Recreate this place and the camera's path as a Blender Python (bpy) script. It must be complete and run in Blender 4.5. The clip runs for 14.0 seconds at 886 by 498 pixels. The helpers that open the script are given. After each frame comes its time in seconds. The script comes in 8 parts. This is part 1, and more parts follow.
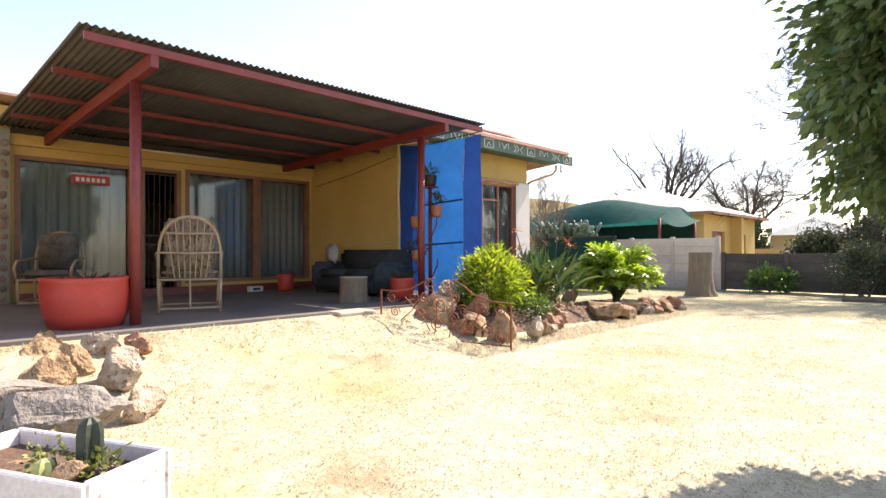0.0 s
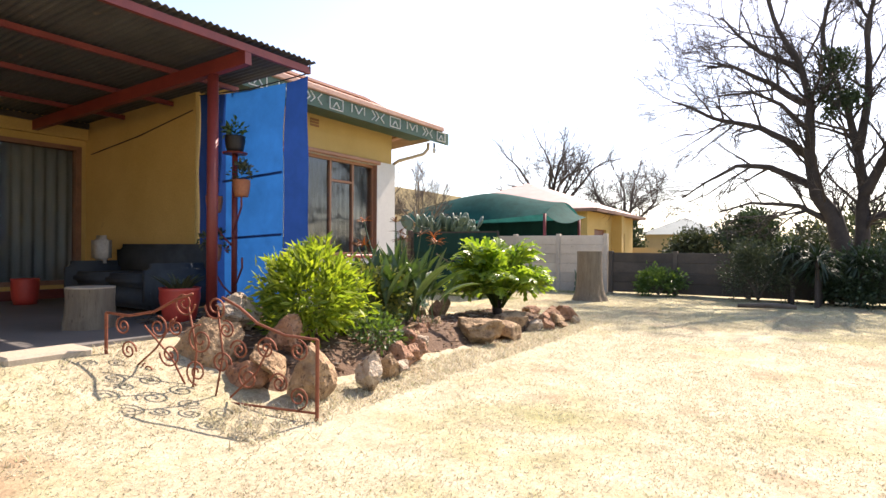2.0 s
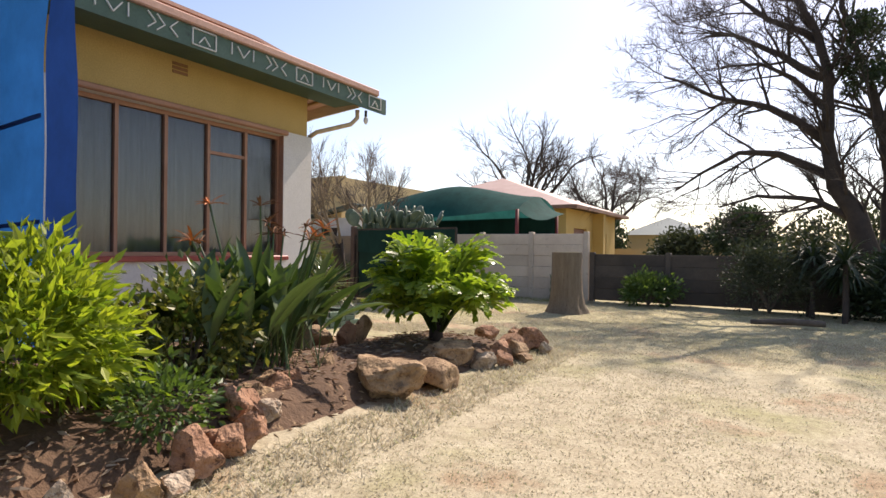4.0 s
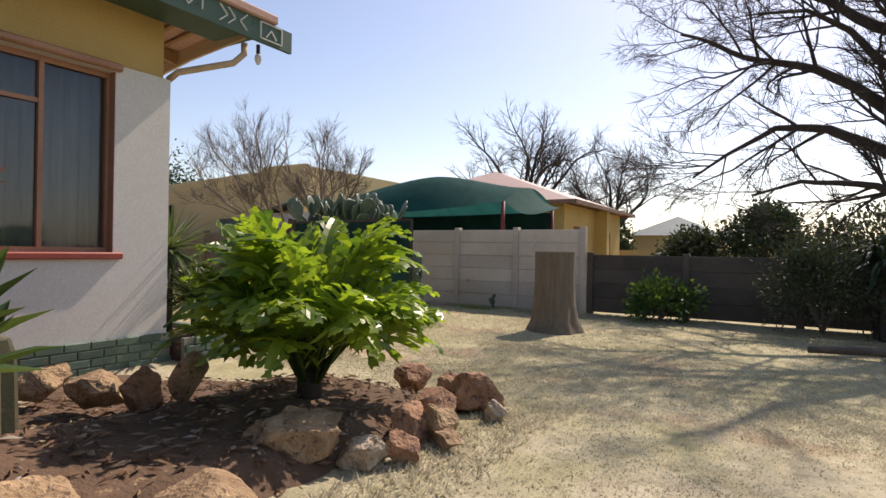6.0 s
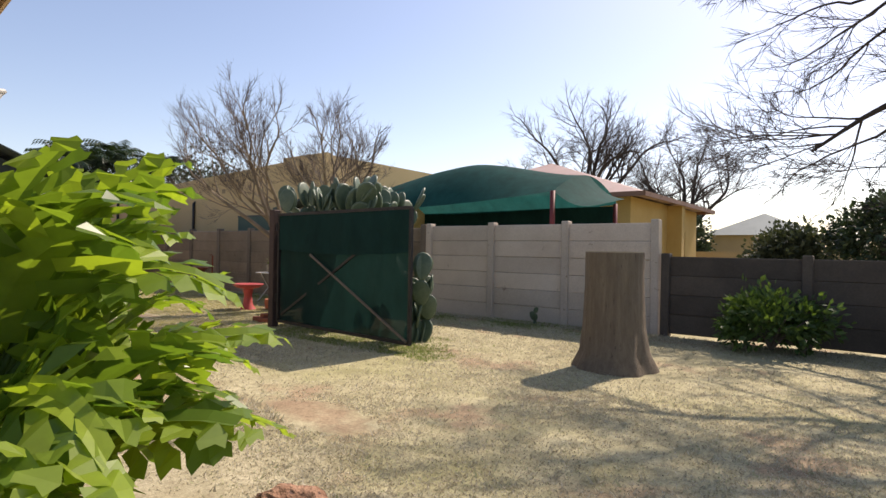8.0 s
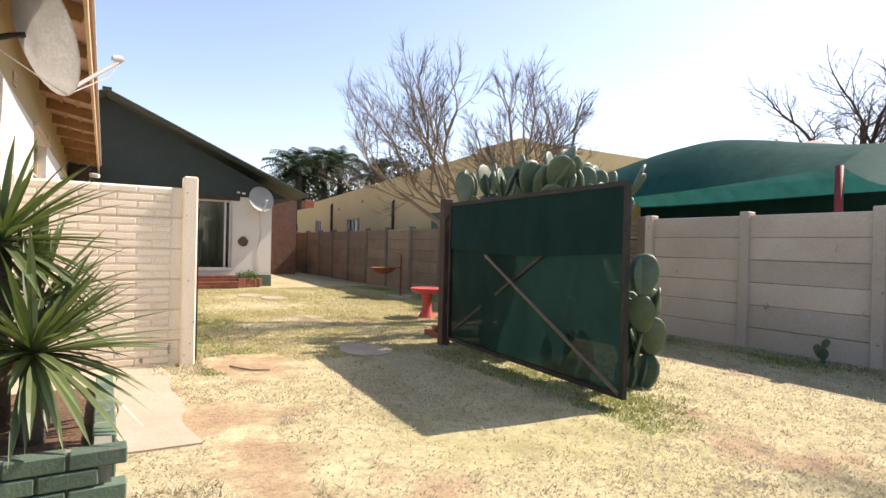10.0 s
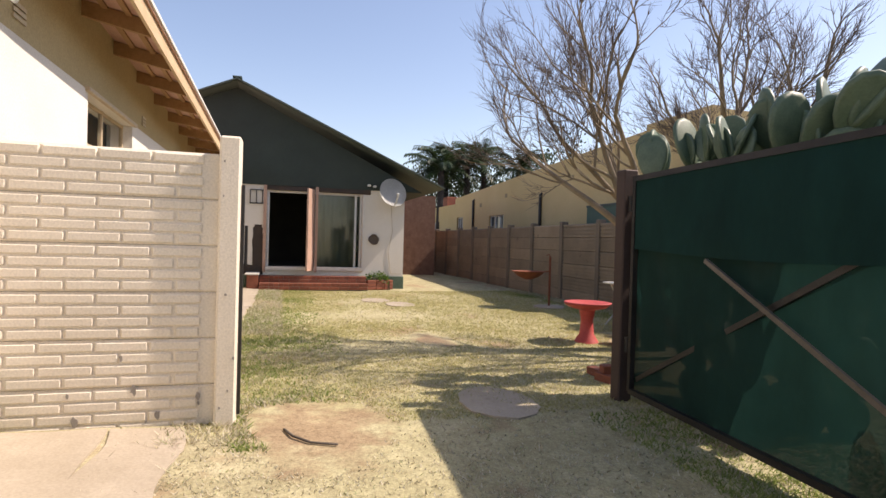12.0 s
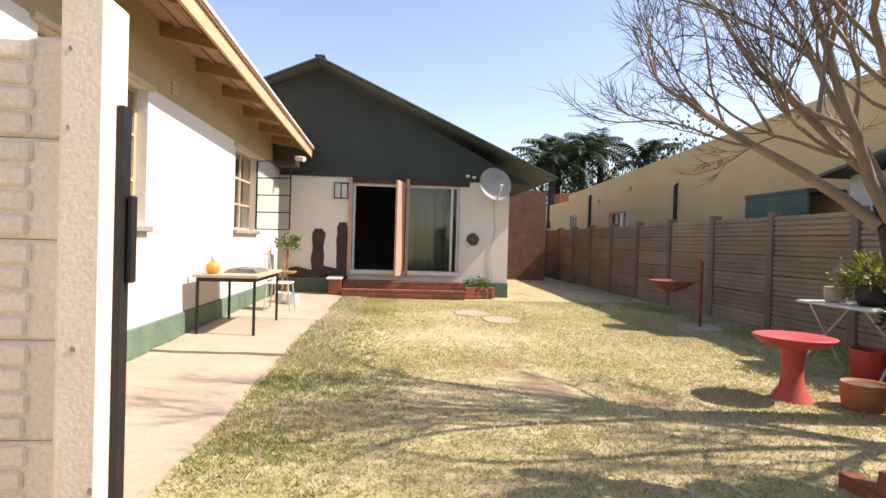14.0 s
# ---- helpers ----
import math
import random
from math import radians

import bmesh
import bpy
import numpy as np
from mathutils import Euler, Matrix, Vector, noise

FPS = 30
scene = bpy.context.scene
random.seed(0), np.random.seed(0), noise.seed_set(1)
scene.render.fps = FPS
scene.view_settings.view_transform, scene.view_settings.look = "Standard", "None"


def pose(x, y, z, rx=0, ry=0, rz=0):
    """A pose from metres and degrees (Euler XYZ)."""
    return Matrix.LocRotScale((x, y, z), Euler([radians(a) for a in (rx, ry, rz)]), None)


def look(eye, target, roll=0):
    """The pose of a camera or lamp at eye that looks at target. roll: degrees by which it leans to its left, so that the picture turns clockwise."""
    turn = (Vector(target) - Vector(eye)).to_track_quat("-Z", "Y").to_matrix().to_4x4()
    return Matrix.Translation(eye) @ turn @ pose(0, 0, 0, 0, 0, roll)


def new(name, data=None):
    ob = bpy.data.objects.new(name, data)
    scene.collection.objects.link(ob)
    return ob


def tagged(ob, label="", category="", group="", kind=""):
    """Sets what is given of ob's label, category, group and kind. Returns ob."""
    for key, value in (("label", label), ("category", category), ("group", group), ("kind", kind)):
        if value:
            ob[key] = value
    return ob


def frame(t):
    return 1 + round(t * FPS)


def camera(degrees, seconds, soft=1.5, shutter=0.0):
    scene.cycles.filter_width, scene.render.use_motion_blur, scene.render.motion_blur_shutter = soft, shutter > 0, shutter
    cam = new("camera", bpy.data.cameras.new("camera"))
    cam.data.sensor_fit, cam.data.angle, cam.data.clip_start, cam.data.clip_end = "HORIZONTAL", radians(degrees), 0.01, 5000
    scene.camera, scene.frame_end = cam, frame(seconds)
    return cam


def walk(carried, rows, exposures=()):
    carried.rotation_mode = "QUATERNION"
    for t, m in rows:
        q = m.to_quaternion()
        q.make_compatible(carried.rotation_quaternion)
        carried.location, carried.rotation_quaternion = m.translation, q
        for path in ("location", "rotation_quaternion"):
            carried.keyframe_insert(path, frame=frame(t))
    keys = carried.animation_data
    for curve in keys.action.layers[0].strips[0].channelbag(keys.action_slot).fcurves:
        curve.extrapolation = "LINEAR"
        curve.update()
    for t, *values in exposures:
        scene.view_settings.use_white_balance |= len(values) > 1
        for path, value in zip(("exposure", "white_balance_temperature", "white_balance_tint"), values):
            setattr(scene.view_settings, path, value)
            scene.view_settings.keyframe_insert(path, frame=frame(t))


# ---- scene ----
cam = camera(76.6, 14.0)
METRES, EYE, TILT, LEAN, TURN = 18.22, 1.22, 0.0, 0.0, 44.3
ROWS = [
    (0.0, 0.0, 0.0, 0.0, 0.0, 0.35, 0.14),
    (0.5, 0.0079, 0.0362, 0.0006, -3.02, 0.1, -0.1),
    (1.0, 0.0198, 0.0774, 0.0008, -5.69, -0.07, -0.25),
    (1.5, 0.034, 0.1159, 0.0006, -9.15, -0.06, -0.31),
    (2.0, 0.0512, 0.1556, 0.0011, -11.28, -0.02, -0.39),
    (2.5, 0.0687, 0.1917, 0.0006, -13.36, 0.04, -0.49),
    (5.0, 0.1621, 0.3602, 0.0011, -13.04, 0.09, -0.78),
    (5.5, 0.1844, 0.395, -0.0004, -13.03, 0.16, -0.89),
    (6.0, 0.2042, 0.4307, -0.0017, -12.66, 0.2, -0.93),
    (6.5, 0.2226, 0.4654, -0.0027, -12.13, 0.22, -1.0),
    (7.0, 0.2411, 0.5031, -0.0022, -11.41, 0.25, -1.02),
    (9.5, 0.278, 0.6526, -0.0024, 8.96, -0.02, -1.22),
    (10.0, 0.273, 0.6875, -0.0024, 14.68, -0.19, -1.34),
    (10.5, 0.2655, 0.7188, -0.0022, 18.21, -0.3, -1.43),
    (11.0, 0.254, 0.7506, -0.0021, 21.49, -0.39, -1.48),
    (11.5, 0.2423, 0.7783, -0.0032, 25.68, -0.51, -1.58),
    (12.0, 0.2288, 0.8082, -0.0031, 29.55, -0.62, -1.63),
    (12.5, 0.2155, 0.8353, -0.0042, 32.02, -0.65, -1.67),
    (13.0, 0.1997, 0.8632, -0.0051, 35.2, -0.69, -1.63),
    (13.5, 0.1851, 0.8874, -0.0049, 38.01, -0.72, -1.64),
    (14.0, 0.1674, 0.9114, -0.0049, 40.68, -0.74, -1.72),
]
EXPOSURES = [(t, e, 7200, 21) for t, e in ((0.0, 1.45), (1.5, 1.34), (2.7, 1.0), (3.8, 0.6), (4.8, 0.35), (7.2, 0.2), (9.3, 0.75), (10.2, 0.88), (11.0, 0.78), (12.0, 0.52), (13.0, 0.7), (14.0, 0.85))]
walk(cam, [(t, pose(0, 0, EYE, TILT, LEAN, TURN) @ pose(METRES * x, METRES * y, METRES * z, 90 + pitch, roll, yaw)) for t, x, y, z, yaw, pitch, roll in ROWS], EXPOSURES)

# ---- light: a clear winter midday, sun from the north (+y) ----
SUN_UP, SUN_SIDE = 47.0, 6.5
world = bpy.data.worlds.new("sky")
scene.world = world
world.use_nodes = True
wn = world.node_tree
sky = wn.nodes.new("ShaderNodeTexSky")
sky.sky_type = "NISHITA"
sky.sun_disc = False
sky.sun_elevation = radians(SUN_UP)
sky.sun_rotation = radians(SUN_SIDE)
sky.dust_density = 0.8
sky.air_density = 1.0
wn.links.new(sky.outputs["Color"], wn.nodes["Background"].inputs["Color"])
wn.nodes["Background"].inputs["Strength"].default_value = 0.15
sun = new("sun", bpy.data.lights.new("sun", "SUN"))
sun.data.energy = 4.8
sun.data.angle = radians(0.6)
sun.data.color = (1.0, 0.95, 0.86)
sun_way = Vector((math.sin(radians(SUN_SIDE)) * math.cos(radians(SUN_UP)), math.cos(radians(SUN_SIDE)) * math.cos(radians(SUN_UP)), math.sin(radians(SUN_UP))))
sun.matrix_world = look(sun_way * 60, (0, 0, 0))


# ---- materials ----
def nodes_of(name, rough=0.8, metal=0.0):
    m = bpy.data.materials.new(name)
    m.use_nodes = True
    nt = m.node_tree
    b = nt.nodes["Principled BSDF"]
    b.inputs["Roughness"].default_value = rough
    b.inputs["Metallic"].default_value = metal
    return m, nt, b


def ramp(nt, fac, stops):
    r = nt.nodes.new("ShaderNodeValToRGB")
    e = r.color_ramp.elements
    while len(e) < len(stops):
        e.new(0.5)
    for el, (p, c) in zip(e, stops):
        el.position = p
        el.color = (*c, 1) if len(c) == 3 else c
    nt.links.new(fac, r.inputs["Fac"])
    return r.outputs["Color"]


def noise_of(nt, scale, detail=4.0, rough=0.6, coord=None, stretch=None):
    n = nt.nodes.new("ShaderNodeTexNoise")
    n.inputs["Scale"].default_value = scale
    n.inputs["Detail"].default_value = detail
    n.inputs["Roughness"].default_value = rough
    if coord is None:
        coord = nt.nodes.new("ShaderNodeNewGeometry").outputs["Position"]
    if stretch:
        mp = nt.nodes.new("ShaderNodeMapping")
        mp.inputs["Scale"].default_value = stretch
        nt.links.new(coord, mp.inputs["Vector"])
        coord = mp.outputs["Vector"]
    nt.links.new(coord, n.inputs["Vector"])
    return n.outputs["Fac"]


def mix(nt, fac, a, b, kind="MIX"):
    m = nt.nodes.new("ShaderNodeMix")
    m.data_type = "RGBA"
    m.blend_type = kind
    for sock, v in ((m.inputs["Factor"], fac), (m.inputs["A"], a), (m.inputs["B"], b)):
        if isinstance(v, (int, float)):
            sock.default_value = v
        elif isinstance(v, tuple):
            sock.default_value = (*v, 1) if len(v) == 3 else v
        else:
            nt.links.new(v, sock)
    return m.outputs["Result"]


def bump(nt, b, height, strength=0.3, dist=0.01):
    n = nt.nodes.new("ShaderNodeBump")
    n.inputs["Strength"].default_value = strength
    n.inputs["Distance"].default_value = dist
    nt.links.new(height, n.inputs["Height"])
    nt.links.new(n.outputs["Normal"], b.inputs["Normal"])


def surface(name, c1, c2, rough=0.8, metal=0.0, big=1.2, fine=40.0, strength=0.25, dist=0.006, stain=None, stain_at=0.62, vary=0.0, stretch=None, sub=0.0):
    """Two-scale varied surface: c1 to c2 by large patches, darkened by fine grain, with stains of a third colour."""
    m, nt, b = nodes_of(name, rough, metal)
    f1 = noise_of(nt, big, 5, 0.65, stretch=stretch)
    f2 = noise_of(nt, fine, 3, 0.6, stretch=stretch)
    col = ramp(nt, f1, [(0.3, c1), (0.7, c2)])
    col = mix(nt, 0.35, col, ramp(nt, f2, [(0.3, (0.45, 0.45, 0.45)), (0.7, (1, 1, 1))]), "MULTIPLY")
    if stain:
        f3 = noise_of(nt, big * 2.7, 7, 0.7, stretch=stretch)
        col = mix(nt, ramp(nt, f3, [(stain_at, (0, 0, 0)), (stain_at + 0.06, (1, 1, 1))]), col, stain)
    if vary:
        info = nt.nodes.new("ShaderNodeObjectInfo").outputs["Random"]
        col = mix(nt, vary, col, ramp(nt, info, [(0.0, (0.35, 0.33, 0.32)), (1.0, (1.25, 1.2, 1.15))]), "MULTIPLY")
    nt.links.new(col, b.inputs["Base Color"])
    bump(nt, b, f2, strength, dist)
    if sub:
        b.inputs["Transmission Weight"].default_value = 0.0
    return m


def leaf(name, c1, c2, rough=0.45, through_light=0.35, single=False):
    m, nt, b = nodes_of(name, rough)
    isl = nt.nodes.new("ShaderNodeObjectInfo").outputs["Random"] if single else nt.nodes.new("ShaderNodeNewGeometry").outputs["Random Per Island"]
    col = ramp(nt, isl, [(0.0, c1), (1.0, c2)])
    col = mix(nt, 0.3, col, ramp(nt, noise_of(nt, 25), [(0.3, (0.6, 0.6, 0.55)), (0.7, (1.1, 1.1, 1))]), "MULTIPLY")
    nt.links.new(col, b.inputs["Base Color"])
    tr = nt.nodes.new("ShaderNodeBsdfTranslucent")
    nt.links.new(mix(nt, 1.0, col, (1.3, 1.35, 0.6), "MULTIPLY"), tr.inputs["Color"])
    ms = nt.nodes.new("ShaderNodeMixShader")
    ms.inputs["Fac"].default_value = through_light
    nt.links.new(b.outputs["BSDF"], ms.inputs[1])
    nt.links.new(tr.outputs["BSDF"], ms.inputs[2])
    nt.links.new(ms.outputs["Shader"], nt.nodes["Material Output"].inputs["Surface"])
    return m


def glass_of(name, tint=(0.75, 0.8, 0.8)):
    m, nt, b = nodes_of(name, 0.03)
    b.inputs["Base Color"].default_value = (*tint, 1)
    b.inputs["Transmission Weight"].default_value = 1.0
    b.inputs["IOR"].default_value = 1.45
    return m


YELLOW = surface("yellow_plaster", (0.50, 0.33, 0.10), (0.60, 0.40, 0.14), 0.9, big=0.8, fine=60, stain=(0.40, 0.27, 0.10), stain_at=0.66)
CREAM = surface("cream_plaster", (0.46, 0.35, 0.18), (0.54, 0.42, 0.23), 0.9, big=0.7, fine=60, stain=(0.5, 0.42, 0.28), stain_at=0.68)
WHITE = surface("white_plaster", (0.68, 0.64, 0.57), (0.77, 0.73, 0.66), 0.85, big=0.9, fine=70, stain=(0.55, 0.5, 0.42), stain_at=0.70)
GREENBRICK = surface("green_painted_brick", (0.09, 0.16, 0.11), (0.14, 0.21, 0.15), 0.7, big=6, fine=60, stain=(0.26, 0.15, 0.09), stain_at=0.62, vary=0.5, strength=0.5)
MORTAR = surface("grey_mortar", (0.20, 0.21, 0.17), (0.28, 0.27, 0.22), 0.95, big=5, fine=80)
PRECAST_L = surface("cream_painted_precast", (0.78, 0.69, 0.56), (0.86, 0.77, 0.64), 0.75, big=2.0, fine=70, stain=(0.30, 0.24, 0.19), stain_at=0.70, vary=0.12)
PRECAST_P = surface("weathered_beige_precast", (0.56, 0.47, 0.38), (0.69, 0.60, 0.50), 0.85, big=1.6, fine=50, stain=(0.22, 0.16, 0.12), stain_at=0.63, vary=0.25)
PRECAST_B = surface("brown_ribbed_precast", (0.235, 0.185, 0.13), (0.345, 0.28, 0.205), 0.9, big=1.5, fine=45, stain=(0.14, 0.105, 0.075), stain_at=0.63, vary=0.3)
# concrete colour lowered to carry the shade on the low wall's near face
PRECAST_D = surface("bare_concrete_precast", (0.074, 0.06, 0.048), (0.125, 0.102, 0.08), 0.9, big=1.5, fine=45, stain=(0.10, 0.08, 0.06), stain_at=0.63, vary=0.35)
CONCRETE = surface("worn_concrete", (0.36, 0.30, 0.22), (0.46, 0.39, 0.30), 0.9, big=1.5, fine=60, stain=(0.22, 0.17, 0.12), stain_at=0.62)
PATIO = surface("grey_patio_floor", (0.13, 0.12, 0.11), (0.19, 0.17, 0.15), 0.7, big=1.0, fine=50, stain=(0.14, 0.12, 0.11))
REDSTEEL = surface("red_painted_steel", (0.15, 0.022, 0.02), (0.22, 0.036, 0.028), 0.5, big=3, fine=60, stain=(0.12, 0.03, 0.02), stain_at=0.66)
ZINC = surface("corrugated_zinc", (0.09, 0.087, 0.085), (0.15, 0.146, 0.14), 0.55, 0.35, big=1.3, fine=40, stain=(0.20, 0.15, 0.12), stain_at=0.62)
TIMBER = surface("orange_stained_timber", (0.30, 0.155, 0.06), (0.42, 0.24, 0.10), 0.7, big=2, fine=30, stretch=(1, 8, 8))
BARGE = surface("cream_timber_bargeboard", (0.52, 0.36, 0.20), (0.62, 0.46, 0.28), 0.7, big=2, fine=40, stretch=(1, 8, 8), stain=(0.34, 0.21, 0.11), stain_at=0.64)
FRAME = surface("salmon_window_frame", (0.36, 0.17, 0.09), (0.46, 0.23, 0.13), 0.55, big=3, fine=40, stain=(0.5, 0.36, 0.26), stain_at=0.66)
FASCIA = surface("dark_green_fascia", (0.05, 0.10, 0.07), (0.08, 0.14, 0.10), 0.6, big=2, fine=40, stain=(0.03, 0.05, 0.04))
PINK = surface("pink_roof_edge", (0.48, 0.27, 0.20), (0.58, 0.36, 0.27), 0.7, big=2, fine=30)
PAINTW = surface("off_white_paint", (0.62, 0.60, 0.55), (0.74, 0.72, 0.66), 0.6, big=3, fine=60)
GABLE = surface("black_green_boarding", (0.018, 0.028, 0.022), (0.032, 0.045, 0.036), 0.8, big=1, fine=40)
ROOFG = surface("dark_green_roof_sheet", (0.05, 0.075, 0.06), (0.08, 0.105, 0.09), 0.6, big=1, fine=30)
BRICKRED = surface("dark_red_brick", (0.20, 0.06, 0.035), (0.30, 0.10, 0.055), 0.8, big=4, fine=50, stain=(0.36, 0.26, 0.2), stain_at=0.66, vary=0.4)
DARKPAINT = surface("black_brown_paint", (0.03, 0.022, 0.018), (0.06, 0.04, 0.03), 0.8, big=4, fine=60)
BLACK = surface("black_steel", (0.015, 0.014, 0.013), (0.035, 0.03, 0.028), 0.5, 0.3, big=5, fine=60)
RUST = surface("rusty_red_iron", (0.17, 0.045, 0.022), (0.27, 0.085, 0.04), 0.75, 0.2, big=8, fine=80)
# near-black colour puts the indoor dimness into the room surfaces
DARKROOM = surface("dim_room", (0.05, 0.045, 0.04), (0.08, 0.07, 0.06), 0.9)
CURTAIN = surface("pale_curtain", (0.55, 0.54, 0.50), (0.70, 0.69, 0.64), 0.9, big=3, fine=40, stretch=(1, 6, 0.3))
GLASS = glass_of("window_glass")
GLASSDARK = glass_of("dim_window_glass", (0.64, 0.67, 0.68))
SOIL = surface("red_brown_soil", (0.088, 0.05, 0.028), (0.15, 0.088, 0.05), 0.95, big=3, fine=30, strength=0.8, dist=0.02, stain=(0.30, 0.2, 0.11), stain_at=0.6)
ALU = surface("aluminium_frame", (0.55, 0.54, 0.52), (0.66, 0.65, 0.63), 0.45, 0.5, big=3, fine=60)


# ---- mesh helpers ----
def thing(name, label="", category="", at=(0, 0, 0), group="", kind=""):
    ob = new(name)
    ob.empty_display_size = 0.1
    ob.matrix_basis = Matrix.Translation(at)
    return tagged(ob, label, category, group, kind)


def link(name, me, material, parent=None, label=""):
    me.materials.clear()
    me.materials.append(material)
    ob = new(name, me)
    if parent is not None:
        ob.parent = parent
        up = parent
        off = Vector()
        while up is not None:
            off += up.location
            up = up.parent
        ob.location = -off
    return tagged(ob, label)


def part(name, bm, material, parent=None, label="", smooth=False):
    """One mesh object under a thing; the mesh is written in world metres."""
    bmesh.ops.recalc_face_normals(bm, faces=bm.faces)
    me = bpy.data.meshes.new(name)
    bm.to_mesh(me)
    bm.free()
    if smooth:
        me.polygons.foreach_set("use_smooth", [True] * len(me.polygons))
    return link(name, me, material, parent, label)


def raw(name, verts, faces, material, parent=None, label="", smooth=False):
    me = bpy.data.meshes.new(name)
    me.from_pydata(verts, [], faces)
    if smooth:
        me.polygons.foreach_set("use_smooth", [True] * len(me.polygons))
    return link(name, me, material, parent, label)


def box(x0, x1, y0, y1, z0, z1, bm=None, bevel=0.0):
    bm = bm or bmesh.new()
    r = bmesh.ops.create_cube(bm, size=1.0)
    bmesh.ops.transform(bm, matrix=Matrix.LocRotScale(((x0 + x1) / 2, (y0 + y1) / 2, (z0 + z1) / 2), None, (abs(x1 - x0), abs(y1 - y0), abs(z1 - z0))), verts=r["verts"])
    if bevel:
        edges = {e for v in r["verts"] for e in v.link_edges}
        bmesh.ops.bevel(bm, geom=list(edges), offset=bevel, segments=1, affect="EDGES")
    return bm


def beam(a, b, w, h, bm=None, up=(0, 0, 1)):
    """A rectangular bar from a to b."""
    bm = bm or bmesh.new()
    a, b = Vector(a), Vector(b)
    d = (b - a).normalized()
    s = d.cross(Vector(up))
    s = s.normalized() if s.length > 1e-4 else Vector((1, 0, 0))
    u = s.cross(d)
    vs = [bm.verts.new(p + s * i * w / 2 + u * j * h / 2) for p in (a, b) for i, j in ((-1, -1), (1, -1), (1, 1), (-1, 1))]
    for f in ((0, 1, 2, 3), (7, 6, 5, 4), (0, 4, 5, 1), (1, 5, 6, 2), (2, 6, 7, 3), (3, 7, 4, 0)):
        bm.faces.new([vs[i] for i in f])
    return bm


def tube(points, radii, sides=8, bm=None, cap=True):
    """A round bar along points; radii one number or one a point."""
    bm = bm or bmesh.new()
    pts = [Vector(p) for p in points]
    if isinstance(radii, (int, float)):
        radii = [radii] * len(pts)
    rings, ref = [], None
    for i, p in enumerate(pts):
        d = (pts[min(i + 1, len(pts) - 1)] - pts[max(i - 1, 0)]).normalized()
        if ref is None:
            ref = d.orthogonal().normalized()
        ref = (ref - d * ref.dot(d))
        ref = ref.normalized() if ref.length > 1e-5 else d.orthogonal().normalized()
        o = d.cross(ref)
        rings.append([bm.verts.new(p + (ref * math.cos(k * math.tau / sides) + o * math.sin(k * math.tau / sides)) * radii[i]) for k in range(sides)])
    for r0, r1 in zip(rings, rings[1:]):
        for k in range(sides):
            bm.faces.new((r0[k], r0[(k + 1) % sides], r1[(k + 1) % sides], r1[k]))
    if cap:
        bm.faces.new(rings[0][::-1])
        bm.faces.new(rings[-1])
    return bm


def lathe(profile, at, sides=24, bm=None):
    """Turned shape: profile of (radius, height) above at."""
    bm = bm or bmesh.new()
    at = Vector(at)
    rings = [[bm.verts.new(at + Vector((r * math.cos(k * math.tau / sides), r * math.sin(k * math.tau / sides), z))) for k in range(sides)] for r, z in profile]
    for r0, r1 in zip(rings, rings[1:]):
        for k in range(sides):
            bm.faces.new((r0[k], r0[(k + 1) % sides], r1[(k + 1) % sides], r1[k]))
    bm.faces.new(rings[0][::-1])
    bm.faces.new(rings[-1])
    return bm


def smooth01(v):
    v = min(1.0, max(0.0, v))
    return v * v * (3 - 2 * v)


def ground_at(x, y):
    """Height of the lawn: level along the walk, rising to the terrace."""
    z = 0.40 * smooth01((-4.3 - x) / 2.3) * smooth01((10.6 - y) / 3.5)
    z -= 0.05 * smooth01((y - 11.0) / 3.0)
    z += 0.02 * noise.noise((x * 0.6, y * 0.6, 0.3)) + 0.008 * noise.noise((x * 2.5, y * 2.5, 1.3))
    return z


def wall_with_holes(axis, at, thick, u0, u1, z0, z1, holes, bm=None):
    """A wall slab whose outer face lies at `at` on the axis and which is thick towards the negative side; holes are (u0, u1, z0, z1)."""
    bm = bm or bmesh.new()
    us = sorted({u0, u1, *[h[0] for h in holes], *[h[1] for h in holes]})
    zs = sorted({z0, z1, *[h[2] for h in holes], *[h[3] for h in holes]})
    for a, b in zip(us, us[1:]):
        solid = [(c, d) for c, d in zip(zs, zs[1:]) if not any(h[0] < (a + b) / 2 < h[1] and h[2] < (c + d) / 2 < h[3] for h in holes)]
        runs = []
        for c, d in solid:
            if runs and abs(runs[-1][1] - c) < 1e-6:
                runs[-1][1] = d
            else:
                runs.append([c, d])
        for c, d in runs:
            if axis == "x":
                box(at - thick, at, a, b, c, d, bm)
            else:
                box(a, b, at - thick, at, c, d, bm)
    bmesh.ops.remove_doubles(bm, verts=bm.verts, dist=1e-5)
    seen = {}
    for f in bm.faces:
        seen.setdefault(tuple(round(v, 4) for v in f.calc_center_median()), []).append(f)
    twice = [f for fs in seen.values() if len(fs) > 1 for f in fs]
    bmesh.ops.delete(bm, geom=twice, context="FACES_ONLY")
    return bm


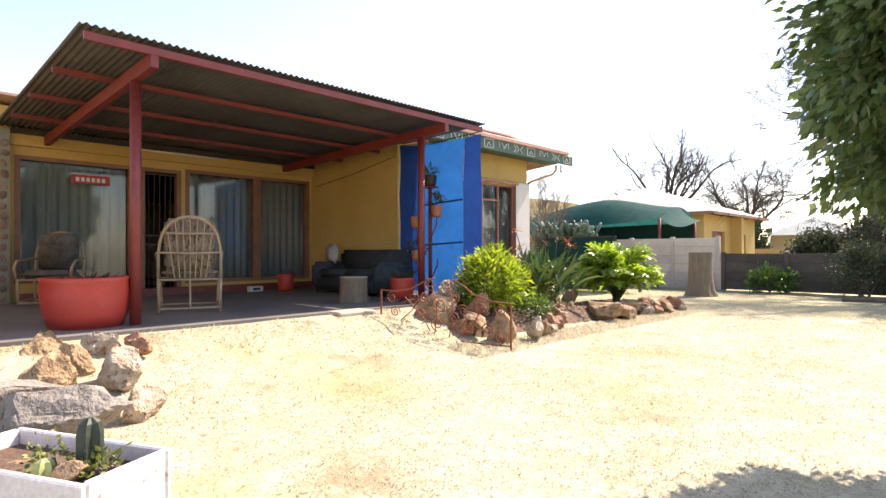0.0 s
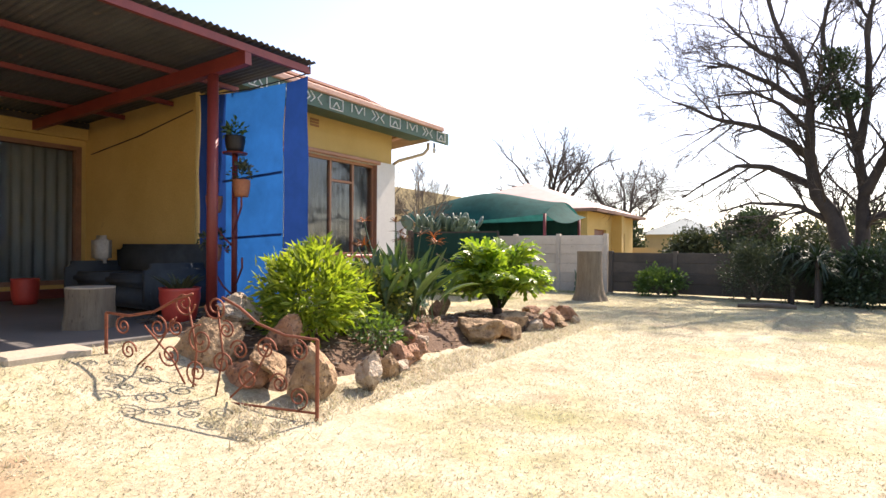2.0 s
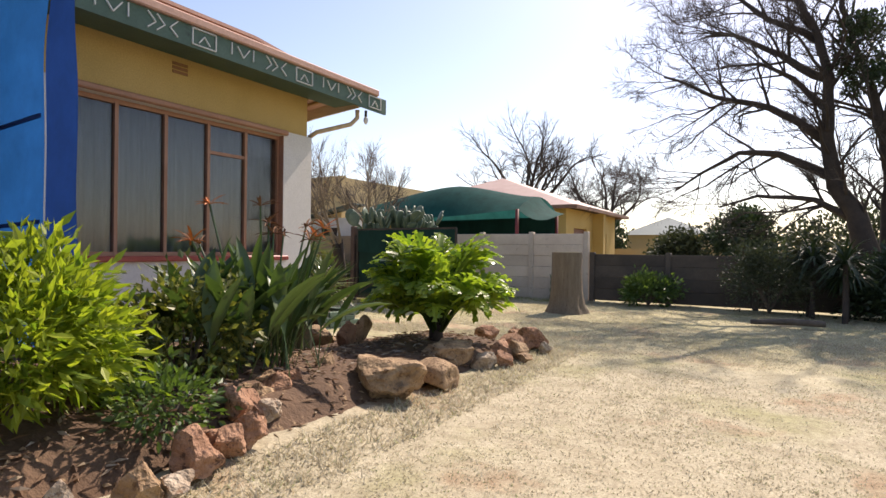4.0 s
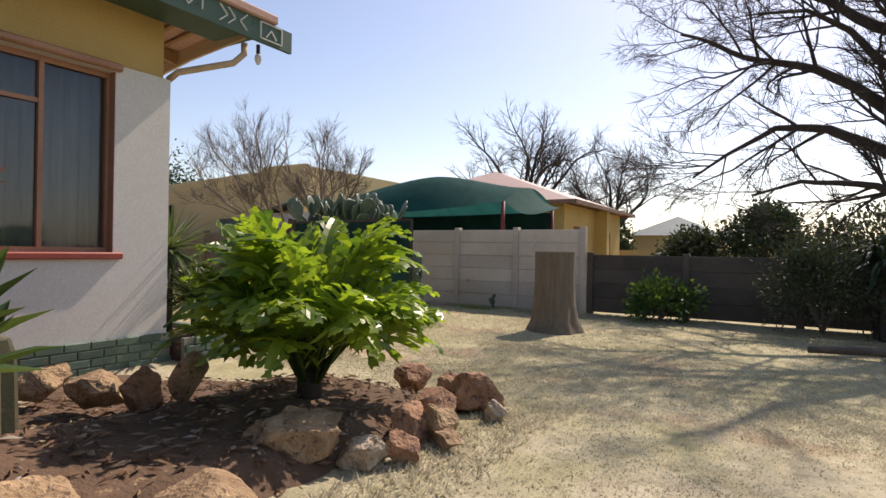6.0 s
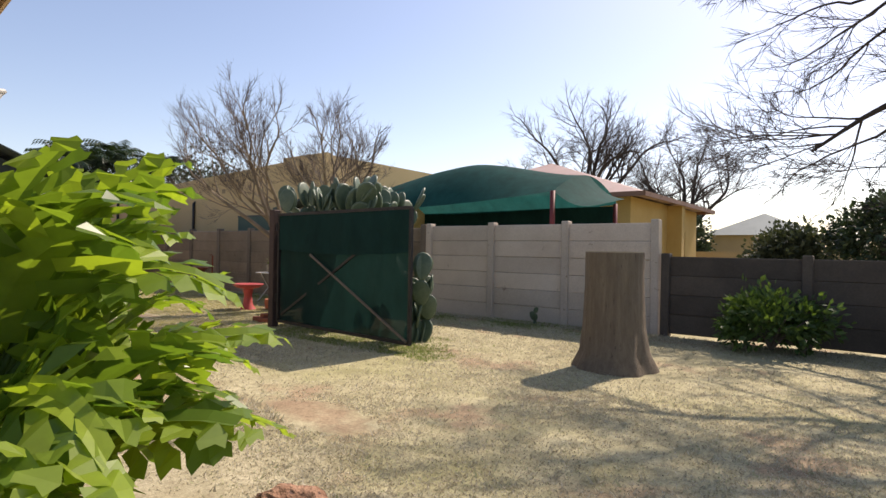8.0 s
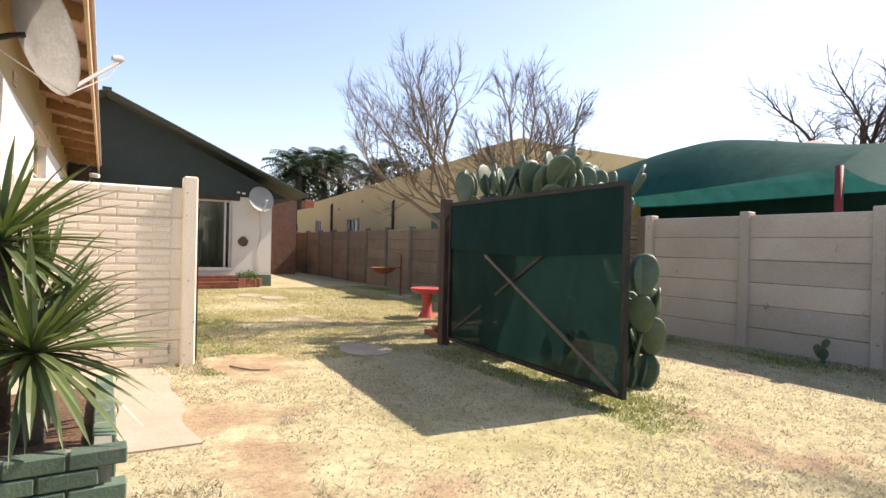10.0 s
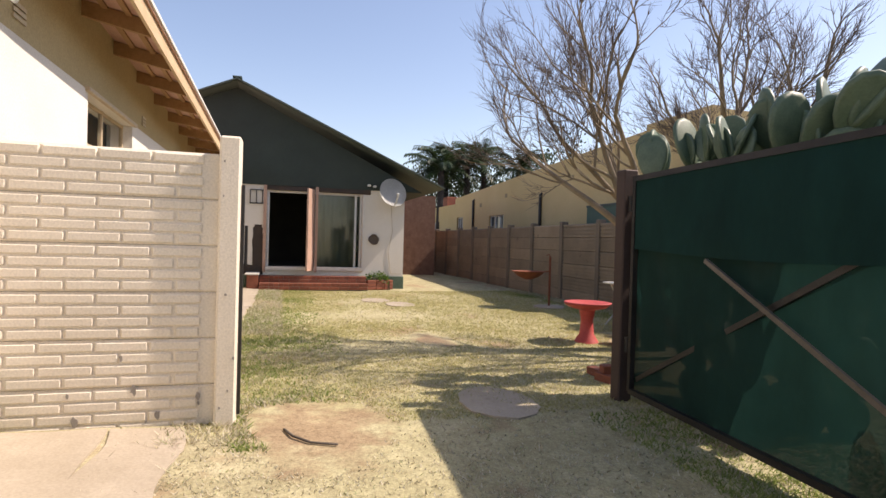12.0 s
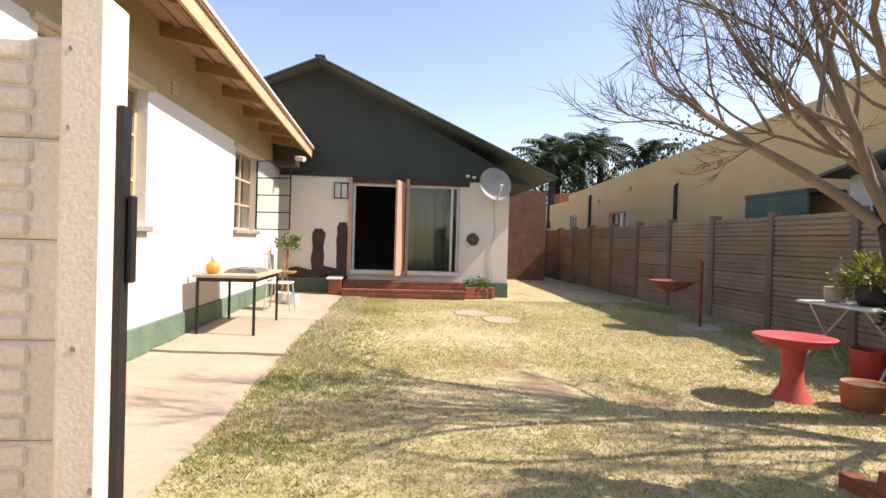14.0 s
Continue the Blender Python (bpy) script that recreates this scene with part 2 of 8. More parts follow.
# ---- ground ----
def lawn_material():
    m, nt, b = nodes_of("dry_lawn", 0.95)
    pos = nt.nodes.new("ShaderNodeNewGeometry").outputs["Position"]
    big = noise_of(nt, 0.55, 6, 0.65, pos)
    mid = noise_of(nt, 3.0, 6, 0.7, pos)
    fine = noise_of(nt, 55, 5, 0.8, pos)
    straw = ramp(nt, mid, [(0.25, (0.29, 0.245, 0.16)), (0.5, (0.40, 0.35, 0.245)), (0.75, (0.49, 0.44, 0.32))])
    green = ramp(nt, mid, [(0.3, (0.16, 0.17, 0.05)), (0.7, (0.30, 0.29, 0.10))])
    soil = ramp(nt, mid, [(0.3, (0.26, 0.175, 0.105)), (0.7, (0.38, 0.27, 0.165))])
    sep = nt.nodes.new("ShaderNodeSeparateXYZ")
    nt.links.new(pos, sep.inputs[0])
    north = nt.nodes.new("ShaderNodeMapRange")
    north.inputs["From Min"].default_value = 11.0
    north.inputs["From Max"].default_value = 14.0
    north.inputs["To Max"].default_value = 0.55
    nt.links.new(sep.outputs["Y"], north.inputs["Value"])
    col = mix(nt, ramp(nt, big, [(0.50, (0, 0, 0)), (0.68, (0.75, 0.75, 0.75))]), straw, green)
    col = mix(nt, north.outputs["Result"], col, ramp(nt, mid, [(0.25, (0.25, 0.23, 0.10)), (0.5, (0.38, 0.35, 0.17)), (0.75, (0.50, 0.45, 0.25))]))
    patch = noise_of(nt, 0.9, 5, 0.6, pos, (1.0, 1.0, 0.0))
    col = mix(nt, ramp(nt, patch, [(0.57, (0, 0, 0)), (0.66, (0.9, 0.9, 0.9))]), col, soil)
    for cx, cy, rx, ry in BARE:
        mp = nt.nodes.new("ShaderNodeMapping")
        mp.inputs["Location"].default_value = (-cx / rx, -cy / ry, 0)
        mp.inputs["Scale"].default_value = (1 / rx, 1 / ry, 0)
        nt.links.new(pos, mp.inputs["Vector"])
        ln = nt.nodes.new("ShaderNodeVectorMath")
        ln.operation = "LENGTH"
        nt.links.new(mp.outputs["Vector"], ln.inputs[0])
        ad = nt.nodes.new("ShaderNodeMath")
        ad.operation = "MULTIPLY_ADD"
        ad.inputs[1].default_value = 1.15
        nt.links.new(mid, ad.inputs[0])
        nt.links.new(ln.outputs["Value"], ad.inputs[2])
        col = mix(nt, ramp(nt, ad.outputs["Value"], [(0.0, (0.95, 0.95, 0.95)), (0.75, (0.85, 0.85, 0.85)), (1.0, (0, 0, 0))]), col, soil)
    tuft = noise_of(nt, 16, 6, 0.75, pos)
    col = mix(nt, 0.6, col, ramp(nt, tuft, [(0.34, (0.62, 0.58, 0.50)), (0.5, (1.05, 1.05, 1.03)), (0.68, (1.22, 1.22, 1.16))]), "MULTIPLY")
    col = mix(nt, 0.6, col, ramp(nt, fine, [(0.36, (0.50, 0.48, 0.43)), (0.6, (1.25, 1.25, 1.22))]), "MULTIPLY")
    nt.links.new(col, b.inputs["Base Color"])
    bump(nt, b, fine, 0.5, 0.015)
    return m


# worn bare patches: middle and half-axes
BARE = [(-9.3, 13.0, 1.1, 1.9), (-10.95, 13.7, 1.9, 1.3), (-8.3, 13.2, 1.8, 0.7), (-6.9, 13.5, 1.8, 0.7), (-14.0, 15.3, 1.5, 0.7), (-13.4, 18.0, 2.6, 1.5)]
LAWN = lawn_material()
gx = np.unique(np.round(np.concatenate([np.linspace(-400, -60, 12), np.linspace(-60, -26, 18), np.arange(-26, 6.01, 0.2), np.linspace(6, 40, 18), np.linspace(40, 400, 12)]), 3))
gy = np.unique(np.round(np.concatenate([np.linspace(-400, -30, 12), np.linspace(-30, -3, 14), np.arange(-3, 20.01, 0.2), np.linspace(20, 50, 14), np.linspace(50, 600, 14)]), 3))
raw("ground", [(float(x), float(y), ground_at(x, y)) for y in gy for x in gx],
    [(j * len(gx) + i, j * len(gx) + i + 1, (j + 1) * len(gx) + i + 1, (j + 1) * len(gx) + i) for j in range(len(gy) - 1) for i in range(len(gx) - 1)], LAWN, smooth=True)
tagged(bpy.data.objects["ground"], "dry yellow winter lawn with bare brown patches", "ground", kind="structure")

# ---- the house ----
FX, EY, BX = -8.4, 11.67, -20.9      # window wall, end wall, back end
PX, PY = -11.4, 7.27                 # terrace back wall, terrace side wall
TZ = 0.42                            # terrace floor


EAVE_Y = 12.28


def roof_z(x, y=EAVE_Y):
    """Underside of the low single-pitch roof, which sags towards the end eave."""
    main = 3.02 + (x + 21.3) * 0.051
    eave = 2.80 + (x + 21.0) * 0.0262 + 0.32 * smooth01((x + 11.5) / 3.6)
    return main + (eave - main) * max(0.0, min(1.0, (y - 10.2) / (EAVE_Y - 10.2)))


def setting(name, bm, material, label, category, smooth=False):
    return tagged(part(name, bm, material, None, "", smooth), label, category, kind="structure")


# lower wall is proud and off-white, the yellow upper wall lies back from it
WIN = (8.22, 11.14, 1.12, 2.86)
front = setting("wall_front", wall_with_holes("x", FX + 0.05, 0.28, PY + 0.25, EY + 0.03, -0.2, 2.93, [WIN]), WHITE, "off-white plastered house wall below the lintel line", "wall")
setting("wall_front_upper", wall_with_holes("x", FX, 0.23, PY + 0.25, EY - 0.02, 2.93, 3.55, []), YELLOW, "yellow plastered upper house wall", "wall")
setting("wall_terrace_side", wall_with_holes("y", PY + 0.25, 0.25, PX, FX + 0.048, -0.2, 3.62, []), YELLOW, "yellow plastered side wall of the terrace", "wall")
BACKH = [(1.66, 3.44, 0.72, 2.84), (3.56, 4.30, TZ, 2.84), (4.38, 7.2, 0.62, 2.88)]
setting("wall_terrace_back", wall_with_holes("x", PX, 0.25, -3.0, PY, -0.2, 3.62, BACKH), YELLOW, "yellow plastered wall behind the terrace", "wall")
E1 = (-14.88, -13.25, 1.2, 2.46)
E2 = (-19.1, -17.78, 1.22, 2.42)
setting("wall_end", wall_with_holes("y", EY + 0.03, 0.28, BX, FX - 0.23, -0.3, 2.49, [E1, E2]), WHITE, "sunlit white plastered end wall of the house", "wall")
setting("wall_end_upper", wall_with_holes("y", EY - 0.01, 0.24, BX, FX - 0.23, 2.49, 2.84, []), CREAM, "cream plastered band under the eaves", "wall")
bm = bmesh.new()
vs = [bm.verts.new(p) for p in ((FX - 0.23, EY - 0.01, 2.84), (BX, EY - 0.01, 2.84), (BX, EY - 0.01, roof_z(BX, EY) + 0.15), (FX - 0.23, EY - 0.01, roof_z(FX, EY) + 0.15), (FX - 0.23, EY - 0.25, 2.84), (BX, EY - 0.25, 2.84), (BX, EY - 0.25, roof_z(BX, EY) + 0.15), (FX - 0.23, EY - 0.25, roof_z(FX, EY) + 0.15))]
for f in ((0, 1, 2, 3), (7, 6, 5, 4), (0, 3, 7, 4), (2, 1, 5, 6), (0, 4, 5, 1), (3, 2, 6, 7)):
    bm.faces.new([vs[i] for i in f])
setting("wall_end_wedge", bm, CREAM, "cream plastered wall wedge under the sloping roof", "wall")
setting("wall_house_back", box(BX - 0.2, BX, -3, EY - 0.26, -0.3, 3.0), CREAM, "plain rear house wall", "wall")
setting("wall_house_south", box(BX, PX - 0.26, -3.2, -3.0, -0.3, 3.0), CREAM, "plain far house wall", "wall")
setting("ceiling_house", box(BX, PX - 0.27, -3, EY - 0.3, 2.96, 3.0), DARKROOM, "room ceiling coloured dark for the dimness indoors", "ceiling")
setting("ceiling_front_room", box(PX - 0.27, FX - 0.25, PY + 0.26, EY - 0.3, 2.96, 3.0), DARKROOM, "room ceiling coloured dark for the dimness indoors", "ceiling")
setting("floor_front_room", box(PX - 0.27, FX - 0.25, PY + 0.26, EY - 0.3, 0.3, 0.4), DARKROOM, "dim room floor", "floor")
# unseen wall, added only to keep open-side light off the terrace
setting("light_block_terrace_end", box(PX, -6.9, -0.35, -0.1, -0.3, 3.5), YELLOW, "unseen yellow wall added to block light at the terrace end", "wall")
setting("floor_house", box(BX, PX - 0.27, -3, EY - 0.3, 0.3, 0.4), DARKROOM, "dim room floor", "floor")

# roof: one sheet with thin edge, timber underside rafters, barge and fascia
roof = thing("house_roof", "low single-pitch roof with pinkish edge and exposed rafters", "roof", kind="structure")
bm = bmesh.new()
for x0, x1, y0, y1 in ((-21.3, -7.85, PY + 0.1, EAVE_Y + 0.02), (-21.3, PX + 0.4, -3.4, PY + 0.1)):
    na, nb = 34, 14
    low = [[bm.verts.new((x0 + (x1 - x0) * i / na, y0 + (y1 - y0) * j / nb, roof_z(x0 + (x1 - x0) * i / na, y0 + (y1 - y0) * j / nb) + 0.16)) for j in range(nb + 1)] for i in range(na + 1)]
    for i in range(na):
        for j in range(nb):
            bm.faces.new((low[i][j], low[i][j + 1], low[i + 1][j + 1], low[i + 1][j]))
up = bmesh.ops.extrude_face_region(bm, geom=bm.faces[:])
bmesh.ops.translate(bm, verts=[v for v in up["geom"] if isinstance(v, bmesh.types.BMVert)], vec=(0, 0, 0.04))
bmesh.ops.recalc_face_normals(bm, faces=bm.faces[:])
part("roof_sheet", bm, PINK, roof)


def along_eave(y, dz, w, h, x0=-7.9, x1=-21.35):
    bm = bmesh.new()
    xs = [x0 + (x1 - x0) * i / 14 for i in range(15)]
    for a, b in zip(xs, xs[1:]):
        beam((a, y, roof_z(a, y) + dz), (b - 0.004, y, roof_z(b, y) + dz), w, h, bm)
    return bm


part("bargeboard", along_eave(EAVE_Y - 0.02, 0.085, 0.03, 0.17), BARGE, roof, "cream painted timber bargeboard")
part("roof_edge", along_eave(EAVE_Y + 0.012, 0.2, 0.05, 0.035), PAINTW, roof, "thin pale roof edge")
x = -9.1
while x > -21.2:
    part("rafter", beam((x, EY - 0.2, roof_z(x, EY - 0.2) + 0.085), (x, EAVE_Y - 0.04, roof_z(x) + 0.085), 0.05, 0.14), TIMBER, roof)
    x -= 1.02
for y in (11.85, 12.05):
    part("batten", along_eave(y, 0.145, 0.05, 0.03, -8.0, -21.3), TIMBER, roof)
part("fascia", box(-7.83, -7.79, PY + 0.15, 12.84, 3.46, 3.70), FASCIA, roof, "dark green fascia board with white painted motifs")
part("gutter_edge", box(-7.86, -7.74, PY + 0.15, 12.6, 3.702, 3.80, bevel=0.015), PINK, roof, "pinkish roof edge trim")
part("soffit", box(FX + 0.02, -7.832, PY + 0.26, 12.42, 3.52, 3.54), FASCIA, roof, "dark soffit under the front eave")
yy, k = 7.7, 0
while yy < 12.7:
    bm = bmesh.new()
    xf = -7.784
    bar = lambda a, b: beam((xf, a[0], a[1]), (xf, b[0], b[1]), 0.012, 0.022, bm, (1, 0, 0))
    if k % 3 == 0:
        for a, b in (((0, 0.02), (0.3, 0.02)), ((0.3, 0.02), (0.3, 0.2)), ((0.3, 0.2), (0, 0.2)), ((0, 0.2), (0, 0.02)), ((0.08, 0.05), (0.15, 0.14)), ((0.15, 0.14), (0.22, 0.05))):
            bar((yy + a[0], 3.48 + a[1]), (yy + b[0], 3.48 + b[1]))
    elif k % 3 == 1:
        for a, b in (((0, 0.2), (0, 0.06)), ((0.08, 0.18), (0.17, 0.06)), ((0.17, 0.06), (0.26, 0.18)), ((0.32, 0.2), (0.32, 0.06))):
            bar((yy + a[0], 3.48 + a[1]), (yy + b[0], 3.48 + b[1]))
    else:
        for a, b in (((0, 0.2), (0.09, 0.11)), ((0.09, 0.11), (0, 0.03)), ((0.1, 0.2), (0.19, 0.11)), ((0.19, 0.11), (0.1, 0.03)), ((0.34, 0.2), (0.25, 0.11)), ((0.25, 0.11), (0.34, 0.03))):
            bar((yy + a[0], 3.48 + a[1]), (yy + b[0], 3.48 + b[1]))
    part("motif", bm, PAINTW, roof, "white painted zigzag motif")
    yy += 0.52
    k += 1

# plinth bricks of the corner
setting("plinth_front", box(FX - 0.2, FX + 0.075, PY + 0.3, EY + 0.06, -0.25, 0.29), MORTAR, "mortar core of the green brick plinth", "plinth")
setting("plinth_end", box(BX, FX - 0.205, EY - 0.1, EY + 0.055, -0.25, 0.27, bevel=0.01), GREENBRICK, "green painted plinth along the white end wall", "plinth")

# lintel hood and red sill of the big window
win = thing("window_1", "wide salmon-framed window with dark reflecting panes", "window", kind="structure")
y0, y1, z0, z1 = WIN
part("hood", box(FX - 0.05, FX + 0.11, y0 - 0.1, y1 + 0.05, z1 + 0.005, z1 + 0.075, bevel=0.015), FRAME, win)
part("window_sill", box(FX - 0.1, FX + 0.1, y0 - 0.04, y1 + 0.08, z0 - 0.06, z0 + 0.004, bevel=0.012), surface("red_sill", (0.32, 0.05, 0.03), (0.42, 0.08, 0.05), 0.5), win, "red painted sill")
mulls = [y0 + i * (y1 - y0) / 5 for i in range(6)]
bm = bmesh.new()
for y in mulls:
    w = 0.055 if y in (mulls[0], mulls[-1]) else 0.04
    box(FX - 0.12, FX - 0.05, y - w / 2, y + w / 2, z0, z1, bm)
box(FX - 0.12, FX - 0.055, y0, y1, z0, z0 + 0.05, bm)
box(FX - 0.12, FX - 0.055, y0, y1, z1 - 0.05, z1, bm)
box(FX - 0.125, FX - 0.06, mulls[3], mulls[4], z1 - 0.42, z1 - 0.38, bm)
part("window_frame", bm, FRAME, win)
part("reveal", box(FX - 0.2, FX + 0.045, y1 - 0.004, y1 + 0.003, z0, z1), FRAME, win, "salmon painted reveal")
for a, b in zip(mulls, mulls[1:]):
    p = part("pane", box(FX - 0.095, FX - 0.09, a + 0.02, b - 0.02, z0 + 0.04, z1 - 0.04), GLASSDARK, win)
    p.visible_shadow = False


def curtain(name, axis, at, u0, u1, z0, z1, material, label, wave=0.12):
    n = max(8, int((u1 - u0) / 0.02))
    bm = bmesh.new()
    rows = []
    for i in range(n + 1):
        u = u0 + (u1 - u0) * i / n
        d = 0.03 * math.sin(u / wave * math.tau) + 0.012 * math.sin(u * 31)
        rows.append([bm.verts.new((at + d, u, z) if axis == "x" else (u, at + d, z)) for z in (z0, (z0 + z1) / 2, z1)])
    for a, b in zip(rows, rows[1:]):
        for k in (0, 1):
            bm.faces.new((a[k], b[k], b[k + 1], a[k + 1]))
    bmesh.ops.solidify(bm, geom=bm.faces[:], thickness=0.004)
    return tagged(part(name, bm, material, None, "", True), label, "curtain")


curtain("curtain", "x", FX - 0.30, y0 - 0.05, y1 + 0.1, z0 - 0.1, z1 + 0.05, CURTAIN, "pale sheer curtain behind the wide window")

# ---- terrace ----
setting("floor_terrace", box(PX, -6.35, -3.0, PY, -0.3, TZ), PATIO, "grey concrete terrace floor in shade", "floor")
canopy = thing("canopy", "corrugated zinc terrace canopy on red steel posts and beams", "canopy", (-6.85, 2.09, TZ))
CZ0, CZ1 = 3.40, 3.26


def can_z(x):
    return CZ1 + (CZ0 - CZ1) * (x - PX) / (-6.2 - PX)


nx, per = 3, 0.076
ny = int((7.42 - 1.4) / per * 6)
vv, ff = [], []
for i in range(ny + 1):
    y = 1.4 + (7.42 - 1.4) * i / ny
    d = 0.012 * math.sin(y / per * math.tau)
    for x in (-6.2, -8.8, PX):
        vv.append((x, y, can_z(x) + 0.03 + d))
for i in range(ny):
    for k in range(2):
        a = i * 3 + k
        ff.append((a, a + 1, a + 4, a + 3))
raw("roof_sheet", vv, ff, ZINC, canopy, "grey corrugated zinc sheet", True)
for y in (2.09, 6.5):
    part("rafter", beam((-6.25, y, can_z(-6.25) - 0.16), (PX + 0.01, y, can_z(PX) - 0.16), 0.08, 0.15), REDSTEEL, canopy, "red painted steel rafter")
for x, h in ((-6.27, 0.08), (-7.6, 0.06), (-8.9, 0.06), (-10.2, 0.06)):
    part("purlin", beam((x, 1.45, can_z(x) - 0.025 - h / 2), (x, 7.38, can_z(x) - 0.025 - h / 2), 0.05, h), REDSTEEL, canopy)
for y in (2.09, 6.5):
    part("post", tube([(-6.85, y, TZ - 0.1), (-6.85, y, can_z(-6.85) - 0.235)], 0.06, 14), REDSTEEL, canopy, "round red steel post", True)
part("wall_plate", box(PX + 0.003, PX + 0.09, 1.6, PY - 0.01, 2.99, 3.17), YELLOW, canopy, "yellow timber wall plate")
# dark strip over the plate: its colour stands for the shaded gap
part("gap_shade", box(PX + 0.003, PX + 0.13, 1.6, PY - 0.01, 3.174, 3.262), DARKPAINT, canopy, "dark strip standing for the shaded gap under the sheets")

# ---- precast boundary walls ----
def panel_mesh(name, length, height, thick, bow=0.0, ribs=0):
    bm = box(-length / 2, length / 2, -thick / 2, thick / 2, 0.001, height - 0.001, bevel=0.011)
    for i in range(ribs):
        z = height * (i + 0.5) / ribs
        box(-length / 2 + 0.01, length / 2 - 0.01, -thick / 2 - 0.022, thick / 2 + 0.022, z - height / ribs * 0.34, z + height / ribs * 0.34, bm)
    me = bpy.data.meshes.new(name)
    bm.to_mesh(me)
    bm.free()
    return me


def piece(name, me, material, parent, m):
    if not me.materials:
        me.materials.append(material)
    ob = new(name, me)
    ob.parent = parent
    ob.matrix_basis = Matrix.Translation(-parent.location) @ m
    return ob


def precast(name, label, x0, x1, y, rows, bay, base, material, ribs, post_up=0.05, post_material=None):
    w = thing(name, label, "wall", (x0, y, base), kind="structure")
    n = max(1, round((x1 - x0) / bay))
    step = (x1 - x0) / n
    slab = panel_mesh("panel", step - 0.06, 0.293, 0.045, 0, ribs)
    bm = box(-0.062, 0.062, -0.085, 0.085, -0.3, rows * 0.293 + post_up, bevel=0.012)
    post = bpy.data.meshes.new("post")
    bm.to_mesh(post)
    bm.free()
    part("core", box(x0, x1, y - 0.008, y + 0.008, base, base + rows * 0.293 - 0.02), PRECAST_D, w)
    for i in range(n + 1):
        piece("post", post, post_material or material, w, Matrix.Translation((x0 + i * step, y, base)) @ pose(0, 0, 0, 0, random.uniform(-0.6, 0.6), 0))
    for i in range(n):
        for k in range(rows):
            piece("panel", slab, material, w, Matrix.Translation((x0 + (i + 0.5) * step, y + random.uniform(-0.006, 0.006), base + k * 0.293)) @ pose(0, 0, 0, random.uniform(-0.6, 0.6), random.uniform(-0.3, 0.3), 0))
    return w


WY = 19.7
precast("wall_precast_light", "weathered beige painted precast concrete wall", -11.0, -6.45, WY, 6, 1.5, -0.07, PRECAST_P, 0)
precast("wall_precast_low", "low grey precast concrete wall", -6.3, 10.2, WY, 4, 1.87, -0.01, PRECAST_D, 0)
# post colour set darker than the panels for the shadow lines beside them
precast("wall_precast_back", "bare brown precast concrete fence of ribbed panels", -36.0, -11.15, WY, 6, 1.53, -0.10, PRECAST_B, 4, 0.07, surface("shadow_dark_post", (0.15, 0.12, 0.088), (0.22, 0.175, 0.13), 0.9, big=2, fine=45))

# ---- short brick-face precast wall beside the gateway ----
GX = -11.15
endw = thing("wall_precast_short", "cream painted brick-face precast wall beside the gateway", "wall", (GX, 12.5, -0.07), kind="structure")
part("core", box(GX - 0.008, GX + 0.008, 11.7, 13.1, -0.07, 1.66), PRECAST_D, endw)
slab = panel_mesh("slab", 1.42, 0.293, 0.045)
for k in range(6):
    piece("panel", slab, PRECAST_L, endw, Matrix.Translation((GX, 12.37, -0.07 + k * 0.293)) @ pose(0, 0, 0, 0, 0, 90))
bm = box(GX - 0.06, GX + 0.078, 13.07, 13.20, -0.35, 1.80, bevel=0.014)
part("post", bm, PRECAST_L, endw, "chipped cream end post")
bm = box(GX - 0.06, GX + 0.04, 11.71, 11.78, -0.35, 1.72, bevel=0.01)
part("post", bm, PRECAST_L, endw)
brick = bpy.data.meshes.new("brick")
bm = box(-0.013, 0.013, -0.143, 0.143, -0.029, 0.029, bevel=0.008)
bm.to_mesh(brick)
bm.free()
half = bpy.data.meshes.new("half_brick")
bm = box(-0.013, 0.013, -0.068, 0.068, -0.029, 0.029, bevel=0.008)
bm.to_mesh(half)
bm.free()
for k in range(6):
    for c in range(4):
        z = -0.07 + k * 0.293 + 0.04 + c * 0.0705
        if c % 2:
            ys = [11.94 + 0.298 * i for i in range(4)]
            for y in ys:
                piece("brick", brick, PRECAST_L, endw, Matrix.Translation((GX + 0.022, y, z)))
        else:
            piece("brick", half, PRECAST_L, endw, Matrix.Translation((GX + 0.022, 11.85, z)))
            for i in range(3):
                piece("brick", brick, PRECAST_L, endw, Matrix.Translation((GX + 0.022, 12.075 + 0.298 * i, z)))
            piece("brick", half, PRECAST_L, endw, Matrix.Translation((GX + 0.022, 12.90, z)))
# flaked paint on the end post and along the foot of the wall
CHIP = surface("bare_grey_chip", (0.26, 0.23, 0.20), (0.36, 0.32, 0.28), 0.95, big=20, fine=80)
crnd = random.Random(8)
spots = [(13.08 + crnd.random() * 0.1, crnd.uniform(0.05, 1.7), GX + 0.078, crnd.uniform(0.005, 0.012)) for _ in range(6)]
spots += [(crnd.uniform(12.2, 13.02), crnd.uniform(-0.02, 0.62) ** 2 * 1.3, GX + 0.035, crnd.uniform(0.006, 0.022)) for _ in range(8)]
